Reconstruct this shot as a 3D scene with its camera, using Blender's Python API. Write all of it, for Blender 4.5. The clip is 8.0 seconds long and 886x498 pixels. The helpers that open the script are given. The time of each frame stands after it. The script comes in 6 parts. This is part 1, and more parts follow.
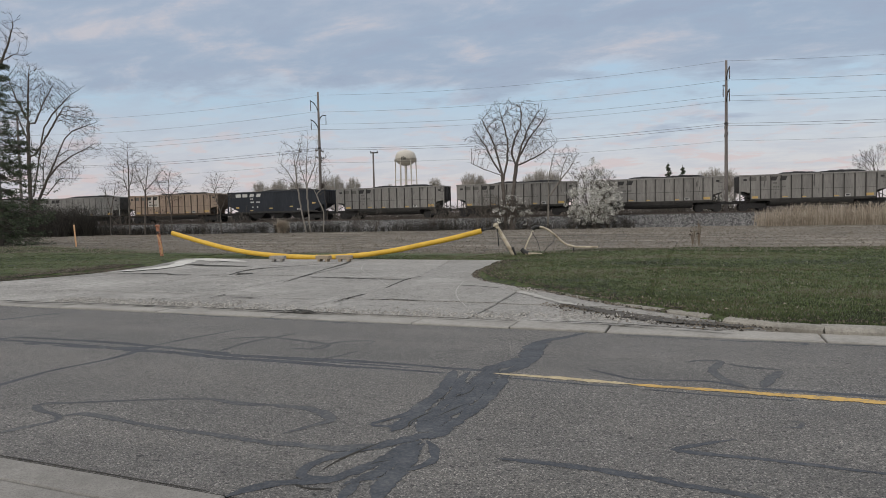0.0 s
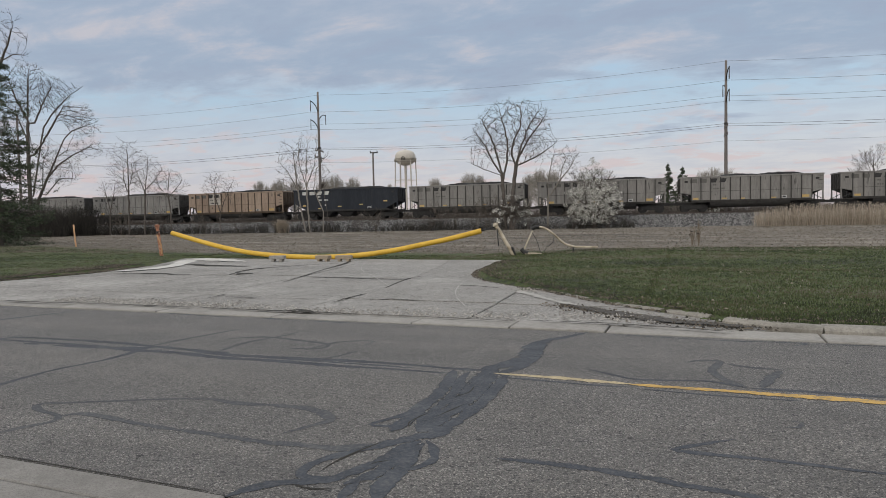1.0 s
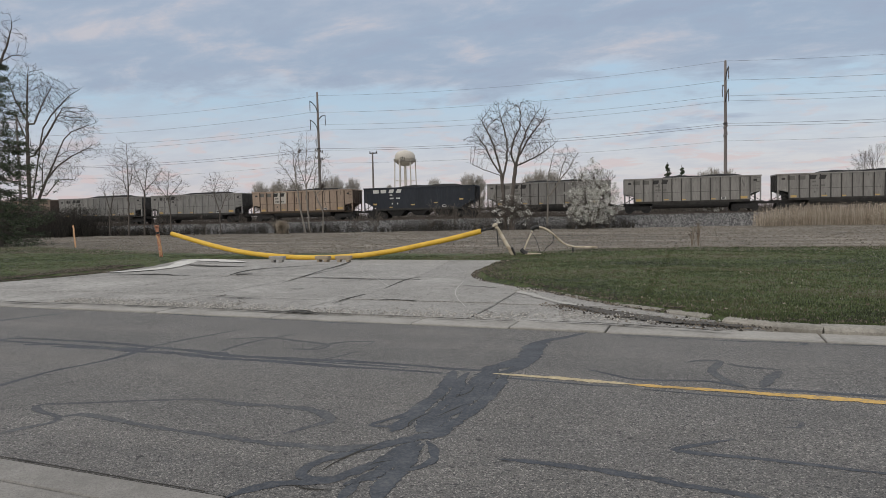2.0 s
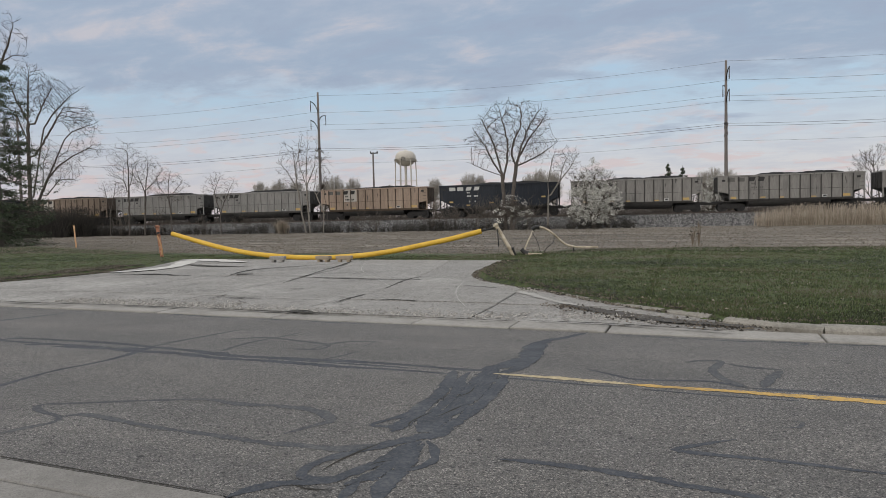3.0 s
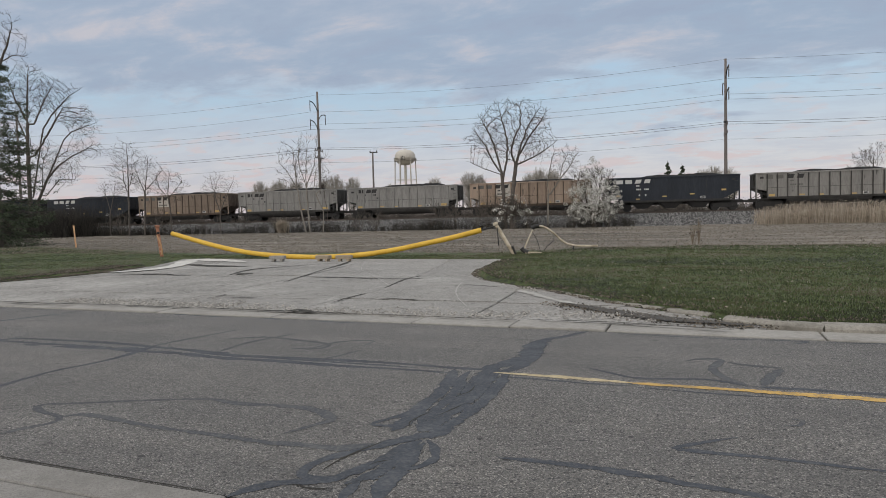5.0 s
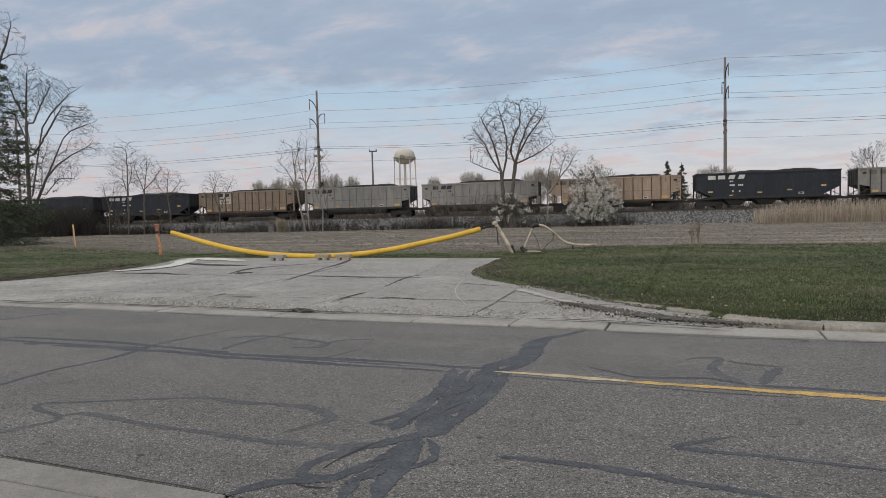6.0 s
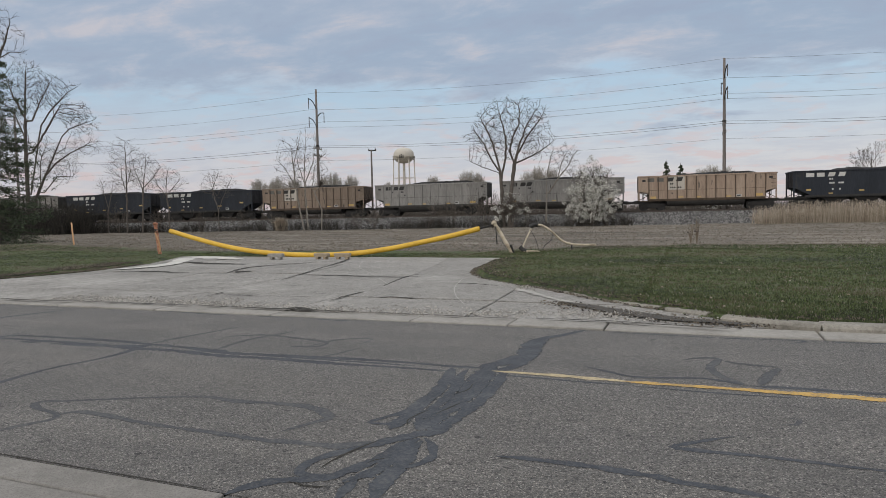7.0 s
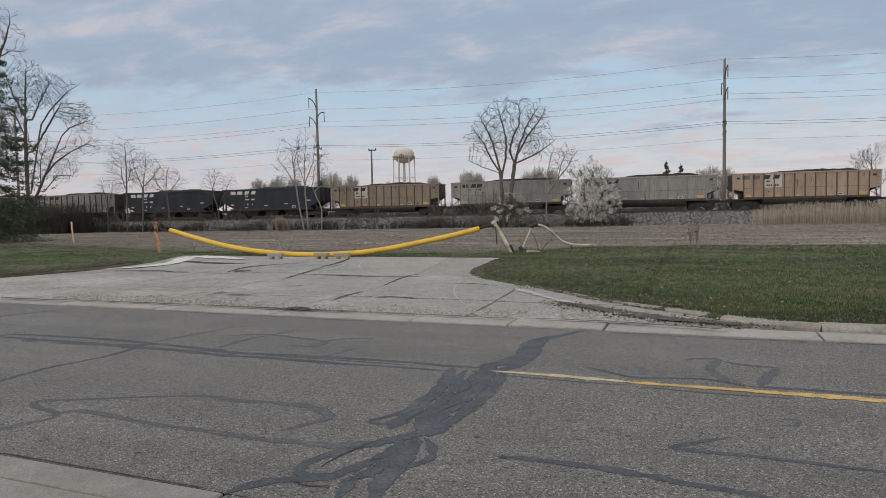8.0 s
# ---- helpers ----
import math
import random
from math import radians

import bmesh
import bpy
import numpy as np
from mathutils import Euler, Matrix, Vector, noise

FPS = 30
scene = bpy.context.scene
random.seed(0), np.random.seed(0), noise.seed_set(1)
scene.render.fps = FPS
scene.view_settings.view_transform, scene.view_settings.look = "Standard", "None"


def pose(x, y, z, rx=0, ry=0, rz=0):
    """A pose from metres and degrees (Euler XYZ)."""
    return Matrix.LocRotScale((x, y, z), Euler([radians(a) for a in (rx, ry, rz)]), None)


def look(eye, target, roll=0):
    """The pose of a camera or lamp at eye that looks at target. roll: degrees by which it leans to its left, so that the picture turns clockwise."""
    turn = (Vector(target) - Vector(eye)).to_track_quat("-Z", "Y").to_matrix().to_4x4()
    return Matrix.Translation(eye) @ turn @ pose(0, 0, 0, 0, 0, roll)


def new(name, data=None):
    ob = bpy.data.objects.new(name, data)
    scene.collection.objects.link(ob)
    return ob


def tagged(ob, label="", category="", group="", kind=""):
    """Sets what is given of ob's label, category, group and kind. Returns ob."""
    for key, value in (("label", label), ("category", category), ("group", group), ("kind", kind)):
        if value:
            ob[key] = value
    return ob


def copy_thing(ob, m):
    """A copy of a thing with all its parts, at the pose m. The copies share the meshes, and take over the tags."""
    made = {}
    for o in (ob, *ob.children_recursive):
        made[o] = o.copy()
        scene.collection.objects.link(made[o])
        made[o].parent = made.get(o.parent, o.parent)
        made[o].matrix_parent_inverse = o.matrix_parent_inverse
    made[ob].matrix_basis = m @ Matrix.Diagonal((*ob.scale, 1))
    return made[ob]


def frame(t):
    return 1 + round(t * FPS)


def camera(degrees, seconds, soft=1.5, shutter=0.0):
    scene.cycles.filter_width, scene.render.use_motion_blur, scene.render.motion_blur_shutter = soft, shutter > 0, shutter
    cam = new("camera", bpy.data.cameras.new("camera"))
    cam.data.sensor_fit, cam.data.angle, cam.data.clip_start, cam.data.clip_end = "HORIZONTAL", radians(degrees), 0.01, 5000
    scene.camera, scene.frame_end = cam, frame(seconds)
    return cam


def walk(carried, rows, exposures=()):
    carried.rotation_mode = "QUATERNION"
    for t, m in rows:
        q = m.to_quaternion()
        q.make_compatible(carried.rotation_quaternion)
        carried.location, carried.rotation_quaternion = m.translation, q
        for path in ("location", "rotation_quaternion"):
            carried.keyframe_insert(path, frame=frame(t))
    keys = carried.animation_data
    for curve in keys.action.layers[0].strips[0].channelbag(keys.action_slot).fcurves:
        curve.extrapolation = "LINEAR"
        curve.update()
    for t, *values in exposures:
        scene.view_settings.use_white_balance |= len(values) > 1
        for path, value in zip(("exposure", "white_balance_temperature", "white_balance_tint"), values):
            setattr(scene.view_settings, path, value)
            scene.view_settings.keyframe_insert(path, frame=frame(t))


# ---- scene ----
FOV = 68.54
EYE = 1.6
cam = camera(FOV, 8.0, soft=0.65)


def aim(yaw, pitch, roll):
    return pose(0, 0, EYE, 90 - pitch, 0, yaw) @ pose(0, 0, 0, 0, 0, roll)


# A hand-held camera that barely sways: seconds, yaw, pitch down, roll.
SWAY = [(0.0, 21.631, 2.870, -1.225), (0.5, 21.635, 2.880, -1.210), (1.0, 21.608, 2.875, -1.210), (1.5, 21.558, 2.850, -1.265), (2.2, 21.595, 2.845, -1.284),
        (3.0, 21.627, 2.843, -1.284), (3.5, 21.627, 2.845, -1.290), (4.0, 21.629, 2.857, -1.345), (4.5, 21.640, 2.876, -1.405), (5.2, 21.615, 2.945, -1.445), (6.0, 21.580, 3.020, -1.450),
        (6.5, 21.520, 3.060, -1.330), (7.0, 21.480, 3.071, -1.240), (7.5, 21.452, 3.080, -1.135), (8.0, 21.470, 3.081, -1.105)]
walk(cam, [(t, aim(a, p, r)) for t, a, p, r in SWAY], exposures=((0.0, 0.0), (8.0, 0.0)))

# ---- world and light ----
world = bpy.data.worlds.new("sky")
scene.world = world
world.use_nodes = True
wn, wl = world.node_tree.nodes, world.node_tree.links
wn.clear()


def wnode(kind, **values):
    nd = wn.new(kind)
    for k, v in values.items():
        nd.inputs[k].default_value = v
    return nd


SUN_ELEV, SUN_TURN = radians(9), radians(200)
sky = wn.new("ShaderNodeTexSky")
sky.sky_type, sky.sun_disc = "NISHITA", False
sky.sun_elevation, sky.sun_rotation = SUN_ELEV, SUN_TURN
sky.altitude, sky.air_density, sky.dust_density, sky.ozone_density = 200, 1.0, 1.2, 1.5
way = wn.new("ShaderNodeTexCoord")
sep = wn.new("ShaderNodeSeparateXYZ")
wl.new(way.outputs["Generated"], sep.inputs[0])


def wmath(op, a, b=0.0, c=None, clamp=False):
    nd = wn.new("ShaderNodeMath")
    nd.operation, nd.use_clamp = op, clamp
    for i, v in enumerate((a, b, c)):
        if v is None:
            continue
        if isinstance(v, (int, float)):
            nd.inputs[i].default_value = v
        else:
            wl.new(v, nd.inputs[i])
    return nd.outputs[0]


# Clouds lie on a high plane: divide the direction by its height.
up = wmath("MAXIMUM", sep.outputs[2], 0.0)
den = wmath("ADD", up, 0.16)
px = wmath("DIVIDE", sep.outputs[0], den)
py = wmath("DIVIDE", sep.outputs[1], den)
flat = wn.new("ShaderNodeCombineXYZ")
wl.new(px, flat.inputs[0])
wl.new(py, flat.inputs[1])


def wnoise(scale, detail, rough, stretch, offset, distort=0.0):
    mp = wn.new("ShaderNodeMapping")
    mp.inputs["Scale"].default_value = stretch
    mp.inputs["Location"].default_value = offset
    mp.inputs["Rotation"].default_value = (0, 0, radians(-22))
    wl.new(flat.outputs[0], mp.inputs[0])
    nz = wnode("ShaderNodeTexNoise", Scale=scale, Detail=detail, Roughness=rough, Distortion=distort)
    wl.new(mp.outputs[0], nz.inputs["Vector"])
    return nz.outputs["Fac"]


def wramp(fac, stops):
    r = wn.new("ShaderNodeValToRGB")
    r.color_ramp.elements[0].position, r.color_ramp.elements[0].color = stops[0]
    r.color_ramp.elements[1].position, r.color_ramp.elements[1].color = stops[-1]
    for p, c in stops[1:-1]:
        r.color_ramp.elements.new(p).color = c
    wl.new(fac, r.inputs[0])
    return r.outputs[0]


def wmix(fac, a, b, kind="MIX"):
    m = wn.new("ShaderNodeMix")
    m.data_type, m.blend_type = "RGBA", kind
    for s, v in ((m.inputs[0], fac), (m.inputs[6], a), (m.inputs[7], b)):
        if isinstance(v, (int, float, tuple)):
            s.default_value = v
        else:
            wl.new(v, s)
    return m.outputs[2]


big = wnoise(0.8, 6, 0.55, (0.8, 1.3, 1), (5.4, 4.2, 0), 0.3)
fine = wnoise(3.4, 9, 0.64, (0.85, 1.35, 1), (7.3, 2.9, 0), 0.25)
cover = wmath("ADD", wmath("MULTIPLY", big, 0.72), wmath("MULTIPLY", fine, 0.28))
grey = (0, 0, 0, 1)
white = (1, 1, 1, 1)
# More cloud overhead, breaks of clear sky lower down.
lift = wmath("MULTIPLY", wmath("SUBTRACT", up, 0.185), 2.3)
mask = wramp(wmath("ADD", cover, lift), [(0.46, grey), (0.56, white)])
lit = wramp(wmath("ADD", wmath("MULTIPLY", fine, 0.6), wmath("MULTIPLY", big, 0.4)), [(0.40, (0.56, 0.535, 0.575, 1)), (0.48, (0.42, 0.465, 0.56, 1)), (0.55, (0.33, 0.41, 0.53, 1)), (0.64, (0.28, 0.35, 0.48, 1))])
clear = wramp(up, [(0.0, (0.585, 0.52, 0.545, 1)), (0.08, (0.545, 0.54, 0.59, 1)), (0.17, (0.41, 0.53, 0.65, 1)), (0.5, (0.28, 0.43, 0.65, 1))])
base = wmix(0.02, clear, sky.outputs[0])
colour = wmix(wmath("MULTIPLY", mask, 0.85), base, lit)
colour = wmix(wmath("MULTIPLY", wramp(fine, [(0.44, grey), (0.60, white)]), 0.32), colour, (0.43, 0.475, 0.57, 1))
puff = wnoise(4.5, 6, 0.6, (0.8, 0.9, 1), (1.3, 8.2, 0), 0.2)
low = wramp(up, [(0.03, white), (0.20, grey)])
colour = wmix(wmath("MULTIPLY", wmath("MULTIPLY", wramp(puff, [(0.53, grey), (0.62, white)]), low), 0.85), colour, (0.64, 0.525, 0.525, 1))
# A cloudy evening sky is brighter and warmer towards the zenith and towards the low sun.
back = wmath("MAXIMUM", wmath("MULTIPLY", sep.outputs[1], -1.0), 0.0)
high = wmath("MAXIMUM", wmath("SUBTRACT", up, 0.32), 0.0)
warm = wmath("ADD", wmath("MULTIPLY", high, 3.0), wmath("MULTIPLY", back, 2.0), clamp=True)
colour = wmix(wmath("MULTIPLY", warm, 0.85), colour, (0.57, 0.558, 0.545, 1))
bg = wnode("ShaderNodeBackground")
wl.new(colour, bg.inputs[0])
wl.new(wmath("ADD", wmath("ADD", wmath("MULTIPLY", high, 2.0), wmath("MULTIPLY", back, 0.5)), 1.0), bg.inputs[1])
wo = wn.new("ShaderNodeOutputWorld")
wl.new(bg.outputs[0], wo.inputs[0])

sun = new("sun", bpy.data.lights.new("sun", "SUN"))
sun.data.energy, sun.data.angle, sun.data.color = 0.7, radians(14), (1.0, 0.90, 0.80)
sun.matrix_world = look((-20, -58, 24), (0, 0, 0))


# ---- materials ----
def material(name, colours, scale=4.0, rough=0.85, bump=0.0, bump_scale=60.0, metal=0.0, speck=0.0, speck_scale=120.0, speck_colour=(0.02, 0.02, 0.02), stretch=(1, 1, 1), shift=False, stops=None, island=0.0, speck2=None, worn=None):
    """Two-scale noise over a row of colours, with fine specks and relief."""
    m = bpy.data.materials.new(name)
    m.use_nodes = True
    nd, lk = m.node_tree.nodes, m.node_tree.links
    bsdf = nd["Principled BSDF"]
    bsdf.inputs["Roughness"].default_value, bsdf.inputs["Metallic"].default_value = rough, metal
    tc, mp = nd.new("ShaderNodeTexCoord"), nd.new("ShaderNodeMapping")
    mp.inputs["Scale"].default_value = stretch
    lk.new(tc.outputs["Object"], mp.inputs[0])
    if shift:
        info = nd.new("ShaderNodeObjectInfo")
        sc = nd.new("ShaderNodeMath")
        sc.operation = "MULTIPLY"
        sc.inputs[1].default_value = 50
        lk.new(info.outputs["Random"], sc.inputs[0])
        lk.new(sc.outputs[0], mp.inputs["Location"])

    def nz(s, detail=5, r=0.6):
        n = nd.new("ShaderNodeTexNoise")
        n.inputs["Scale"].default_value, n.inputs["Detail"].default_value, n.inputs["Roughness"].default_value = s, detail, r
        lk.new(mp.outputs[0], n.inputs["Vector"])
        return n.outputs["Fac"]

    def math_node(op, a, b):
        n = nd.new("ShaderNodeMath")
        n.operation = op
        for i, v in enumerate((a, b)):
            if isinstance(v, (int, float)):
                n.inputs[i].default_value = v
            else:
                lk.new(v, n.inputs[i])
        return n.outputs[0]

    fac = math_node("ADD", math_node("MULTIPLY", nz(scale), 0.6), math_node("MULTIPLY", nz(scale * 9.7), 0.4))
    if island:
        geo = nd.new("ShaderNodeNewGeometry")
        fac = math_node("ADD", math_node("MULTIPLY", fac, 1 - island), math_node("MULTIPLY", geo.outputs["Random Per Island"], island))
    ramp = nd.new("ShaderNodeValToRGB")
    n = len(colours)
    pos = stops or ([0.5] if n == 1 else [0.34 + 0.32 * i / (n - 1) for i in range(n)])
    ramp.color_ramp.elements[0].position, ramp.color_ramp.elements[0].color = pos[0], (*colours[0], 1)
    ramp.color_ramp.elements[1].position, ramp.color_ramp.elements[1].color = pos[-1] if n > 1 else 0.9, (*colours[-1], 1)
    for p, c in zip(pos[1:-1], colours[1:-1]):
        ramp.color_ramp.elements.new(p).color = (*c, 1)
    lk.new(fac, ramp.inputs[0])
    out = ramp.outputs[0]
    if speck:
        sr = nd.new("ShaderNodeValToRGB")
        sr.color_ramp.elements[0].position, sr.color_ramp.elements[1].position = 0.5, 0.62
        lk.new(nz(speck_scale, 2, 0.5), sr.inputs[0])
        mx = nd.new("ShaderNodeMix")
        mx.data_type = "RGBA"
        lk.new(math_node("MULTIPLY", sr.outputs[0], speck), mx.inputs[0])
        lk.new(out, mx.inputs[6])
        mx.inputs[7].default_value = (*speck_colour, 1)
        out = mx.outputs[2]
    if speck2:
        amount, size, tint, lo = speck2
        sr = nd.new("ShaderNodeValToRGB")
        sr.color_ramp.elements[0].position, sr.color_ramp.elements[1].position = lo, lo + 0.06
        lk.new(nz(size, 3, 0.65), sr.inputs[0])
        mx = nd.new("ShaderNodeMix")
        mx.data_type = "RGBA"
        lk.new(math_node("MULTIPLY", sr.outputs[0], amount), mx.inputs[0])
        lk.new(out, mx.inputs[6])
        mx.inputs[7].default_value = (*tint, 1)
        out = mx.outputs[2]
    lk.new(out, bsdf.inputs["Base Color"])
    if worn is not None:
        # Thin coats wear through: ragged at the edges, patchy inside.
        at = nd.new("ShaderNodeAttribute")
        at.attribute_name = "across"
        inner = math_node("MULTIPLY", math_node("SUBTRACT", 1.0, math_node("ABSOLUTE", at.outputs["Fac"], 0.0)), 1.5)
        rag = math_node("ADD", math_node("MULTIPLY", math_node("SUBTRACT", nz(34, 3, 0.6), 0.5), 0.8), math_node("MULTIPLY", math_node("SUBTRACT", nz(6, 4, 0.6), 0.5), 2.0))
        keep = nd.new("ShaderNodeMath")
        keep.operation, keep.use_clamp = "MULTIPLY", True
        keep.inputs[1].default_value = 11.0
        lk.new(math_node("ADD", math_node("ADD", inner, rag), -worn), keep.inputs[0])
        clear_part, both = nd.new("ShaderNodeBsdfTransparent"), nd.new("ShaderNodeMixShader")
        lk.new(keep.outputs[0], both.inputs[0])
        lk.new(clear_part.outputs[0], both.inputs[1])
        lk.new(bsdf.outputs[0], both.inputs[2])
        lk.new(both.outputs[0], nd["Material Output"].inputs[0])
    if bump:
        bp = nd.new("ShaderNodeBump")
        bp.inputs["Strength"].default_value, bp.inputs["Distance"].default_value = bump, 0.01
        lk.new(nz(bump_scale, 4, 0.7), bp.inputs["Height"])
        lk.new(bp.outputs[0], bsdf.inputs["Normal"])
    return m


def aggregate(name, stones, cell, relief):
    """A surface of small stones in binder: every stone has its own tone, with dark pits and lengthwise wear."""
    m = bpy.data.materials.new(name)
    m.use_nodes = True
    nd, lk = m.node_tree.nodes, m.node_tree.links
    bsdf = nd["Principled BSDF"]
    bsdf.inputs["Roughness"].default_value = 0.72
    tc = nd.new("ShaderNodeTexCoord")

    def stretched(sc):
        mp = nd.new("ShaderNodeMapping")
        mp.inputs["Scale"].default_value = sc
        lk.new(tc.outputs["Object"], mp.inputs[0])
        return mp.outputs[0]

    def noise_of(vec, size, detail, rough=0.6):
        n = nd.new("ShaderNodeTexNoise")
        n.inputs["Scale"].default_value, n.inputs["Detail"].default_value, n.inputs["Roughness"].default_value = size, detail, rough
        lk.new(vec, n.inputs["Vector"])
        return n.outputs["Fac"]

    def ramp_of(fac, stops):
        r = nd.new("ShaderNodeValToRGB")
        r.color_ramp.elements[0].position, r.color_ramp.elements[0].color = stops[0][0], (*stops[0][1], 1)
        r.color_ramp.elements[1].position, r.color_ramp.elements[1].color = stops[-1][0], (*stops[-1][1], 1)
        for p, c in stops[1:-1]:
            r.color_ramp.elements.new(p).color = (*c, 1)
        lk.new(fac, r.inputs[0])
        return r.outputs[0]

    def blend(kind, fac, a, b):
        x = nd.new("ShaderNodeMix")
        x.data_type, x.blend_type = "RGBA", kind
        for sock, v in ((x.inputs[0], fac), (x.inputs[6], a), (x.inputs[7], b)):
            if isinstance(v, (int, float, tuple)):
                sock.default_value = v
            else:
                lk.new(v, sock)
        return x.outputs[2]

    cells = nd.new("ShaderNodeTexVoronoi")
    cells.inputs["Scale"].default_value = cell
    lk.new(tc.outputs["Object"], cells.inputs["Vector"])
    split = nd.new("ShaderNodeSeparateColor")
    lk.new(cells.outputs["Color"], split.inputs[0])
    tone = ramp_of(split.outputs[0], stones)
    bands = ramp_of(noise_of(stretched((0.05, 1, 1)), 1.3, 4), [(0.36, (0.90, 0.90, 0.91)), (0.64, (1.10, 1.09, 1.08))])
    patches = ramp_of(noise_of(tc.outputs["Object"], 0.9, 6), [(0.36, (0.88, 0.88, 0.88)), (0.64, (1.10, 1.10, 1.10))])
    tone = blend("MULTIPLY", 1.0, blend("MULTIPLY", 1.0, tone, bands), patches)
    pits = ramp_of(noise_of(tc.outputs["Object"], cell * 0.42, 2, 0.5), [(0.60, (0, 0, 0)), (0.66, (1, 1, 1))])
    holes = ramp_of(noise_of(stretched((0.5, 1, 1)), 16, 3, 0.55), [(0.68, (0, 0, 0)), (0.71, (1, 1, 1))])
    tone = blend("MIX", pits, tone, (0.028, 0.027, 0.026, 1))
    tone = blend("MIX", holes, tone, (0.03, 0.029, 0.028, 1))
    lk.new(tone, bsdf.inputs["Base Color"])
    bp = nd.new("ShaderNodeBump")
    bp.invert = True
    bp.inputs["Strength"].default_value, bp.inputs["Distance"].default_value = relief, 0.012
    lk.new(cells.outputs["Distance"], bp.inputs["Height"])
    lk.new(bp.outputs[0], bsdf.inputs["Normal"])
    return m


ASPHALT = aggregate("asphalt", [(0.0, (0.056, 0.054, 0.051)), (0.3, (0.096, 0.092, 0.086)), (0.62, (0.133, 0.127, 0.118)), (0.88, (0.187, 0.178, 0.164)), (1.0, (0.35, 0.33, 0.30))], 115, 0.7)
TAR = material("crack_sealant", [(0.024, 0.028, 0.035), (0.035, 0.041, 0.051), (0.048, 0.055, 0.066), (0.10, 0.102, 0.104)], 3.0, 0.8, 0.6, 30, stops=[0.36, 0.48, 0.56, 0.68], worn=0.5, speck=0.3, speck_scale=45, speck_colour=(0.13, 0.125, 0.12))
FADED_TAR = material("worn_sealant", [(0.042, 0.046, 0.053), (0.056, 0.060, 0.066), (0.095, 0.095, 0.095)], 2.5, 0.85, worn=0.55, bump=0.5, bump_scale=30, speck=0.4, speck_scale=45, speck_colour=(0.16, 0.155, 0.145))
CONCRETE = material("old_concrete", [(0.115, 0.110, 0.102), (0.190, 0.183, 0.170), (0.245, 0.236, 0.22), (0.34, 0.33, 0.31)], 0.45, 0.92, 1.0, 30, speck=0.55, speck_scale=26, speck_colour=(0.42, 0.405, 0.375), speck2=(0.7, 9.0, (0.085, 0.08, 0.072), 0.60), shift=True)
PALE = material("pale_concrete", [(0.18, 0.171, 0.155), (0.27, 0.258, 0.236), (0.34, 0.326, 0.298)], 1.5, 0.9, 0.4, 60, speck=0.3, speck_scale=30, speck_colour=(0.25, 0.24, 0.21), shift=True)
CRACK = material("crack_dirt", [(0.018, 0.017, 0.014), (0.045, 0.041, 0.033)], 5, 1.0)
WORN_LINE = material("worn_road_paint", [(0.26, 0.22, 0.14), (0.44, 0.36, 0.22), (0.52, 0.44, 0.29)], 3.0, 0.85, 0.3, 70, worn=0.5, speck=0.5, speck_scale=35, speck_colour=(0.2, 0.17, 0.12))
YELLOW_LINE = material("road_paint", [(0.28, 0.20, 0.09), (0.50, 0.31, 0.08), (0.55, 0.38, 0.15)], 3.0, 0.85, 0.3, 70, worn=0.42, speck=0.5, speck_scale=35, speck_colour=(0.2, 0.17, 0.12))
BALLAST_BED = material("packed_ballast", [(0.035, 0.035, 0.035), (0.08, 0.079, 0.078), (0.15, 0.148, 0.145)], 6.0, 0.95, 1.0, 6)
BALLAST = material("ballast_stone", [(0.055, 0.055, 0.055), (0.13, 0.129, 0.127), (0.25, 0.246, 0.24)], 4.0, 0.95, 1.0, 6, island=0.6)
RAIL = material("rail_steel", [(0.06, 0.05, 0.045), (0.12, 0.10, 0.09)], 3, 0.5, metal=0.6)
TIE = material("creosoted_wood", [(0.03, 0.025, 0.02), (0.07, 0.06, 0.05)], 3, 0.95)
BARK = material("bare_bark", [(0.07, 0.06, 0.052), (0.13, 0.115, 0.10)], 3, 0.95)
TWIG = material("fine_twigs", [(0.060, 0.050, 0.043), (0.105, 0.088, 0.075)], 1.5, 0.95)
PALE_BARK = material("pale_bark", [(0.16, 0.145, 0.125), (0.25, 0.23, 0.20)], 3, 0.95)
SCRUB = material("leafless_scrub", [(0.06, 0.052, 0.045), (0.11, 0.095, 0.08), (0.15, 0.13, 0.107)], 0.4, 1.0, island=0.5)
BLOSSOM = material("white_blossom", [(0.26, 0.26, 0.22), (0.50, 0.495, 0.46), (0.74, 0.73, 0.69)], 1.0, 0.8, island=0.7)
NEEDLE = material("spruce_needles", [(0.035, 0.048, 0.028), (0.075, 0.095, 0.055)], 1.0, 0.9, island=0.7)
GRASS = material("lawn_blades", [(0.030, 0.036, 0.018), (0.040, 0.058, 0.020), (0.084, 0.120, 0.034), (0.068, 0.078, 0.036), (0.12, 0.10, 0.068)], 0.22, 0.9, island=0.14, stops=[0.43, 0.465, 0.50, 0.54, 0.59], stretch=(0.45, 1, 1))
STRAW = material("dead_grass", [(0.15, 0.132, 0.105), (0.20, 0.177, 0.145), (0.27, 0.242, 0.20)], 0.3, 0.95, island=0.6)
REED = material("dry_reed", [(0.23, 0.19, 0.145), (0.36, 0.307, 0.24), (0.47, 0.41, 0.335)], 0.8, 0.95, island=0.7)
# Far trunks and twigs: haze of the distance is mixed into this pale colour.
HAZED_TREE = material("hazed_distant_twigs", [(0.28, 0.26, 0.23), (0.40, 0.375, 0.335)], 0.5, 1.0, island=0.5)
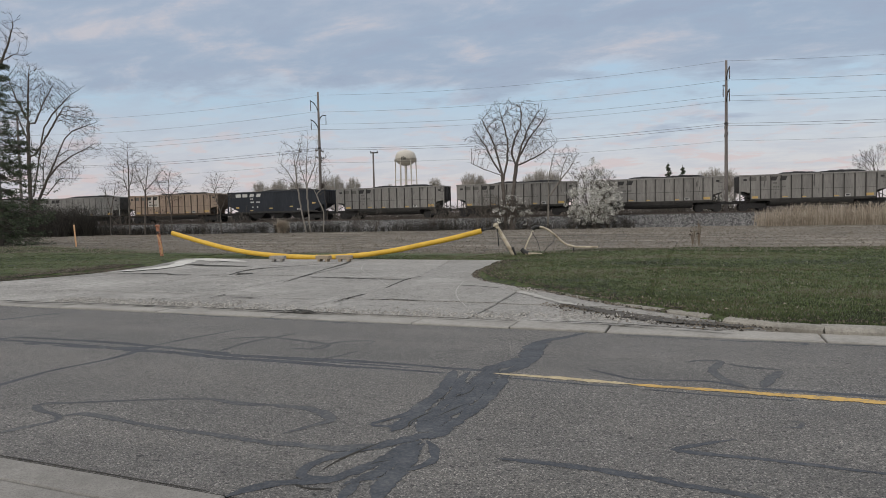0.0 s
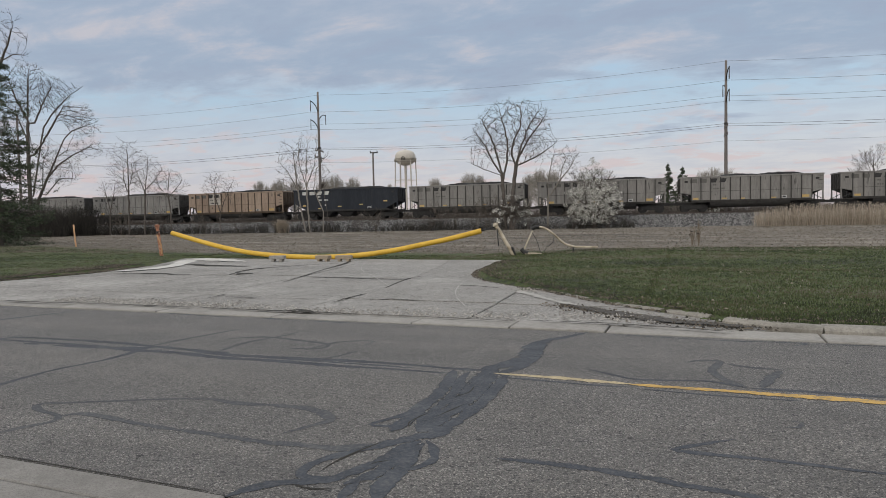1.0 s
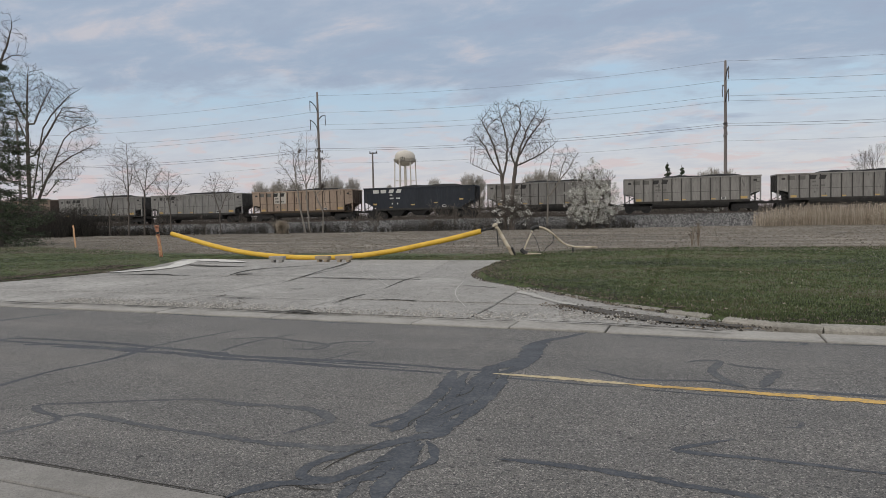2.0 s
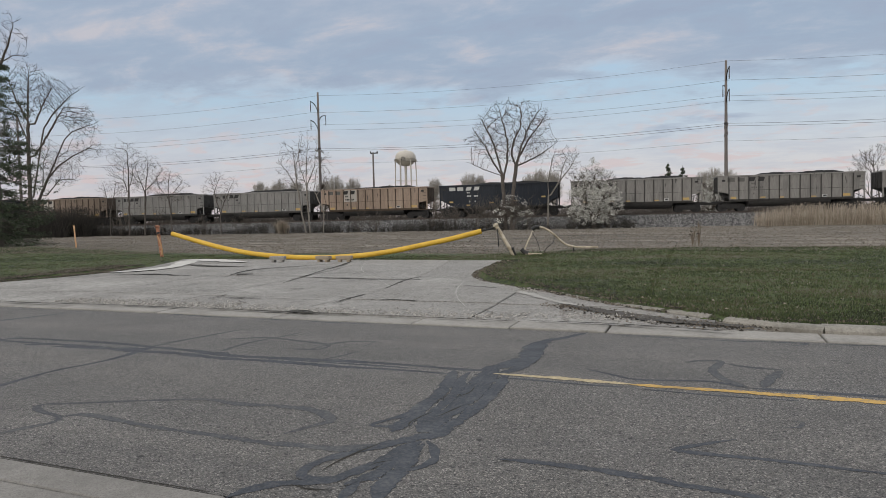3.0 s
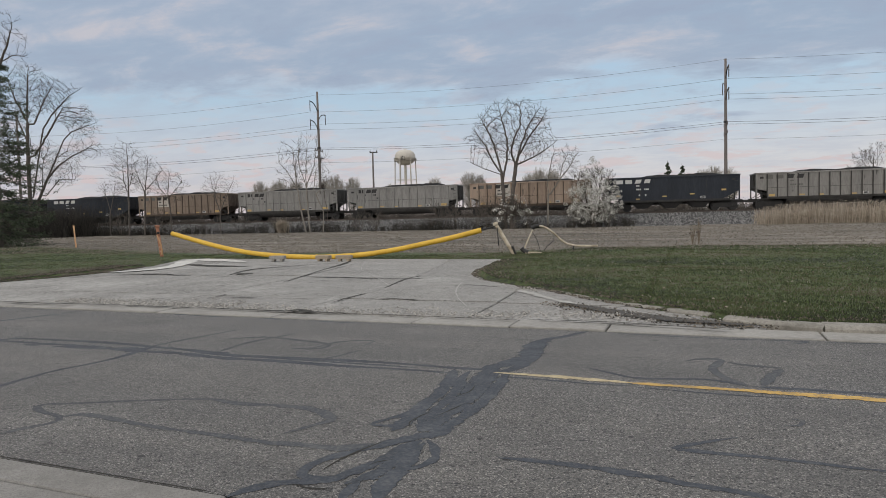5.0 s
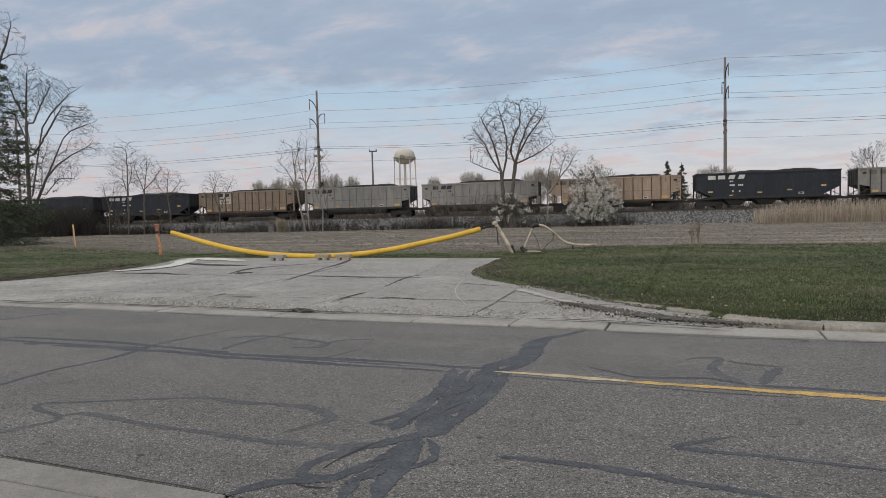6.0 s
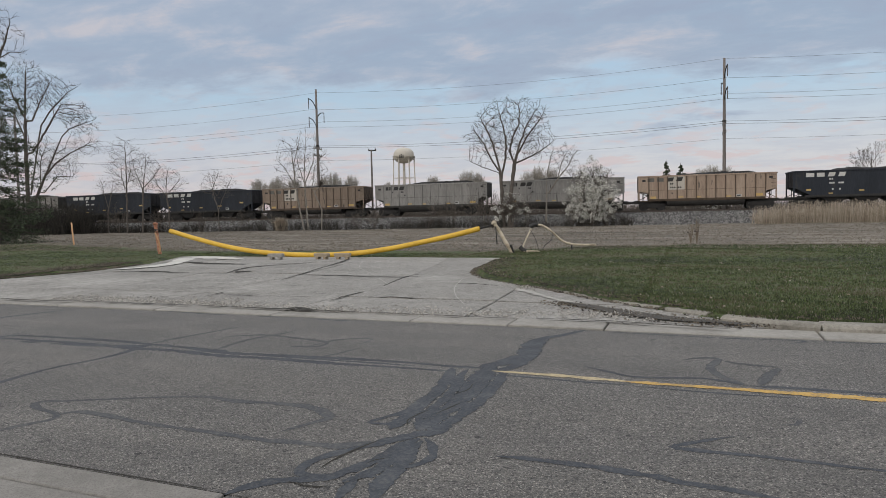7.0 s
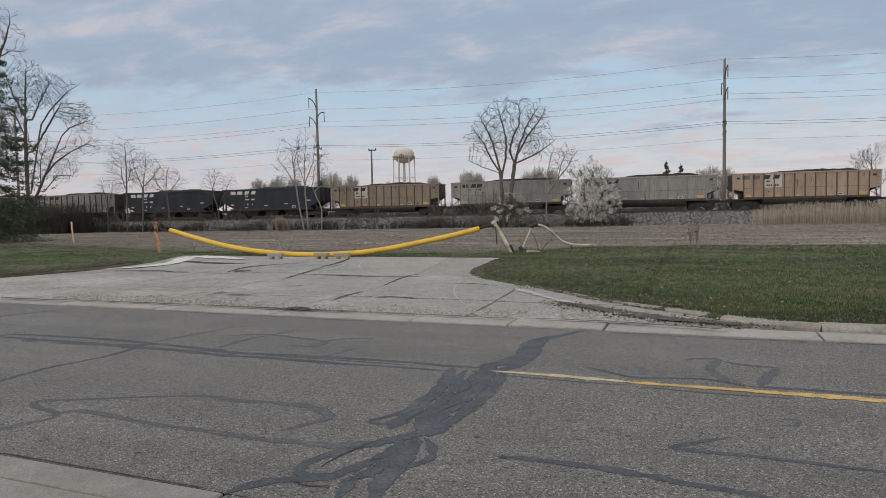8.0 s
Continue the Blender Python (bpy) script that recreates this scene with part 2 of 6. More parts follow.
PIPE_YELLOW = material("weathered_yellow_sleeve", [(0.48, 0.29, 0.03), (0.62, 0.38, 0.035), (0.67, 0.43, 0.06)], 1.2, 0.55, 0.15, 30)
ORANGE = material("rusty_orange_paint", [(0.05, 0.025, 0.022), (0.30, 0.12, 0.065), (0.42, 0.22, 0.14), (0.60, 0.50, 0.42)], 5, 0.8, 0.3, 40)
STAKE = material("orange_fibreglass", [(0.42, 0.22, 0.10), (0.58, 0.36, 0.19)], 4, 0.6)
CREAM = material("chipped_cream_paint", [(0.15, 0.11, 0.07), (0.47, 0.41, 0.31), (0.60, 0.55, 0.46)], 4, 0.7, 0.3, 40)
DARK_STEEL = material("black_steel", [(0.012, 0.012, 0.013), (0.035, 0.034, 0.033)], 3, 0.7, 0.2, 30, shift=True)
POLE_WOOD = material("grey_pole_wood", [(0.12, 0.106, 0.099), (0.21, 0.188, 0.175)], 2, 0.9, stretch=(6, 6, 0.3))
INSULATOR = material("dark_insulator", [(0.05, 0.045, 0.045), (0.08, 0.07, 0.07)], 3, 0.5)
WIRE = material("wire", [(0.05, 0.05, 0.055), (0.08, 0.08, 0.085)], 3, 0.6)
TOWER = material("tower_paint", [(0.42, 0.39, 0.34), (0.56, 0.53, 0.47)], 0.15, 0.6)
COAL = material("coal", [(0.005, 0.005, 0.005), (0.014, 0.014, 0.014)], 2, 0.95, 1.0, 6)
WHITE_PAINT = material("dull_white_lettering", [(0.42, 0.42, 0.41), (0.62, 0.62, 0.6)], 2, 0.8)
BLACK_PAINT = material("dull_black_lettering", [(0.02, 0.02, 0.02), (0.045, 0.045, 0.045)], 2, 0.8)
GHOST_PAINT = material("faded_lettering", [(0.10, 0.097, 0.09), (0.15, 0.144, 0.134)], 2, 0.85)
REFLECTOR = material("yellow_reflector", [(0.40, 0.27, 0.09), (0.58, 0.40, 0.15)], 2, 0.5)
WEATHERED_WOOD = material("weathered_wood", [(0.22, 0.18, 0.13), (0.36, 0.30, 0.22)], 4, 0.9, stretch=(1, 8, 8))


def car_paint(name, dark, mid, light):
    return material(name, [dark, mid, light], 0.45, 0.75, 0.15, 20, speck=0.25, speck_scale=2.2, speck_colour=tuple(c * 0.55 for c in mid), stretch=(2.4, 1, 0.4), shift=True, speck2=(0.75, 0.9, (0.03, 0.029, 0.028), 0.635))


GREY_CAR = car_paint("grey_car_paint", (0.15, 0.145, 0.137), (0.215, 0.208, 0.195), (0.265, 0.256, 0.24))
SILVER_CAR = car_paint("pale_grey_car_paint", (0.175, 0.172, 0.165), (0.235, 0.23, 0.22), (0.285, 0.278, 0.265))
TAN_CAR = car_paint("tan_car_paint", (0.235, 0.172, 0.128), (0.32, 0.243, 0.186), (0.38, 0.30, 0.235))
BROWN_CAR = car_paint("brown_car_paint", (0.16, 0.12, 0.092), (0.225, 0.175, 0.135), (0.28, 0.22, 0.175))
BLACK_CAR = car_paint("black_car_paint", (0.007, 0.010, 0.016), (0.012, 0.017, 0.026), (0.022, 0.028, 0.039))


# Dark steel tones per wagon kind: grime, with shade painted into the colour.
GRIME_SHADE = {"grey": material("shaded_grimy_grey_steel", [(0.022, 0.021, 0.02), (0.06, 0.057, 0.053)], 2, 0.85), "silver": material("shaded_grimy_pale_steel", [(0.03, 0.029, 0.028), (0.075, 0.072, 0.068)], 2, 0.85), "tan": material("shaded_grimy_tan_steel", [(0.05, 0.036, 0.027), (0.11, 0.08, 0.057)], 2, 0.85),
         "brown": material("shaded_grimy_brown_steel", [(0.07, 0.052, 0.04), (0.12, 0.09, 0.07)], 2, 0.85), "black": material("shaded_grimy_black_steel", [(0.01, 0.01, 0.012), (0.03, 0.03, 0.034)], 2, 0.85)}


# ---- mesh helpers ----
class Geo:
    """Vertices and faces of one mesh."""

    def __init__(self):
        self.v, self.f, self.across = [], [], []

    def add(self, verts, faces):
        k = len(self.v)
        self.v.extend(tuple(p) for p in verts)
        self.f.extend(tuple(i + k for i in fc) for fc in faces)

    def box(self, x0, x1, y0, y1, z0, z1, m=None):
        vs = [Vector((x, y, z)) for z in (z0, z1) for x, y in ((x0, y0), (x1, y0), (x1, y1), (x0, y1))]
        if m is not None:
            vs = [m @ p for p in vs]
        self.add(vs, [(3, 2, 1, 0), (4, 5, 6, 7), (0, 1, 5, 4), (1, 2, 6, 5), (2, 3, 7, 6), (3, 0, 4, 7)])

    def bbox(self, x0, x1, y0, y1, z0, z1, b, m=None):
        """A box with bevelled top edges."""
        lay = [(0, z0), (0, z1 - b), (b, z1)]
        vs = []
        for i, z in lay:
            vs += [Vector((x0 + i, y0 + i, z)), Vector((x1 - i, y0 + i, z)), Vector((x1 - i, y1 - i, z)), Vector((x0 + i, y1 - i, z))]
        if m is not None:
            vs = [m @ p for p in vs]
        fs = [(3, 2, 1, 0), (8, 9, 10, 11)]
        for r in (0, 4):
            fs += [(r + i, r + (i + 1) % 4, r + 4 + (i + 1) % 4, r + 4 + i) for i in range(4)]
        self.add(vs, fs)

    def tube(self, pts, radii, sides=6, caps=True):
        pts = [Vector(p) for p in pts]
        ref = None
        rings = []
        for i, p in enumerate(pts):
            d = (pts[min(i + 1, len(pts) - 1)] - pts[max(i - 1, 0)]).normalized()
            if ref is None:
                ref = d.orthogonal().normalized()
            u = (ref - d * ref.dot(d))
            u = u.normalized() if u.length > 1e-6 else d.orthogonal().normalized()
            ref = u
            w = d.cross(u)
            rings.append([p + (u * math.cos(a) + w * math.sin(a)) * radii[i] for a in (2 * math.pi * k / sides for k in range(sides))])
        vs = [q for r in rings for q in r]
        fs = []
        for i in range(len(pts) - 1):
            a, b = i * sides, (i + 1) * sides
            fs += [(a + k, a + (k + 1) % sides, b + (k + 1) % sides, b + k) for k in range(sides)]
        if caps:
            fs += [tuple(range(sides - 1, -1, -1)), tuple(range(len(vs) - sides, len(vs)))]
        self.add(vs, fs)

    def lathe(self, profile, sides=24, m=None):
        vs = []
        for r, z in profile:
            vs += [Vector((r * math.cos(2 * math.pi * k / sides), r * math.sin(2 * math.pi * k / sides), z)) for k in range(sides)]
        if m is not None:
            vs = [m @ p for p in vs]
        fs = []
        for i in range(len(profile) - 1):
            a, b = i * sides, (i + 1) * sides
            fs += [(a + k, a + (k + 1) % sides, b + (k + 1) % sides, b + k) for k in range(sides)]
        fs += [tuple(range(sides - 1, -1, -1)), tuple(range(len(vs) - sides, len(vs)))]
        self.add(vs, fs)

    def prism(self, outline, y0, y1):
        """An outline in x and z, run from y0 to y1."""
        n = len(outline)
        vs = [(x, y, z) for y in (y0, y1) for x, z in outline]
        fs = [tuple(range(n)), tuple(range(2 * n - 1, n - 1, -1))] + [(i + n, (i + 1) % n + n, (i + 1) % n, i) for i in range(n)]
        self.add(vs, fs)


def part(name, geo, mat_used, parent=None, label="", smooth=False):
    me = bpy.data.meshes.new(name)
    me.from_pydata([tuple(p) for p in geo.v], [], geo.f)
    me.materials.append(mat_used)
    if geo.across:
        me.attributes.new("across", "FLOAT", "POINT").data.foreach_set("value", geo.across)
    if smooth:
        me.shade_smooth()
    me.update()
    ob = new(name, me)
    if parent is not None:
        ob.parent = parent
    return tagged(ob, label)


def sharing(name, me, parent, m):
    """Another object on the same mesh."""
    ob = new(name, me)
    ob.parent, ob.matrix_basis = parent, m
    return ob


def thing(name, label, category, group="", m=None, kind=""):
    ob = new(name)
    ob.empty_display_size = 0.2
    if m is not None:
        ob.matrix_basis = m
    return tagged(ob, label, category, group, kind)


# The track runs at a slight angle to the road. s: metres along it, d: metres beyond its centre line.
TURN = 6.475
TB = radians(TURN)


def trk(s, d, z=0.0):
    return Vector((s * math.cos(TB) - d * math.sin(TB), 75.93 + s * math.sin(TB) + d * math.cos(TB), z))


RAIL_Z = 1.484


# ---- ground ----
def smooth(a, b, v):
    t = min(max((v - a) / (b - a), 0.0), 1.0)
    return t * t * (3 - 2 * t)


# Edges of the driveway: x of its two sides at a given y.
LEFT_EDGE = [(9.3, -27.0), (9.8, -23.5), (11.0, -20.2), (12.5, -18.6), (14.1, -18.25), (15.7, -18.1), (18.2, -18.7), (20.2, -19.7), (22.0, -20.8), (23.0, -20.9)]
RIGHT_EDGE = [(9.3, 1.5), (9.9, 0.4), (10.3, 0.0), (10.75, -0.6), (11.4, -1.4), (11.95, -1.95), (13.1, -2.95), (13.9, -3.96), (14.75, -4.76), (16.1, -5.45), (17.4, -5.8), (19.8, -6.05), (22.3, -6.5), (23.0, -6.6)]
DRIVE_END = 22.0


def along(edge, y):
    for (y0, x0), (y1, x1) in zip(edge, edge[1:]):
        if y <= y1:
            return x0 + (x1 - x0) * max(0.0, (y - y0) / (y1 - y0))
    return edge[-1][1]


def in_drive(x, y, grow=0.0):
    return 9.0 < y < DRIVE_END + grow and along(LEFT_EDGE, y) - grow < x < along(RIGHT_EDGE, y) + grow


def track_d(x, y):
    return -(x * math.sin(TB)) + (y - 75.93) * math.cos(TB)


def ground_z(x, y):
    if y < 9.45:
        return -0.25
    far = 0.06 * smooth(30, 60, y) * smooth(20, 80, -x)
    wob = 0.05 * noise.noise((x * 0.35, y * 0.35, 0)) + 0.03 * noise.noise((x * 1.1, y * 1.1, 3))
    z = far + wob * smooth(9.6, 12, y) + (0.085 if x > -1 else 0.06) + 0.06 * smooth(10, 16, y) * (1 - smooth(24, 34, y))
    z += 0.11 * smooth(-6, -2, x) * smooth(18, 24.5, y) * (1 - smooth(25.5, 28.5, y))
    if in_drive(x, y, -0.12):
        z = -0.12
    elif in_drive(x, y, 0.15):
        z = 0.02
    elif 21.5 < y < 24 and -19.5 < x < -6.5:
        z = min(z, 0.02 + 0.05 * (y - DRIVE_END))
    return z


def ground_material():
    m = bpy.data.materials.new("lawn_and_field")
    m.use_nodes = True
    nd, lk = m.node_tree.nodes, m.node_tree.links
    bsdf = nd["Principled BSDF"]
    bsdf.inputs["Roughness"].default_value = 0.95
    tc = nd.new("ShaderNodeTexCoord")
    sp = nd.new("ShaderNodeSeparateXYZ")
    lk.new(tc.outputs["Object"], sp.inputs[0])

    def nz(s, detail=6, r=0.62, stretch=(1, 1, 1)):
        mp = nd.new("ShaderNodeMapping")
        mp.inputs["Scale"].default_value = stretch
        lk.new(tc.outputs["Object"], mp.inputs[0])
        n = nd.new("ShaderNodeTexNoise")
        n.inputs["Scale"].default_value, n.inputs["Detail"].default_value, n.inputs["Roughness"].default_value = s, detail, r
        lk.new(mp.outputs[0], n.inputs["Vector"])
        return n.outputs["Fac"]

    def mth(op, a, b):
        n = nd.new("ShaderNodeMath")
        n.operation = op
        for i, v in enumerate((a, b)):
            if isinstance(v, (int, float)):
                n.inputs[i].default_value = v
            else:
                lk.new(v, n.inputs[i])
        return n.outputs[0]

    def ramp(fac, stops):
        r = nd.new("ShaderNodeValToRGB")
        r.color_ramp.elements[0].position, r.color_ramp.elements[0].color = stops[0][0], (*stops[0][1], 1)
        r.color_ramp.elements[1].position, r.color_ramp.elements[1].color = stops[-1][0], (*stops[-1][1], 1)
        for p, c in stops[1:-1]:
            r.color_ramp.elements.new(p).color = (*c, 1)
        lk.new(fac, r.inputs[0])
        return r.outputs[0]

    def mix(fac, a, b):
        x = nd.new("ShaderNodeMix")
        x.data_type = "RGBA"
        lk.new(fac, x.inputs[0])
        lk.new(a, x.inputs[6])
        lk.new(b, x.inputs[7])
        return x.outputs[2]

    green = ramp(mth("ADD", mth("MULTIPLY", nz(0.22, stretch=(0.45, 1, 1)), 0.6), mth("MULTIPLY", nz(7), 0.4)), [(0.43, (0.030, 0.034, 0.019)), (0.465, (0.038, 0.052, 0.019)), (0.50, (0.072, 0.102, 0.028)), (0.54, (0.062, 0.066, 0.033)), (0.59, (0.12, 0.10, 0.068))])
    brown = ramp(mth("ADD", mth("MULTIPLY", nz(0.42, stretch=(0.16, 1, 1)), 0.55), mth("MULTIPLY", nz(3.4, stretch=(0.4, 1, 1)), 0.45)), [(0.40, (0.060, 0.052, 0.043)), (0.46, (0.120, 0.105, 0.085)), (0.53, (0.172, 0.152, 0.125)), (0.60, (0.27, 0.242, 0.20))])
    thatch = ramp(nz(0.9, 5, 0.6, (0.10, 1.0, 1)), [(0.54, (0, 0, 0)), (0.62, (1, 1, 1))])
    dark_thatch = ramp(nz(6, 4), [(0.35, (0.045, 0.038, 0.031)), (0.65, (0.11, 0.094, 0.075))])
    brown = mix(mth("MULTIPLY", thatch, 0.6), brown, dark_thatch)
    # The lawn's far edge: it lies farther out on both sides than behind the driveway.
    left = mth("MULTIPLY", mth("MAXIMUM", mth("SUBTRACT", -22.0, sp.outputs[0]), 0.0), 0.4)
    right = mth("MULTIPLY", mth("MINIMUM", mth("MAXIMUM", mth("ADD", sp.outputs[0], 8.0), 0.0), 4.0), 0.85)
    edge = mth("ADD", mth("ADD", left, right), mth("ADD", mth("MULTIPLY", nz(0.6), 2.4), 22.4))
    fac = ramp(mth("MULTIPLY", mth("SUBTRACT", sp.outputs[1], edge), 0.7), [(0.0, (0, 0, 0)), (1.0, (1, 1, 1))])
    lk.new(mix(fac, green, brown), bsdf.inputs["Base Color"])
    bp = nd.new("ShaderNodeBump")
    bp.inputs["Strength"].default_value, bp.inputs["Distance"].default_value = 0.8, 0.08
    lk.new(nz(9, 5, 0.7), bp.inputs["Height"])
    lk.new(bp.outputs[0], bsdf.inputs["Normal"])
    return m


def steps(*runs):
    out = []
    for a, b, n in runs:
        out += [a + (b - a) * i / n for i in range(n)]
    return out + [runs[-1][1]]


def build_ground():
    xs = steps((-2500, -400, 6), (-400, -100, 20), (-100, -32, 68), (-32, 14, 230), (14, 60, 46), (60, 400, 20), (400, 2500, 6))
    ys = steps((-600, -40, 5), (-40, 9.2, 20), (9.2, 9.4, 1), (9.4, 26, 84), (26, 85, 85), (85, 400, 20), (400, 3500, 8))
    g = Geo()
    g.v = [(x, y, ground_z(x, y)) for y in ys for x in xs]
    n = len(xs)
    g.f = [(j * n + i, j * n + i + 1, (j + 1) * n + i + 1, (j + 1) * n + i) for j in range(len(ys) - 1) for i in range(n - 1)]
    ob = part("ground", g, ground_material(), smooth=True)
    return tagged(ob, "spring lawn turning to brown mown field beyond the driveway", "ground", kind="structure")


build_ground()

# ---- road ----
ROAD_NEAR, ROAD_FAR = 2.98, 8.78


def road_z(y):
    """A slightly crowned road."""
    u = (y - 5.88) / 2.9
    return 0.06 * (1 - u * u)


def build_road():
    g = Geo()
    xs = steps((-400, -40, 12), (-40, 20, 120), (20, 300, 10))
    ys = [ROAD_NEAR - 0.002 + (ROAD_FAR - ROAD_NEAR) * i / 60 for i in range(61)]
    n = len(xs)
    g.v = [(x, y, road_z(y)) for y in ys for x in xs]
    g.f = [(j * n + i, j * n + i + 1, (j + 1) * n + i + 1, (j + 1) * n + i) for j in range(len(ys) - 1) for i in range(n - 1)]
    ob = part("road", g, ASPHALT, smooth=True)
    return tagged(ob, "worn grey asphalt road with sealed cracks", "road", kind="structure")


build_road()

# Far gutter: concrete lengths laid end to end with open joints.
gutter = thing("gutter", "pale concrete gutter strip along the far road edge", "gutter", kind="structure")
JOINTS = [-60.0, -45.0, -33.0, -24.0, -18.2, -14.6, -11.4, -9.0, -6.53, -4.02, -2.51, -1.18, 1.4, 4.4, 7.6, 12.0, 20.0, 40.0]
for a, b in zip(JOINTS, JOINTS[1:]):
    g = Geo()
    g.bbox(a + 0.012, b - 0.012, ROAD_FAR + 0.012, 9.34, -0.15, 0.022 + 0.006 * math.sin(a * 7), 0.012)
    part("gutter_slab", g, PALE, gutter)

# Kerb: a sloped face that returns into the driveway.
kerb = thing("kerb", "weathered concrete kerb with a broken dark gap", "kerb", kind="structure")


KERB = material("stained_kerb_concrete", [(0.14, 0.13, 0.11), (0.24, 0.226, 0.195), (0.33, 0.31, 0.27)], 1.2, 0.92, 0.6, 50, speck=0.4, speck_scale=24, speck_colour=(0.12, 0.11, 0.095), shift=True)


def kerb_run(path, h0, h1, wide=0.30):
    g = Geo()
    n = len(path)
    prof = []
    for i, (x, y) in enumerate(path):
        xa, ya = path[max(i - 1, 0)]
        xb, yb = path[min(i + 1, n - 1)]
        d = Vector((xb - xa, yb - ya)).normalized()
        nx, ny = -d.y, d.x
        hh = h0 + (h1 - h0) * i / max(n - 1, 1)
        prof += [(x, y, -0.1), (x + nx * 0.03, y + ny * 0.03, hh * 0.55), (x + nx * 0.09, y + ny * 0.09, hh * 0.94), (x + nx * 0.14, y + ny * 0.14, hh), (x + nx * wide, y + ny * wide, hh + 0.004), (x + nx * wide, y + ny * wide, -0.1)]
    fs = []
    for i in range(n - 1):
        a, b = i * 6, (i + 1) * 6
        fs += [(a + k, b + k, b + (k + 1) % 6, a + (k + 1) % 6) for k in range(6)]
    fs += [tuple(range(6)), tuple(range(6 * n - 1, 6 * n - 7, -1))]
    g.add(prof, fs)
    return g


for a, b in ((1.46, 4.38), (4.42, 7.58), (7.62, 12), (12.04, 30)):
    part("kerb_stone", kerb_run([(a, 9.28), ((a + b) / 2, 9.28), (b, 9.28)], 0.10, 0.10, 0.32), KERB, kerb)
part("kerb_stone", kerb_run([(0.27, 9.86), (0.71, 9.6), (1.08, 9.42), (1.42, 9.28)], 0.085, 0.10, 0.24), KERB, kerb)
part("kerb_stone", kerb_run([(-0.54, 10.62), (-0.2, 10.38), (0.08, 10.18)], 0.065, 0.075, 0.2), KERB, kerb)
part("kerb_stone", kerb_run([(-1.43, 11.35), (-1.0, 11.0), (-0.64, 10.72)], 0.05, 0.06, 0.18), KERB, kerb)
part("kerb_stone", kerb_run([(-2.9, 13.0), (-2.5, 12.45), (-2.0, 11.9), (-1.5, 11.42)], 0.04, 0.045, 0.2), KERB, kerb)
for a, b in ((-60, -40), (-39.96, -30), (-29.96, -24.0)):
    part("kerb_stone", kerb_run([(a, 9.36), ((a + b) / 2, 9.36), (b, 9.36)], 0.15, 0.13 if b < -25 else 0.05, 0.30), PALE, kerb)

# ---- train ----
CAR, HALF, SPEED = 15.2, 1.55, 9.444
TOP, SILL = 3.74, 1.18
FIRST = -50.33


def plate(name, car, used, x0, x1, z0, z1, y=-0.012, label="", deep=0.01):
    """A thin painted or riveted rectangle on the road-facing side."""
    g = Geo()
    g.box(x0, x1, -HALF + y, -HALF + y + deep, z0, z1)
    return part(name, g, used, car, label)


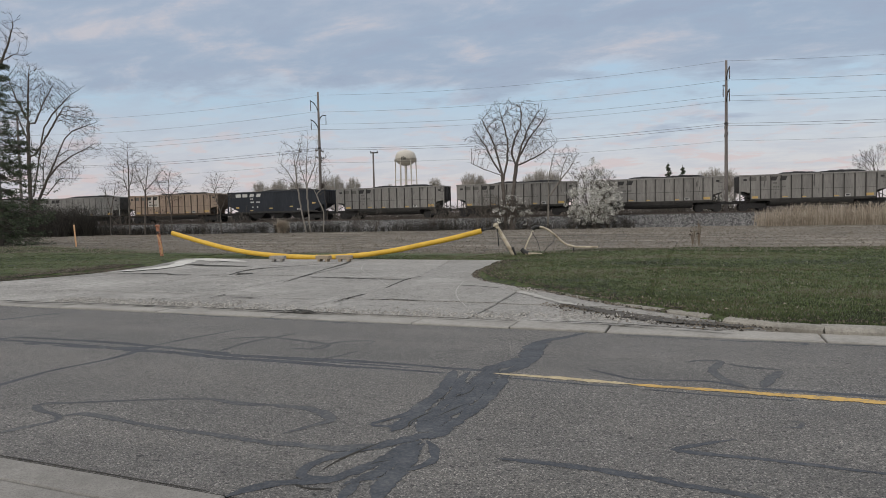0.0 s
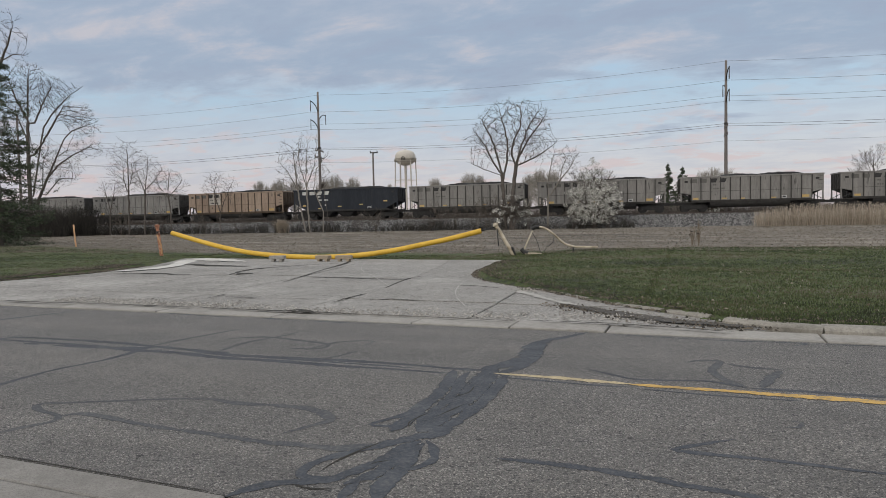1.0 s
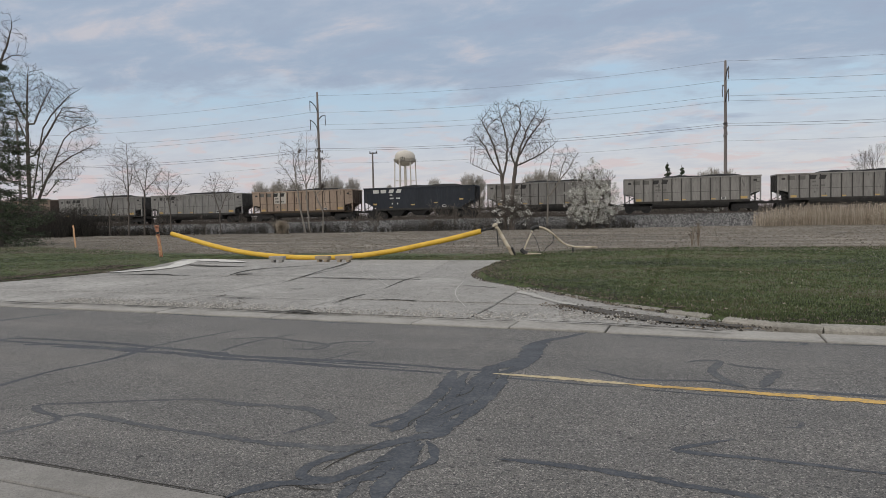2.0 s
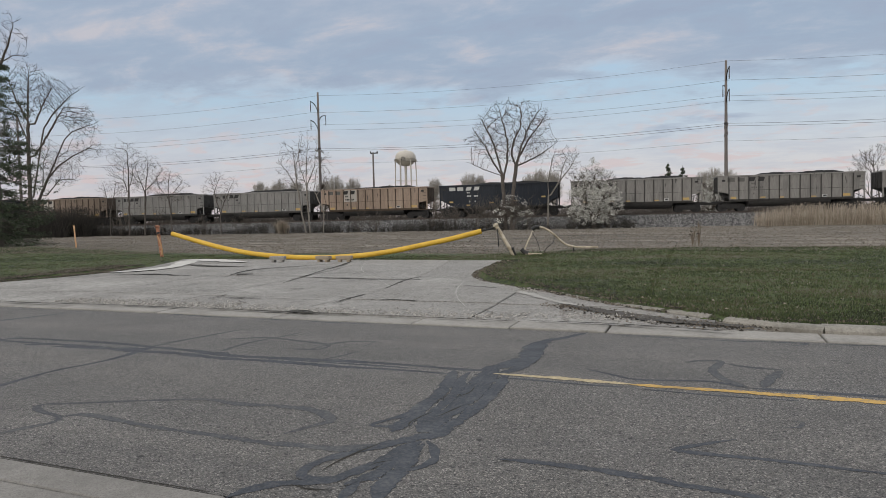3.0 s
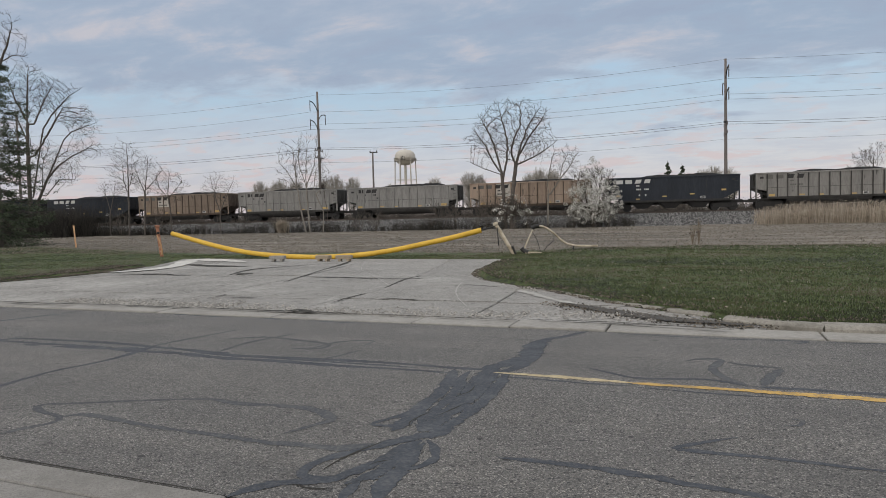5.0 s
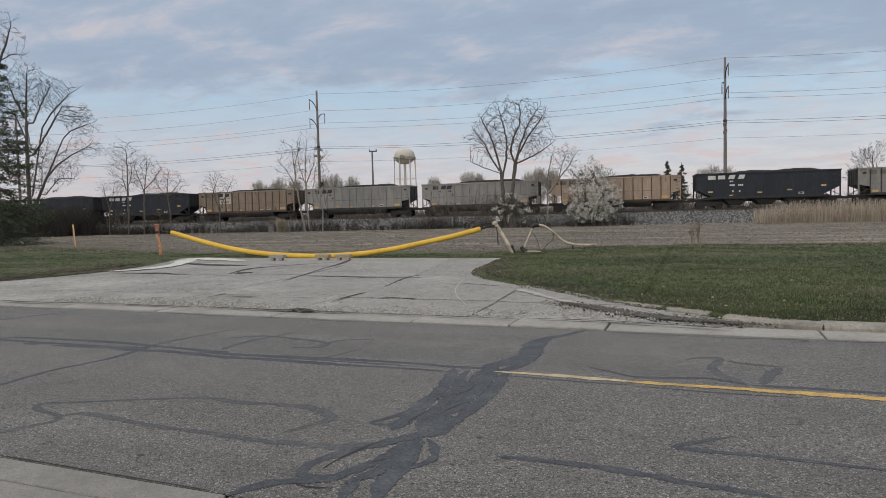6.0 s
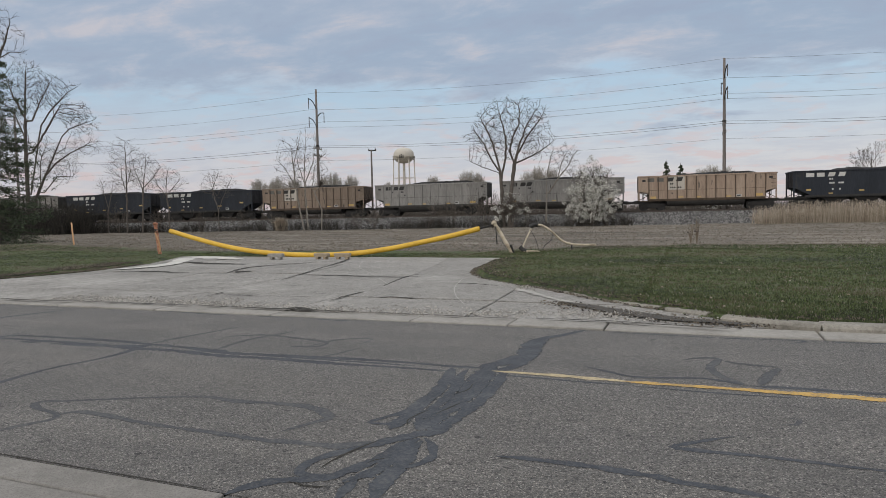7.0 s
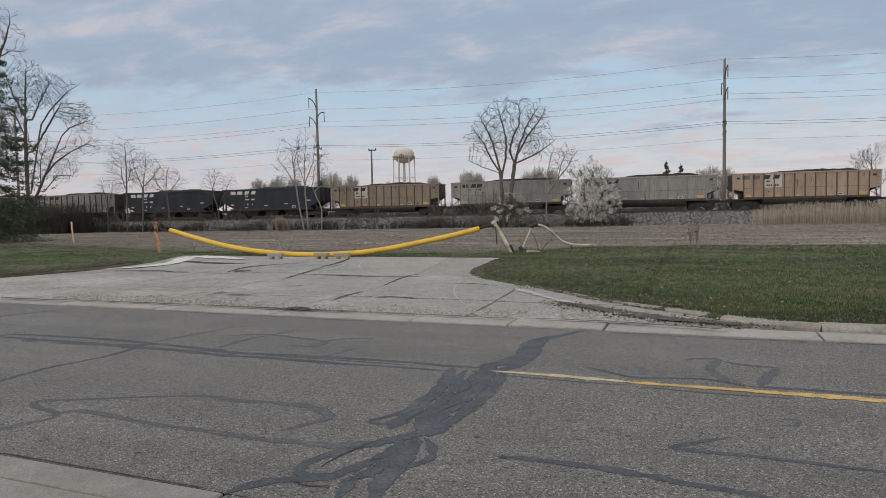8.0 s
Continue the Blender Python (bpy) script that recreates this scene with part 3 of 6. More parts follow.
def hopper(paint, look_kind, label):
    """An open coal wagon on two bogies; its lettered side faces the road."""
    car = thing("hopper_wagon", label, "rail wagon", "wagons of the coal train")
    black = look_kind == "black"
    lb, bay, t = 6.85, 1.08, 0.05
    g = Geo()
    # Side sheets: full height between the end ribs, cut away below in the two end bays.
    if black:
        side = [(-lb, TOP - 0.12), (-lb, SILL + 0.85), (-lb + 0.3, SILL + 0.75), (-lb + 1.7, SILL), (lb - 1.7, SILL), (lb - 0.3, SILL + 0.75), (lb, SILL + 0.85), (lb, TOP - 0.12)]
    else:
        side = [(-lb, TOP - 0.12), (-lb, SILL + 0.92), (-lb + bay, SILL + 0.66), (-lb + bay, SILL), (lb - bay, SILL), (lb - bay, SILL + 0.66), (lb, SILL + 0.92), (lb, TOP - 0.12)]
    g.prism(side, -HALF, -HALF + t)
    g.prism(side, HALF - t, HALF)
    for sx in (-1, 1):
        # Sloping end sheets.
        vs = [(sx * lb, y, SILL + 0.9) for y in (-HALF + t, HALF - t)] + [(sx * (lb - 2.1), y, SILL - 0.1) for y in (HALF - t, -HALF + t)]
        g.add(vs, [(0, 1, 2, 3)])
    g.box(-lb + 2.05, lb - 2.05, -HALF + t, HALF - t, SILL - 0.04, SILL + 0.02)
    part("body", g, paint, car)
    for x in (-lb, lb - t):
        g = Geo()
        g.box(x, x + t, -HALF + t, HALF - t, SILL + 0.86, TOP - 0.12)
        for y in (-1.0, -0.35, 0.35, 1.0):
            g.box(x - 0.05, x + t + 0.05, y - 0.05, y + 0.05, SILL + 0.86, TOP - 0.14)
        # The recessed end's shade is part of this dark colour.
        part("end_sheet", g, GRIME_SHADE[look_kind], car, "end sheet darkened for grime and recess shade")
    if not black:
        for a in range(12):
            w = (2 * lb - 2 * bay) / 12
            plate("weld_seam", car, GRIME_SHADE[look_kind], -lb + bay + a * w + 0.05, -lb + bay + (a + 1) * w - 0.05, SILL + 0.98, SILL + 1.005, -0.008)
    g = Geo()
    for y in (-HALF - 0.06, HALF - 0.10):
        g.bbox(-lb - 0.04, lb + 0.04, y, y + 0.16, TOP - 0.14, TOP, 0.02)
    for x in (-lb - 0.06, lb - 0.10):
        g.bbox(x, x + 0.16, -HALF + 0.1, HALF - 0.1, TOP - 0.14, TOP - 0.003, 0.02)
    part("top_rail", g, paint, car)
    g = Geo()
    for y in (-HALF - 0.05, HALF - 0.08):
        g.box(-lb + bay, lb - bay, y, y + 0.13, SILL - 0.10, SILL + 0.06)
        g.box(-lb, lb, y + 0.04, y + 0.10, SILL - 0.18, SILL - 0.10)
    part("side_sill", g, DARK_STEEL if black else GRIME_SHADE[look_kind], car)
    if not black:
        # Ribs, except on silver wagons, carry their shadow side in a darker colour.
        rib = Geo()
        rib.prism([(-0.04, SILL + 0.06), (0.04, SILL + 0.06), (0.04, TOP - 0.14), (-0.04, TOP - 0.14)], -0.09, 0.0)
        first = None
        for y, turn in ((-HALF, 0), (HALF, 180)):
            for i in range(13):
                m = pose(-lb + bay + (2 * lb - 2 * bay) * i / 12, y, 0, 0, 0, turn)
                if first is None:
                    first = part("rib", rib, paint if look_kind == "silver" else GRIME_SHADE[look_kind], car)
                    first.matrix_basis = m
                else:
                    sharing("rib", first.data, car, m)
    # Posts and struts in the open end bays, and the ladders.
    for sx in (-1, 1):
        for y in (-HALF + 0.04, HALF - 0.04):
            g = Geo()
            g.box(-0.07, 0.07, -0.035, 0.035, SILL - 0.18, SILL + 0.95, Matrix.Translation((sx * (lb - 0.07), y, 0)))
            part("end_post", g, paint, car)
            g = Geo()
            g.tube([(sx * (lb - 0.1), y, SILL - 0.05), (sx * (lb - bay), y, SILL + 0.5)], [0.04, 0.04], 4)
            g.tube([(sx * (lb - 0.55), y, SILL + 0.7), (sx * (lb - 0.55), y, SILL - 0.15)], [0.04, 0.04], 4)
            part("end_strut", g, DARK_STEEL, car)
        y = -HALF - 0.05 if sx > 0 else HALF + 0.05
        for k in range(4):
            z = SILL + 1.1 + 0.38 * k
            g = Geo()
            g.tube([(sx * (lb - 0.55), y, z), (sx * (lb - 0.12), y, z)], [0.018, 0.018], 4)
            part("rung", g, DARK_STEEL, car)
    # Belly between the bogies.
    g = Geo()
    if black:
        for c in (-2.9, 0.0, 2.9):
            g.add([(c + p, q, z) for z, a0, b0 in ((SILL - 0.05, 1.4, 1.4), (0.35, 0.5, 1.1)) for p, q in ((-a0, -b0), (a0, -b0), (a0, b0), (-a0, b0))],
                  [(3, 2, 1, 0), (4, 5, 6, 7), (0, 1, 5, 4), (1, 2, 6, 5), (2, 3, 7, 6), (3, 0, 4, 7)])
    else:
        ring = [(-1.5, SILL - 0.08), (-1.46, 0.85), (-1.3, 0.62), (-1.0, 0.45), (1.0, 0.45), (1.3, 0.62), (1.46, 0.85), (1.5, SILL - 0.08)]
        n = len(ring)
        vs = [(x, y, z) for x in (-3.9, 3.8) for y, z in ring]
        g.add(vs, [(i, i + 1, i + 1 + n, i + n) for i in range(n - 1)] + [tuple(range(n - 1, -1, -1)), tuple(range(n, 2 * n))])
    part("belly", g, DARK_STEEL if black else BELLY, car)
    g = Geo()
    g.bbox(-CAR / 2 + 0.28, CAR / 2 - 0.28, -0.2, 0.2, 0.75, 1.1, 0.03)
    part("centre_sill", g, DARK_STEEL, car)
    for sx in (-1, 1):
        g = Geo()
        g.bbox(CAR / 2 - 0.30, CAR / 2 + 0.02, -0.11, 0.11, 0.76, 1.0, 0.03, m=pose(0, 0, 0, 0, 0, 0 if sx > 0 else 180))
        part("coupler", g, DARK_STEEL, car)
    # Bogies.
    wheel = Geo()
    prof = [(0.10, -0.06), (0.36, -0.05), (0.46, -0.07), (0.46, 0.03), (0.485, 0.05), (0.485, 0.075), (0.36, 0.06), (0.10, 0.06)]
    for y, s in ((-0.76, 1), (0.76, -1)):
        wheel.lathe([(r, z * s) for r, z in prof], 18, Matrix.Translation((0, y, 0)) @ pose(0, 0, 0, -90))
    wheel.lathe([(0.08, -1.0), (0.08, 1.0)], 8, pose(0, 0, 0, -90))
    wheel_mesh = None
    for sx in (-1, 1):
        g = Geo()
        for y in (-0.98, 0.86):
            g.prism([(-1.15, 0.52), (-0.75, 0.36), (-0.45, 0.3), (0.45, 0.3), (0.75, 0.36), (1.15, 0.52), (1.15, 0.66), (0.6, 0.82), (-0.6, 0.82), (-1.15, 0.66)], y, y + 0.12)
        g.box(-0.2, 0.2, -1.0, 1.0, 0.45, 0.78)
        bogie = part("bogie", g, DARK_STEEL, car)
        bogie.matrix_basis = pose(sx * 5.4, 0, 0)
        for wx in (-0.89, 0.89):
            if wheel_mesh is None:
                w = part("wheelset", wheel, DARK_STEEL, bogie)
                wheel_mesh = w.data
                w.matrix_basis = pose(wx, 0, 0.46)
            else:
                sharing("wheelset", wheel_mesh, bogie, pose(wx, 0, 0.46))
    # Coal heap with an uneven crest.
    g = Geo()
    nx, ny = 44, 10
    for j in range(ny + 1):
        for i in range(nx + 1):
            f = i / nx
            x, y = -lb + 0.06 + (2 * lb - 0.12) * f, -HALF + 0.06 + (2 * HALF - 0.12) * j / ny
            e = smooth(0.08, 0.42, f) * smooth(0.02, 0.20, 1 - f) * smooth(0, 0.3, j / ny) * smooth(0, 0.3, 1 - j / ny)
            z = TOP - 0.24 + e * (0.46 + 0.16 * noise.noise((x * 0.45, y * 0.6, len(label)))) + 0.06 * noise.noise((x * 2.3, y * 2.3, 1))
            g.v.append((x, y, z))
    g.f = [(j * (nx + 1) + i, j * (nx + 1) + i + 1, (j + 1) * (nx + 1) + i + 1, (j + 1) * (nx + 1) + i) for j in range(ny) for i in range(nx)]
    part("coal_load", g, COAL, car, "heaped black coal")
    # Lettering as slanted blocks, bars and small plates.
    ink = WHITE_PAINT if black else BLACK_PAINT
    if look_kind in ("tan", "brown"):
        plate("panel", car, PANEL, -3.80, -2.12, TOP - 1.56, TOP - 0.15, -0.004, "pale square painted panel", 0.006)
    letters, rows = ((-3.70, -2.76), ((-3.55, -3.35), (-3.55, -3.38, -3.21, -2.73, -2.56, -2.39), (-3.3, -2.65))) if black else ((-3.92, -3.02), ((-3.6, -3.42), (-3.6, -3.40, -3.20, -2.80, -2.60), (-3.45,)))
    if look_kind == "silver":
        letters, rows = (-4.55, -3.85), ((-4.7, -3.6, -3.42), (-3.2, -3.0), ())
    for x0 in letters:
        g = Geo()
        g.add([(x0 + p, y, z) for y in (-HALF - 0.014, -HALF - 0.004) for p, z in ((0, TOP - 0.66), (0.58, TOP - 0.66), (0.74, TOP - 0.24), (0.16, TOP - 0.24))],
              [(0, 1, 2, 3), (7, 6, 5, 4), (0, 4, 5, 1), (1, 5, 6, 2), (2, 6, 7, 3), (3, 7, 4, 0)])
        part("logo_block", g, ink, car)
    for x0, x1 in ((-5.66, -4.92), (-4.68, -3.98)) if black else ((-5.5, -5.15), (-5.05, -4.75)) if look_kind == "silver" else ((-5.9, -5.2), (-4.92, -4.24)):
        plate("emblem_bar", car, WHITE_PAINT if black else BLACK_PAINT if look_kind == "silver" else GHOST_PAINT, x0, x1, TOP - 0.66, TOP - 0.26)
    for row, drop in zip(rows, (0.82, 1.22, 1.85)):
        for x0 in row:
            plate("number_bar", car, ink if look_kind != "grey" else GHOST_PAINT, x0, x0 + 0.14, TOP - drop - 0.17, TOP - drop)
    marks = ((-5.64, 0.43, 0.5, 0.18), (-3.6, 0.4, 0.16, 0.1), (-0.88, 0.45, 0.38, 0.12), (1.94, 0.45, 0.55, 0.12), (5.05, 0.47, 0.88, 0.17)) if black else ((-5.6, 0.55, 0.1, 0.24), (-2.75, 0.5, 0.16, 0.12), (-0.95, 0.42, 0.12, 0.12), (2.0, 0.45, 0.12, 0.12), (4.78, 0.75, 0.14, 0.26))
    for x0, w, z0, h in marks:
        plate("reflector", car, REFLECTOR, x0, x0 + w, SILL + z0, SILL + z0 + h, -0.014, "small yellow reflective plate")
    plate("stencil", car, WHITE_PAINT, 2.98, 3.46, SILL + 0.12, SILL + 0.36)
    plate("stencil_mark", car, BLACK_PAINT, 3.05, 3.39, SILL + 0.17, SILL + 0.31, -0.018)
    for x0 in (-6.45, 6.1):
        plate("card_holder", car, DARK_STEEL, x0, x0 + 0.34, TOP - 0.62, TOP - 0.42, -0.016)
    return car


BELLY = material("dusty_belly_steel", [(0.024, 0.023, 0.023), (0.055, 0.053, 0.05)], 1.5, 0.7)
PANEL = material("pale_panel", [(0.40, 0.375, 0.33), (0.52, 0.49, 0.44)], 1, 0.8)
KINDS = {-6: "grey", -5: "grey", -4: "grey", -3: "grey", -2: "grey", -1: "grey", 0: "black", 1: "tan", 2: "silver", 3: "silver", 4: "brown", 5: "black", 6: "black", 7: "grey", 8: "grey", 9: "grey"}
PAINTS = {"grey": (GREY_CAR, "dirty grey steel coal hopper heaped with black coal"), "silver": (SILVER_CAR, "pale grey coal hopper with a striped emblem, heaped with coal"), "tan": (TAN_CAR, "rusty tan coal hopper with a pale logo panel"),
          "brown": (BROWN_CAR, "weathered brown coal hopper with a pale logo panel"), "black": (BLACK_CAR, "black steel coal hopper with white lettering blocks")}


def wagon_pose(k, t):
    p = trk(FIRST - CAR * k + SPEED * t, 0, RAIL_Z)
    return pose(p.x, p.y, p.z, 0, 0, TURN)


WAGONS = {}
for k, kind_name in KINDS.items():
    same = [w for j, w in WAGONS.items() if KINDS[j] == kind_name]
    if same:
        WAGONS[k] = copy_thing(same[0], wagon_pose(k, 0))
    else:
        WAGONS[k] = hopper(PAINTS[kind_name][0], kind_name, PAINTS[kind_name][1])
        WAGONS[k].matrix_basis = wagon_pose(k, 0)


# ---- track bed ----
def build_bed():
    g = Geo()
    prof = [(-8.5, -0.4), (-6.2, 0.25), (-2.3, 1.22), (-1.6, 1.28), (6.0, 1.28), (7, 1.2), (11, 0.0), (12, -0.4)]
    ss = [-420 + 2.0 * i for i in range(361)]
    for s in ss:
        for d, z in prof:
            w = 0.12 * noise.noise((s * 0.4, d, 2))
            lift = 0.06 * smooth(20, 80, -s) * (1 if z < 1 else 0)
            g.v.append(trk(s, d, z + (w if z < 1.25 else 0) + lift))
    n = len(prof)
    g.f = [(i * n + k, (i + 1) * n + k, (i + 1) * n + k + 1, i * n + k + 1) for i in range(len(ss) - 1) for k in range(n - 1)]
    bed = part("track_bed", g, BALLAST_BED, smooth=True)
    tagged(bed, "grey crushed stone railway embankment", "embankment", kind="structure")
    rnd = random.Random(4)
    g = Geo()
    for _ in range(40000):
        s, d = rnd.uniform(-95, 40), rnd.uniform(-7.2, -1.7)
        z = 0.25 + (d + 6.2) / 3.9 * 0.97 if d < -2.3 else 1.24
        if d < -6.2:
            z = 0.25 - (-6.2 - d) * 0.28
        z += 0.06 * smooth(20, 80, -s) * (1 if z < 1 else 0) * 0.8
        r = rnd.uniform(0.05, 0.17)
        c = trk(s, d, z)
        a = rnd.uniform(0, 6.28)
        vs = [c + Vector((r * math.cos(a + b), r * math.sin(a + b), -0.3 * r)) for b in (0, 2.1 + rnd.uniform(-.3, .3), 4.2)] + [c + Vector((rnd.uniform(-.3, .3) * r, rnd.uniform(-.3, .3) * r, r * 0.9))]
        g.add(vs, [(0, 1, 3), (1, 2, 3), (2, 0, 3)])
    tagged(part("ballast_stones", g, BALLAST), "loose grey ballast stones on the slope", "ballast", kind="stuff")
    for d in (-0.7525, 0.7525, 3.6, 5.1):
        g = Geo()
        a = pose(*trk(0, d, 0), 0, 0, TURN)
        g.box(-420, 300, -0.07, 0.07, RAIL_Z - 0.17, RAIL_Z - 0.15, a)
        g.box(-420, 300, -0.012, 0.012, RAIL_Z - 0.15, RAIL_Z - 0.04, a)
        g.box(-420, 300, -0.036, 0.036, RAIL_Z - 0.04, RAIL_Z, a)
        tagged(part("rail", g, RAIL), "rust-brown steel rail on wooden sleepers", "rail", "rails", kind="structure")
    g = Geo()
    for i in range(300):
        s = -120 + 0.55 * i
        for d in (0, 4.35):
            g.box(-0.11, 0.11, -1.3, 1.3, RAIL_Z - 0.33, RAIL_Z - 0.17, pose(*trk(s, d, 0), 0, 0, TURN))
    tagged(part("sleepers", g, TIE), "dark creosoted wooden sleepers in the ballast", "sleepers", kind="stuff")


build_bed()


# ---- road markings and sealed cracks ----
def road_top(x, y):
    return road_z(y)


def curve_points(pts, step=0.07):
    """A smooth run through the given plan points."""
    p = [Vector(q) for q in pts]
    p = [p[0] * 2 - p[1]] + p + [p[-1] * 2 - p[-2]]
    out = []
    for i in range(1, len(p) - 2):
        n = max(2, int((p[i + 1] - p[i]).length / step))
        for k in range(n):
            t = k / n
            out.append(0.5 * (2 * p[i] + (p[i + 1] - p[i - 1]) * t + (2 * p[i - 1] - 5 * p[i] + 4 * p[i + 1] - p[i + 2]) * t * t + (3 * p[i] - p[i - 1] - 3 * p[i + 1] + p[i + 2]) * t ** 3))
    return out + [p[-2]]


def ribbon(pts, widths, top, lift, rough=0.25, step=0.07, seed=0):
    """A thin strip on a surface with an uneven outline."""
    c = curve_points([(x, y) for x, y in pts], step)
    g = Geo()
    g.across = []
    n = len(c)
    for i, p in enumerate(c):
        d = (c[min(i + 1, n - 1)] - c[max(i - 1, 0)])
        d = d.normalized() if d.length > 1e-6 else Vector((1, 0))
        t = i / max(n - 1, 1) * (len(widths) - 1)
        k = min(int(t), len(widths) - 2)
        w = widths[k] + (widths[k + 1] - widths[k]) * (t - k)
        taper = min(1.0, (i + 0.6) / 3, (n - i - 0.4) / 3)
        for s in (-1, 0, 1):
            g.across.append(float(s))
            j = 1 + rough * (noise.noise((p.x * 5 + seed, p.y * 5, s * 9.0)) * 1.2 + noise.noise((p.x * 17, p.y * 17 + seed, s * 4.0)) * 0.8)
            q = p + Vector((-d.y, d.x)) * (s * 0.5 * w * j * taper)
            g.v.append((q.x, q.y, top(q.x, q.y) + lift - (0.0003 if s else 0.0)))
    g.f = [(i * 3 + k, (i + 1) * 3 + k, (i + 1) * 3 + k + 1, i * 3 + k + 1) for i in range(n - 1) for k in (0, 1)]
    return g


SEALS = []


def seal(pts, widths, used):
    """One smear of sealant; later ones lie a hair above earlier ones."""
    i = len(SEALS)
    widths = [w * (1.08 if used is TAR else 1.4) for w in widths]
    ob = part("sealed_crack", ribbon(pts, widths, road_top, 0.0012 + 0.00004 * i, 0.05, 0.05, i * 3.7), used)
    SEALS.append(tagged(ob, "dark tar sealant smeared along a road crack" if used is TAR else "worn faint tar sealant on the asphalt", "crack seal", "sealed road cracks", kind="structure"))


# Two strands along the centre seam, joined by smears.
seal([(-9.7, 6.02), (-8.91, 5.96), (-8.76, 6.09), (-8.07, 6.15), (-7.07, 6.18), (-6.4, 6.13), (-5.68, 6.08), (-5.09, 5.98), (-4.56, 6.01), (-3.93, 6.06), (-2.99, 6.11), (-2.34, 6.08), (-1.95, 6.1)], [0.18, 0.13, 0.12, 0.16, 0.13, 0.17, 0.13, 0.16, 0.10, 0.13], TAR)
seal([(-9.46, 5.86), (-8.82, 5.9), (-7.76, 5.91), (-6.96, 5.91), (-6.35, 5.86), (-5.86, 5.9), (-4.97, 5.83), (-4.23, 5.86), (-3.52, 5.85), (-2.88, 5.88), (-2.29, 5.88)], [0.13, 0.10, 0.13, 0.18, 0.14, 0.17, 0.13, 0.16, 0.10, 0.08], TAR)
seal([(-4.86, 5.98), (-4.32, 5.98), (-3.73, 5.98), (-3.2, 5.99), (-2.68, 5.99)], [0.04, 0.08, 0.05, 0.08, 0.04], TAR)
seal([(-6.77, 5.96), (-6.47, 5.93), (-6.35, 6.11)], [0.08, 0.31, 0.16], TAR)
seal([(-6.42, 6.02), (-6.34, 6.04), (-6.27, 6.1)], [0.13, 0.34, 0.10], TAR)
seal([(-5.36, 6.1), (-5.19, 6.02), (-5.04, 5.93)], [0.10, 0.26, 0.13], TAR)
seal([(-7.72, 5.81), (-7.36, 5.83), (-6.89, 5.85)], [0.07, 0.13, 0.04], TAR)
seal([(-8.27, 5.81), (-8.03, 5.8), (-7.86, 5.88)], [0.05, 0.12, 0.05], TAR)
seal([(-8.84, 6.07), (-8.86, 6.2), (-8.87, 6.33)], [0.07, 0.09, 0.04], TAR)
seal([(-6.43, 3.96), (-6.4, 4.25), (-6.41, 4.55), (-6.4, 4.86), (-6.32, 5.14), (-6.26, 5.38), (-6.28, 5.71), (-6.37, 6.07)], [0.12, 0.13, 0.10, 0.09, 0.08, 0.13, 0.12, 0.16], TAR)
seal([(-6.38, 6.14), (-6.36, 6.41), (-6.26, 6.92), (-6.16, 7.61)], [0.1, 0.09, 0.07, 0.05], FADED_TAR)
seal([(-5.3, 6.12), (-5.34, 6.7), (-5.2, 7.22), (-5.17, 7.58)], [0.1, 0.08, 0.07, 0.05], FADED_TAR)
seal([(-5.8, 6.82), (-5.37, 7.08), (-4.78, 6.99), (-4.27, 6.85), (-4.25, 6.56), (-4.69, 6.5)], [0.05, 0.1, 0.08, 0.09, 0.07, 0.05], FADED_TAR)
seal([(-4.34, 6.46), (-4.22, 7.03), (-3.84, 7.22), (-3.79, 6.84)], [0.04, 0.07, 0.06, 0.03], FADED_TAR)
seal([(-3.9, 6.02), (-3.78, 6.29), (-3.69, 6.65)], [0.05, 0.05, 0.03], FADED_TAR)
# Along the far gutter.
seal([(-10.8, 6.71), (-10.77, 7.22), (-10.69, 7.76), (-10.59, 8.67)], [0.2, 0.17, 0.12, 0.05], TAR)
seal([(-13.39, 8.55), (-12.71, 8.54), (-12.39, 8.84)], [0.05, 0.07, 0.04], TAR)
seal([(-9.23, 8.87), (-8.26, 8.74), (-7.68, 8.67), (-7.16, 8.66)], [0.04, 0.09, 0.07, 0.05], TAR)
seal([(-6.61, 8.52), (-6.53, 8.71), (-6.17, 8.59)], [0.04, 0.08, 0.03], TAR)
seal([(-5.74, 8.65), (-5.16, 8.62), (-4.6, 8.66)], [0.06, 0.09, 0.04], TAR)
seal([(-1.07, 8.67), (-0.26, 8.62), (0.57, 8.57)], [0.04, 0.06, 0.04], TAR)
seal([(0.18, 8.58), (0.57, 8.62), (0.97, 8.66), (1.17, 8.64), (1.0, 8.41)], [0.06, 0.08, 0.06, 0.08, 0.05], TAR)
seal([(1.37, 8.66), (1.7, 8.69), (2.28, 8.8)], [0.05, 0.09, 0.06], TAR)
# A long loop on the near lane.
seal([(-5.01, 3.27), (-4.94, 3.44), (-4.83, 3.6), (-4.89, 3.72), (-5.25, 3.81), (-5.36, 3.92), (-5.02, 4.07), (-4.44, 4.32), (-4.0, 4.46), (-3.68, 4.43), (-3.25, 4.48), (-2.93, 4.46), (-2.67, 4.31), (-2.72, 4.16), (-2.85, 3.92)], [0.08, 0.07, 0.05, 0.08, 0.06, 0.05, 0.05, 0.05, 0.06, 0.1, 0.08, 0.1, 0.13, 0.07, 0.05], FADED_TAR)
seal([(-4.91, 3.66), (-4.79, 3.82), (-4.4, 3.81), (-3.88, 3.76), (-3.33, 3.76), (-2.92, 3.74), (-2.6, 3.77), (-2.3, 3.79), (-2.12, 3.94)], [0.06, 0.09, 0.08, 0.07, 0.07, 0.07, 0.08, 0.09, 0.12], FADED_TAR)
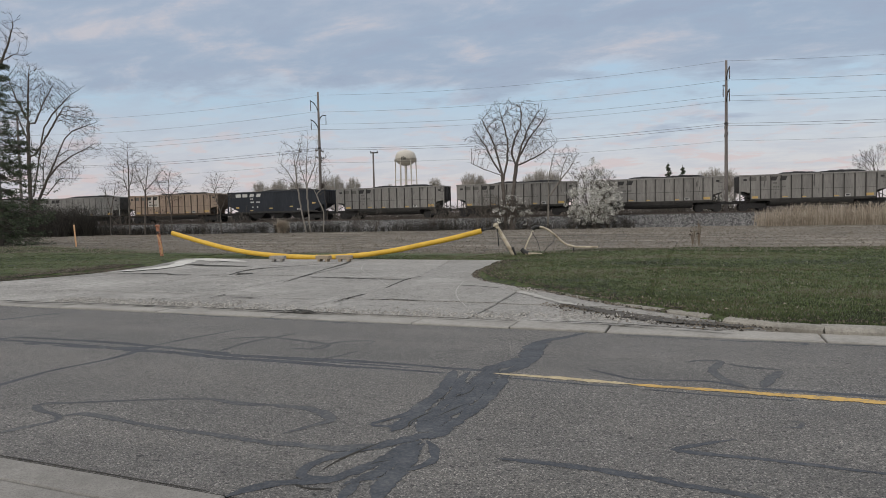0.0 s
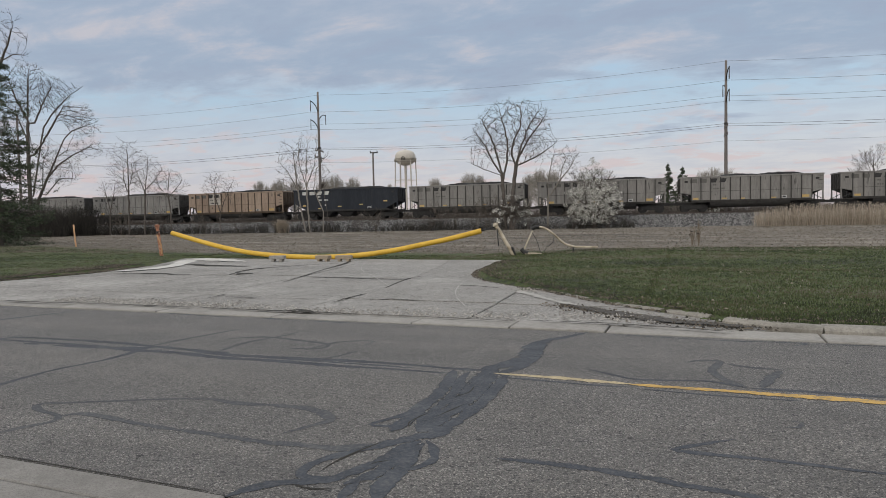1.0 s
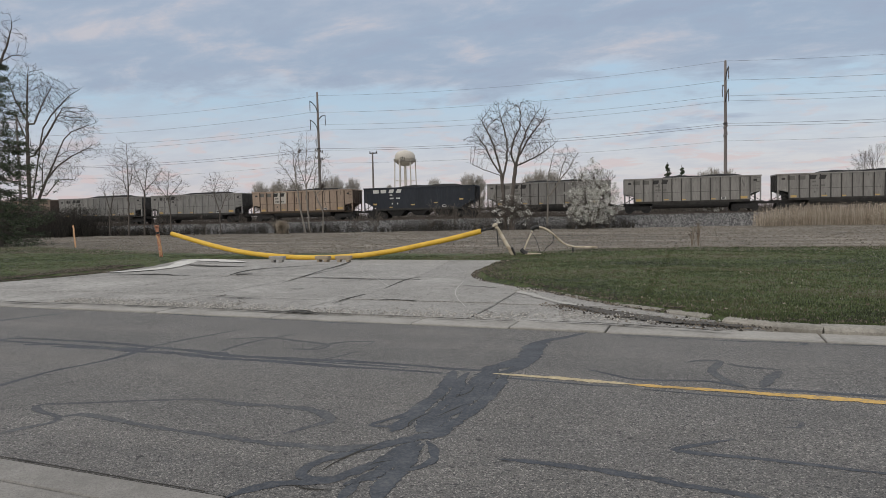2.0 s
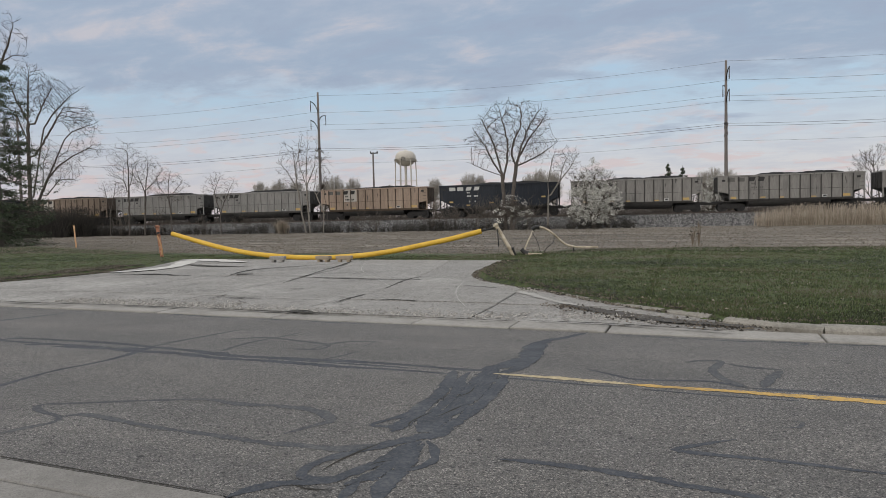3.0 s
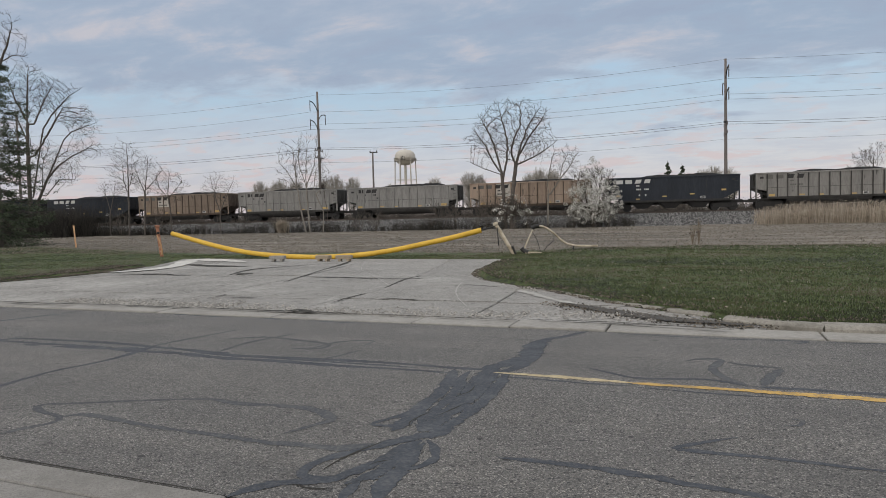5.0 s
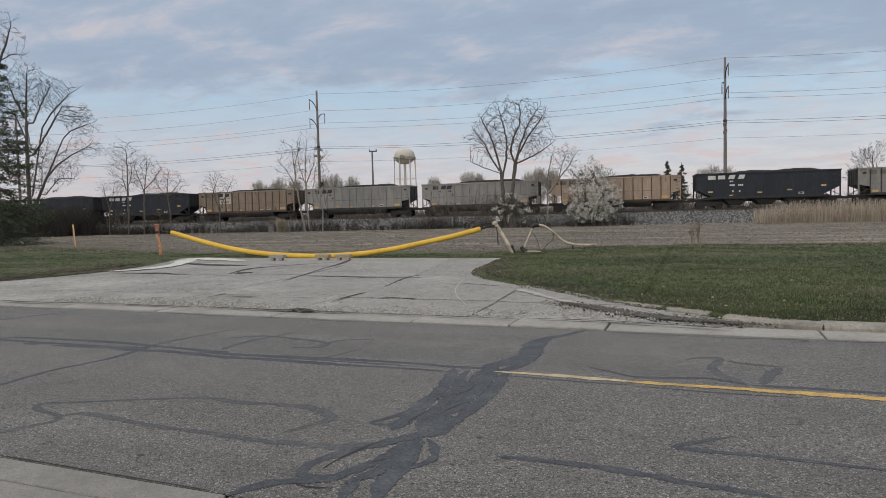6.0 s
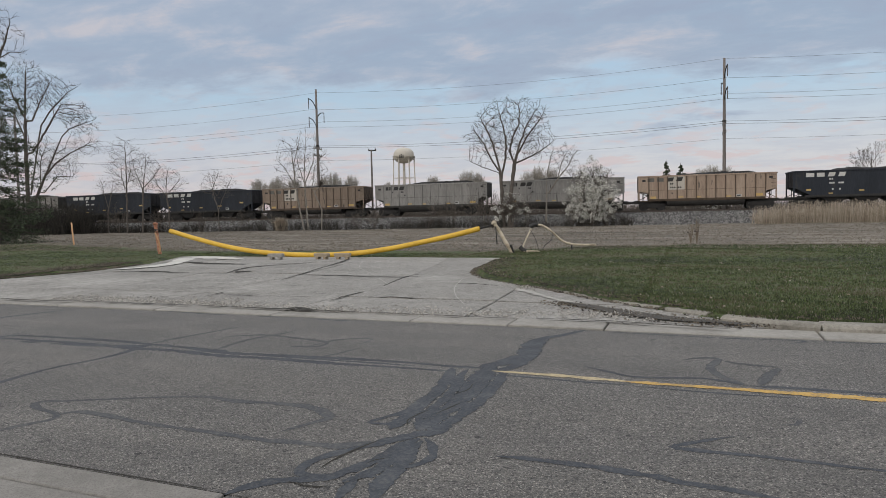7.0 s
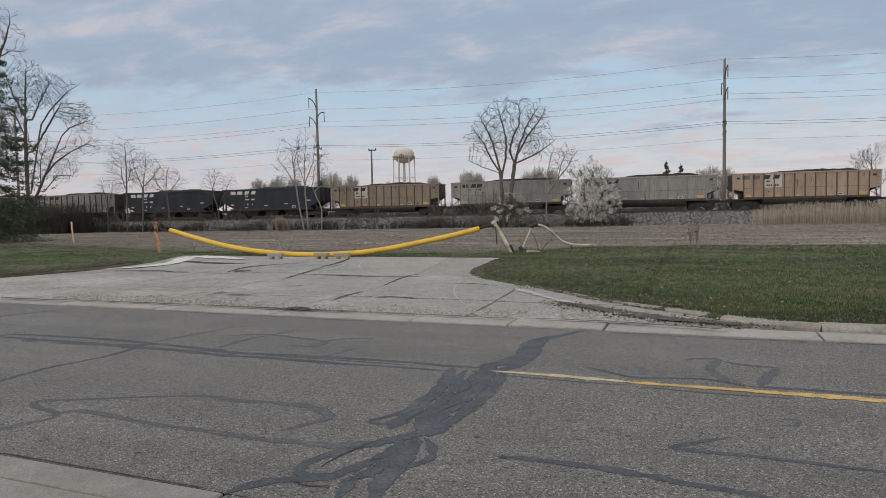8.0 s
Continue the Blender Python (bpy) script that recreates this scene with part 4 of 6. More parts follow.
# Crooked strokes on the near lane.
seal([(-1.22, 3.94), (-1.07, 3.96), (-0.93, 3.96), (-0.61, 3.96), (-0.35, 3.94), (-0.12, 3.9), (0.17, 3.87), (0.45, 3.83)], [0.05, 0.1, 0.12, 0.12, 0.1, 0.09, 0.08], TAR)
seal([(0.23, 4.75), (0.03, 4.6), (-0.16, 4.43), (-0.05, 4.41), (0.2, 4.42), (0.51, 4.42), (1.0, 4.4), (1.36, 4.4)], [0.04, 0.07, 0.09, 0.06, 0.06, 0.06, 0.07], TAR)
# Beside the yellow line.
seal([(-1.87, 5.88), (-1.53, 5.87), (-1.15, 5.85), (-0.85, 5.84), (-0.58, 5.86)], [0.04, 0.07, 0.06, 0.06, 0.04], TAR)
seal([(-0.54, 5.83), (-0.18, 5.81), (0.26, 5.8), (0.76, 5.83)], [0.03, 0.05, 0.05, 0.03], TAR)
seal([(-1.07, 6.46), (-0.8, 6.29), (-0.56, 6.16), (-0.24, 6.21), (0.08, 6.27), (0.4, 6.12)], [0.04, 0.07, 0.09, 0.06, 0.08, 0.05], TAR)
seal([(0.41, 6.12), (0.87, 6.15), (1.4, 6.15), (1.9, 6.17)], [0.08, 0.1, 0.09, 0.08], TAR)
seal([(-0.13, 7.05), (0.0, 7.18), (0.19, 7.18), (0.11, 6.74), (0.21, 6.37), (0.37, 6.17)], [0.07, 0.1, 0.12, 0.1, 0.12, 0.08], FADED_TAR)
seal([(0.71, 6.9), (0.61, 6.58), (0.5, 6.17)], [0.14, 0.12, 0.1], FADED_TAR)
seal([(0.19, 7.12), (0.46, 6.98), (0.73, 6.96)], [0.06, 0.08, 0.06], FADED_TAR)
seal([(0.59, 5.25), (0.68, 5.24), (0.64, 5.11), (0.54, 5.09)], [0.04, 0.05, 0.05, 0.03], FADED_TAR)
# The wide seal across the road.
seal([(-1.41, 8.77), (-1.61, 8.23), (-1.79, 7.89), (-1.81, 7.39), (-1.74, 6.83), (-1.87, 6.38), (-2.05, 6.09)], [0.11, 0.16, 0.21, 0.38, 0.35, 0.33, 0.25], TAR)
seal([(-1.8, 7.76), (-1.7, 7.17), (-1.68, 6.47), (-1.81, 5.99)], [0.12, 0.16, 0.19, 0.19], TAR)
seal([(-1.95, 6.25), (-1.93, 6.06), (-1.87, 5.58), (-1.85, 5.06), (-1.87, 4.64), (-1.89, 4.24)], [0.25, 0.35, 0.33, 0.29, 0.29], TAR)
seal([(-2.3, 6.02), (-2.24, 5.82), (-2.13, 5.31), (-2.11, 4.87), (-2.09, 4.44), (-2.09, 4.19)], [0.11, 0.19, 0.19, 0.21, 0.19], TAR)
seal([(-1.78, 6.1), (-1.72, 5.79), (-1.68, 5.17), (-1.69, 4.77), (-1.74, 4.39), (-1.77, 4.13)], [0.12, 0.17, 0.16, 0.17, 0.19], TAR)
seal([(-2.12, 6.0), (-2.11, 5.77), (-1.99, 5.16), (-1.97, 4.72), (-1.98, 4.41)], [0.07, 0.15, 0.16, 0.19], TAR)
seal([(-2.11, 4.76), (-2.17, 4.55), (-2.26, 4.4), (-2.31, 4.28), (-2.2, 4.28), (-2.05, 4.36)], [0.11, 0.10, 0.08, 0.08, 0.06, 0.09], TAR)
seal([(-1.79, 4.24), (-1.92, 4.08), (-2.06, 3.91), (-2.19, 3.75), (-2.31, 3.58), (-2.34, 3.44), (-2.3, 3.34), (-2.19, 3.34), (-2.08, 3.41)], [0.25, 0.19, 0.15, 0.11, 0.11, 0.11, 0.11, 0.11, 0.09], TAR)
seal([(-1.82, 4.09), (-1.9, 3.85), (-1.95, 3.62), (-2.02, 3.46), (-2.13, 3.34), (-2.3, 3.25)], [0.21, 0.16, 0.14, 0.15, 0.14, 0.07], TAR)
seal([(-1.78, 4.05), (-1.81, 3.83), (-1.84, 3.63), (-1.9, 3.44), (-1.98, 3.31)], [0.19, 0.17, 0.19, 0.19, 0.15], TAR)
seal([(-1.78, 4.1), (-1.67, 3.97), (-1.61, 3.82), (-1.63, 3.7), (-1.72, 3.6), (-1.79, 3.55)], [0.12, 0.10, 0.09, 0.09, 0.08, 0.11], TAR)
seal([(-1.82, 3.98), (-1.76, 3.78), (-1.75, 3.53), (-1.74, 3.35), (-1.69, 3.16)], [0.15, 0.16, 0.19, 0.19, 0.19], TAR)
seal([(-1.92, 3.41), (-1.92, 3.25), (-1.89, 3.1)], [0.15, 0.12, 0.15], TAR)
seal([(-2.56, 2.96), (-2.5, 3.09), (-2.38, 3.2), (-2.23, 3.27), (-2.07, 3.33)], [0.15, 0.14, 0.11, 0.11, 0.09], TAR)

# Fine open cracks within the wide seal and by the gutter.
for i, pts in enumerate(([(-1.9, 5.5), (-1.88, 5.3), (-1.95, 5.12)], [(-1.98, 4.7), (-2.03, 4.55), (-2.05, 4.4), (-2.0, 4.3)], [(-2.06, 4.0), (-2.14, 3.8), (-2.2, 3.6), (-2.22, 3.42)], [(-1.8, 4.95), (-1.86, 4.75), (-1.9, 4.6)],
                         [(-1.86, 3.72), (-1.94, 3.66), (-1.97, 3.58)], [(-2.3, 3.22), (-2.15, 3.2), (-2.02, 3.24)], [(-12.6, 3.02), (-4.5, 2.995), (-2.7, 2.99)])):
    ob = part("open_crack", ribbon(pts, [0.008, 0.018, 0.008], road_top, 0.0040, 0.6, 0.03, i), CRACK)
    tagged(ob, "thin dark open crack in the road", "crack", "open road cracks", kind="structure")

for pts, widths in (([(-1.88, 6.0), (-1.56, 6.0), (-1.18, 6.0), (-0.87, 5.98), (-0.53, 5.97)], [0.10, 0.13, 0.16, 0.14, 0.10]),
                    ([(-0.62, 5.96), (-0.18, 5.96), (0.27, 5.97), (0.69, 5.97), (1.36, 5.97), (8, 5.98), (30, 6.0)], [0.12, 0.26, 0.30, 0.30, 0.32, 0.32])):
    tagged(part("centre_line", ribbon(pts, widths, road_top, 0.0042, 0.06, 0.06), WORN_LINE if pts[0][0] < -1 else YELLOW_LINE), "worn yellow painted centre line on the road", "road marking", "centre line lengths", kind="structure")

# Near gutter with a joint, then the pavement on which the camera stands.
NEAR_CONCRETE = material("stained_gutter_concrete", [(0.17, 0.162, 0.148), (0.22, 0.21, 0.193), (0.28, 0.268, 0.247)], 1.5, 0.92, 1.0, 50, speck=0.45, speck_scale=70, speck_colour=(0.12, 0.114, 0.104), shift=True)
near = thing("near_gutter", "stained concrete gutter beside the near lane", "gutter", kind="structure")
for a, b in ((-60, -30), (-30, -14), (-14, -8.4), (-8.4, -5.4), (-5.4, -2.56)):
    g = Geo()
    g.bbox(a + 0.006, b - 0.006, 2.70, ROAD_NEAR - 0.02, -0.15, 0.012, 0.01)
    part("gutter_slab", g, NEAR_CONCRETE, near)
g = Geo()
g.bbox(-60, 40, -30, 2.685, -0.2, 0.014, 0.01)
tagged(part("pavement", g, NEAR_CONCRETE), "grey concrete forecourt beside the road", "pavement", kind="structure")
g = Geo()
g.box(-2.55, 300, 2.69, ROAD_NEAR + 0.02, -0.15, -0.004)
tagged(part("road_shoulder", g, ASPHALT), "grey asphalt shoulder of the road", "road", kind="structure")

# ---- driveway ----
driveway = thing("driveway", "cracked old concrete driveway of large slabs", "driveway", kind="structure")
ROWS = [9.36, 11.1, 15.3, 18.7, DRIVE_END]
COLS = [-26.5, -22.5, -19.8, -16.6, -13.3, -10.05, -6.75, -3.55, 0.6]


def col_x(c, y):
    return c - 0.10 * (y - 13.5) - 0.012 * (y - 13.5) ** 2 * (1 if c > -12 else 0.3)


rnd = random.Random(11)
for j, (y0, y1) in enumerate(zip(ROWS, ROWS[1:])):
    for c0, c1 in zip(COLS, COLS[1:]):
        n = 8
        ring_l, ring_r = [], []
        for i in range(n + 1):
            y = y0 + 0.009 + (y1 - y0 - 0.018) * i / n
            a = max(col_x(c0, y) + 0.009, along(LEFT_EDGE, y) + 0.05 * noise.noise((y * 2, 1, 0)))
            b = min(col_x(c1, y) - 0.009, along(RIGHT_EDGE, y) + 0.12 * noise.noise((y * 3, 2, 0)))
            if b - a > 0.25:
                yy = y + 0.012 * noise.noise((c0, y * 4, 3)) * (1 if 0 < i < n else 2)
                ring_l.append((a + 0.012 * noise.noise((y * 5, c0, 1)), yy))
                ring_r.append((b + 0.012 * noise.noise((y * 5, c1, 1)), yy))
        if len(ring_l) < 2:
            continue
        z = 0.024 + rnd.uniform(-0.006, 0.010)
        tx, ty = rnd.uniform(-0.003, 0.003), rnd.uniform(-0.002, 0.002)
        g = Geo()
        m = len(ring_l)
        for (ax, ay), (bx, by) in zip(ring_l, ring_r):
            for x, y, dz in ((ax, ay, -0.13), (ax, ay, -0.012), (ax + 0.012, ay, 0), (bx - 0.012, by, 0), (bx, by, -0.012), (bx, by, -0.13)):
                g.v.append((x, y, z + dz + tx * (x - c0) + ty * (y - y0)))
        g.f = [(i * 6 + k, (i + 1) * 6 + k, (i + 1) * 6 + k + 1, i * 6 + k + 1) for i in range(m - 1) for k in range(5)]
        g.f = [tuple(reversed(f)) for f in g.f] + [(0, 1, 2, 3, 4, 5), tuple(range(6 * m - 1, 6 * m - 7, -1))]
        part("slab", g, CONCRETE, driveway)


def drive_top(x, y):
    return 0.036


def crack(pts, w, lift=0.004, used=None, label="dark jagged crack across the driveway slabs", seed=0):
    ob = part("crack", ribbon(pts, [k * (1.0 if used else 1.35) for k in w], drive_top, lift, 0.8, 0.06, seed), used or CRACK)
    return tagged(ob, label, "crack", "driveway cracks", kind="structure")


crack([(-10.11, 15.04), (-8.92, 14.97), (-7.2, 14.84), (-6.03, 15.02), (-5.21, 15.0)], [0.05, 0.08, 0.06, 0.09, 0.05], 0.0040, seed=0)
crack([(-9.73, 13.59), (-10.23, 15.35), (-10.83, 17.34), (-11.23, 18.87), (-11.92, 20.92)], [0.02, 0.05, 0.05, 0.09, 0.05], 0.0046, seed=1)
crack([(-6.48, 12.78), (-6.75, 14.08), (-6.87, 14.89), (-6.85, 15.66)], [0.02, 0.05, 0.07, 0.03], 0.0052, seed=2)
crack([(-12.72, 15.19), (-13.33, 16.85), (-13.13, 17.75), (-12.76, 18.49), (-12.29, 19.15), (-11.8, 19.83)], [0.04, 0.1, 0.14, 0.07, 0.07, 0.04], 0.0058, seed=3)
crack([(-17.96, 18.27), (-17.57, 18.83), (-16.4, 18.41), (-14.32, 18.1)], [0.08, 0.22, 0.25, 0.05], 0.0064, seed=4)
crack([(-9.12, 10.69), (-8.72, 10.73), (-8.14, 10.71)], [0.02, 0.06, 0.02], 0.0070, seed=5)
crack([(-8.12, 10.76), (-7.48, 10.8), (-6.75, 10.82)], [0.01, 0.025, 0.01], 0.0076, seed=6)
crack([(-5.87, 10.96), (-5.41, 11.14), (-4.83, 11.01)], [0.02, 0.06, 0.02], 0.0082, seed=7)
crack([(-6.38, 10.44), (-6.43, 11.19), (-6.41, 11.86)], [0.02, 0.045, 0.03], 0.0088, seed=8)
crack([(-9.25, 10.26), (-9.34, 10.7), (-9.42, 11.17)], [0.01, 0.03, 0.05], 0.0094, seed=9)
crack([(-5.14, 13.36), (-4.81, 13.65), (-3.99, 13.34)], [0.03, 0.08, 0.05], 0.0100, seed=10)
crack([(-17.32, 15.14), (-16.2, 15.09), (-15.2, 15.22), (-14.49, 14.95), (-13.92, 15.02)], [0.03, 0.07, 0.16, 0.05, 0.09], 0.0106, seed=11)
crack([(-13.5, 14.9), (-12.55, 14.86), (-11.84, 14.96)], [0.02, 0.05, 0.03], 0.0112, seed=12)
crack([(-12.45, 15.22), (-12.56, 15.66), (-12.2, 15.62)], [0.1, 0.3, 0.1], 0.0118, seed=13)
crack([(-14.66, 9.14), (-13.63, 9.16), (-12.56, 9.12), (-11.23, 9.2), (-9.8, 9.23), (-8.59, 9.23)], [0.05, 0.04, 0.06, 0.03, 0.05, 0.04], 0.0124, seed=14)
crack([(-8.56, 9.27), (-6.98, 9.24), (-5.98, 9.27), (-5.11, 9.25)], [0.02, 0.04, 0.08, 0.02], 0.0130, seed=15)
crack([(-5.02, 9.27), (-3.72, 9.23), (-2.52, 9.19)], [0.02, 0.03, 0.02], 0.0136, seed=16)
crack([(-2.36, 9.28), (-1.26, 9.3), (-0.28, 9.16), (0.4, 9.04)], [0.02, 0.04, 0.03, 0.04], 0.0142, seed=17)
crack([(-12.93, 12.93), (-12.84, 13.24), (-12.66, 13.41)], [0.01, 0.03, 0.01], 0.0148, seed=18)
crack([(-10.91, 12.6), (-10.59, 12.53)], [0.04, 0.03], 0.0154, seed=19)
crack([(-10.51, 9.91), (-10.43, 10.19), (-9.97, 10.11)], [0.015, 0.03, 0.015], 0.0160, seed=20)
crack([(-8.85, 12.36), (-8.51, 12.42), (-8.18, 12.37)], [0.01, 0.04, 0.02], 0.0166, seed=21)
crack([(-6.57, 9.23), (-6.41, 9.41), (-6.04, 9.29)], [0.03, 0.1, 0.04], 0.0172, seed=22)
SCRIBE = material("pale_filler", [(0.32, 0.31, 0.29), (0.42, 0.405, 0.38)], 3, 0.9)
for i, pts in enumerate(([(-10.83, 19.9), (-9.51, 17.28), (-8.17, 15.47), (-7.22, 14.13), (-6.51, 13.12)], [(-5.25, 14.58), (-4.81, 12.87), (-4.3, 11.54), (-3.7, 10.36)])):
    crack(pts, [0.012, 0.02, 0.014, 0.02], 0.018 + 0.001 * i, SCRIBE, "pale filled hairline crack in the driveway", i)

CHIPPED = material("chipped_pale_concrete", [(0.28, 0.268, 0.245), (0.40, 0.385, 0.355)], 2, 0.9, 0.5, 40, worn=0.75)
g = ribbon([(-4.2, 13.5), (-3.3, 12.7), (-2.7, 11.9), (-2.0, 11.1), (-1.3, 10.55)], [0.2, 0.45, 0.35, 0.3, 0.1], drive_top, 0.004, 0.3, 0.06, 3)
tagged(part("broken_edge", g, CHIPPED), "pale broken concrete edge beside the lawn", "concrete edge", kind="structure")

# Pale newer concrete along the driveway's edge.
edge_runs = [ribbon([(-17.95, 15.6), (-17.36, 16.18), (-17.3, 17.21), (-17.82, 18.54), (-19.0, 20.3), (-19.5, 20.95)], [0.25, 0.6, 0.62, 0.6, 0.75, 0.5], lambda x, y: 0.040, 0.006, 0.35, 0.12, 2),
             ribbon([(-19.75, 21.0), (-19.4, 21.4), (-17.87, 20.87), (-15.97, 20.08)], [0.5, 0.9, 0.7, 0.15], lambda x, y: 0.040, 0.010, 0.45, 0.12, 5)]
WHITISH = material("whitish_concrete", [(0.45, 0.44, 0.41), (0.60, 0.585, 0.55)], 1.2, 0.9, 0.3, 50, speck=0.3, speck_scale=14, speck_colour=(0.3, 0.29, 0.26))
for g in edge_runs:
    tagged(part("edge_slab", g, WHITISH), "pale newer concrete strip edging the driveway", "concrete strip", "pale concrete strips", kind="structure")


def scatter(name, count, area, size, used, label, category, seed, top):
    rr = random.Random(seed)
    g = Geo()
    while len(g.v) < count * 4:
        x, y = area(rr)
        r = rr.uniform(*size)
        a = rr.uniform(0, 6.28)
        z = top(x, y)
        vs = [(x + r * math.cos(a + b) * rr.uniform(0.7, 1.2), y + r * math.sin(a + b) * rr.uniform(0.7, 1.2), z - 0.2 * r) for b in (0, 2.1, 4.2)] + [(x, y, z + r * rr.uniform(0.4, 0.8))]
        g.add(vs, [(0, 1, 3), (1, 2, 3), (2, 0, 3)])
    return tagged(part(name, g, used), label, category, kind="stuff")


RUBBLE = material("concrete_rubble", [(0.20, 0.19, 0.175), (0.28, 0.268, 0.245), (0.38, 0.365, 0.335)], 3, 0.95, island=0.8)
LITTER = material("dead_leaf_litter", [(0.03, 0.026, 0.021), (0.07, 0.059, 0.046), (0.14, 0.118, 0.09)], 3, 0.95, island=0.8)


def rubble_area(rr):
    u = rr.random()
    if u < 0.45:
        return rr.uniform(-12.5, -8), 9.4 + abs(rr.gauss(0, 0.35))
    if u < 0.7:
        return rr.uniform(-8, -2.5), 9.4 + abs(rr.gauss(0, 0.3))
    if u < 0.85:
        return rr.gauss(-1.3, 0.8), rr.gauss(9.95, 0.25)
    return rr.gauss(-3.5, 0.35), rr.gauss(13.3, 0.35)


scatter("rubble", 2600, rubble_area, (0.010, 0.034), RUBBLE, "crumbled concrete chips along the gutter joint", "rubble", 5, lambda x, y: 0.036 if y > 9.36 else 0.03)
DAMP = material("damp_silt", [(0.03, 0.027, 0.023), (0.065, 0.057, 0.046)], 3, 0.8, 0.5, 20, worn=0.55)
EARTH_PATCH = ribbon([(-2.2, 11.2), (-1.4, 10.5), (-0.6, 9.9), (0.3, 9.6), (0.75, 9.47)], [0.15, 0.45, 0.7, 0.45, 0.15], lambda x, y: 0.036, 0.006, 0.2, 0.05, 4)
tagged(part("silt", EARTH_PATCH, DAMP), "dark silt washed against the kerb return", "silt", kind="structure")


def silt_area(rr):
    t = rr.random()
    return -2.4 + 3.2 * t + rr.gauss(0, 0.12), 11.2 - 1.7 * t - 0.35 * math.sin(3.1 * t) + rr.gauss(0, 0.10 + 0.12 * math.sin(3.1 * t))


scatter("silt_crumbs", 700, silt_area, (0.008, 0.035), LITTER, "dark silt crumbs and dead leaves by the kerb", "silt", 8, lambda x, y: 0.036)


def edge_area(rr):
    y = rr.uniform(11.2, 17.8)
    if rr.random() < 0.62:
        return along(LEFT_EDGE, y) - abs(rr.gauss(0, 0.55)) + 0.1, y
    if rr.random() < 0.75:
        y = rr.uniform(10.6, 21)
        return along(RIGHT_EDGE, y) + abs(rr.gauss(0, 0.45)) - 0.15, y
    x = rr.uniform(0.4, 9)
    return x, 9.8 + abs(rr.gauss(0, 0.15))


scatter("leaf_litter", 9000, edge_area, (0.010, 0.038), LITTER, "dead leaves and dirt along the lawn edge", "leaf litter", 6, lambda x, y: max(ground_z(x, y), 0.03) + 0.01)


def lawn_leaf_area(rr):
    y = 10.2 + 14 * rr.random() ** 1.4
    return rr.uniform(along(RIGHT_EDGE, y) + 0.2, 4 + 0.5 * y), y


DRY_LEAF = material("dry_leaf", [(0.09, 0.07, 0.05), (0.16, 0.13, 0.09), (0.28, 0.24, 0.19)], 3, 0.9, island=0.8)
scatter("fallen_leaves", 170, lawn_leaf_area, (0.015, 0.04), DRY_LEAF, "pale dry leaves scattered over the lawn", "leaf litter", 9, lambda x, y: ground_z(x, y) + 0.03)


# ---- grass ----
def tufts(name, count, area, tall, used, label, seed, lean=0.35, blades=3, width=0.012):
    rr = random.Random(seed)
    g = Geo()
    made = 0
    while made < count:
        x, y = area(rr)
        if in_drive(x, y, 0.0) or y < 9.62 or track_d(x, y) > -7.0:
            made += 0.2
            continue
        made += 1
        z = ground_z(x, y) - 0.01
        for _ in range(blades):
            h = rr.uniform(*tall)
            a, b = rr.uniform(0, 6.28), rr.uniform(0, 6.28)
            w = width * rr.uniform(0.7, 1.4) * (1 + y / 25)
            dx, dy = h * lean * math.cos(b) * rr.random(), h * lean * math.sin(b) * rr.random()
            ox, oy = rr.uniform(-0.05, 0.05), rr.uniform(-0.05, 0.05)
            k = len(g.v)
            g.v += [(x + ox - w * math.cos(a), y + oy - w * math.sin(a), z), (x + ox + w * math.cos(a), y + oy + w * math.sin(a), z), (x + ox + dx, y + oy + dy, z + h)]
            g.f.append((k, k + 1, k + 2))
    return tagged(part(name, g, used), label, "grass", kind="stuff")


def lawn_edge(x):
    return 23.4 + 0.4 * max(0.0, -22.0 - x) + 0.85 * min(max(x + 8.0, 0.0), 4.0)


def lawn_area(rr):
    while True:
        u = rr.random()
        if u < 0.62:
            y = 9.64 + 17.6 * rr.random() ** 1.5
            x = rr.uniform(along(RIGHT_EDGE, y) - 0.1, 5 + 0.55 * y)
        elif u < 0.95:
            y = 10.5 + 21 * rr.random() ** 1.4
            x = rr.uniform(-38 - 0.4 * y, along(LEFT_EDGE, y) + 0.1)
        else:
            x, y = rr.uniform(-21, -5), rr.uniform(22.0, 24.2)
        if y < lawn_edge(x) + 0.6 * noise.noise((x * 0.5, y * 0.5, 7)):
            return x, y


tufts("lawn_grass", 150000, lawn_area, (0.015, 0.05), GRASS, "short patchy spring lawn grass", 21, width=0.006)
tufts("lawn_straw", 2600, lawn_area, (0.02, 0.06), STRAW, "dead straw among the lawn grass", 22, lean=0.9, width=0.008)
tufts("field_straw", 60000, lambda rr: (rr.uniform(-95, 36), 24 + 43 * rr.random() ** 1.5), (0.02, 0.09), STRAW, "flattened brown dead grass of the field", 23, lean=1.2, blades=3, width=0.007)
DARK_STRAW = material("rotting_grass", [(0.05, 0.042, 0.032), (0.085, 0.07, 0.053), (0.12, 0.10, 0.076)], 0.3, 0.95, island=0.6)
tufts("field_stubble", 12000, lambda rr: (rr.uniform(-95, 36), 24 + 43 * rr.random() ** 1.5), (0.02, 0.06), DARK_STRAW, "dark rotting grass clumps of the field", 24, lean=1.0, blades=3, width=0.010)


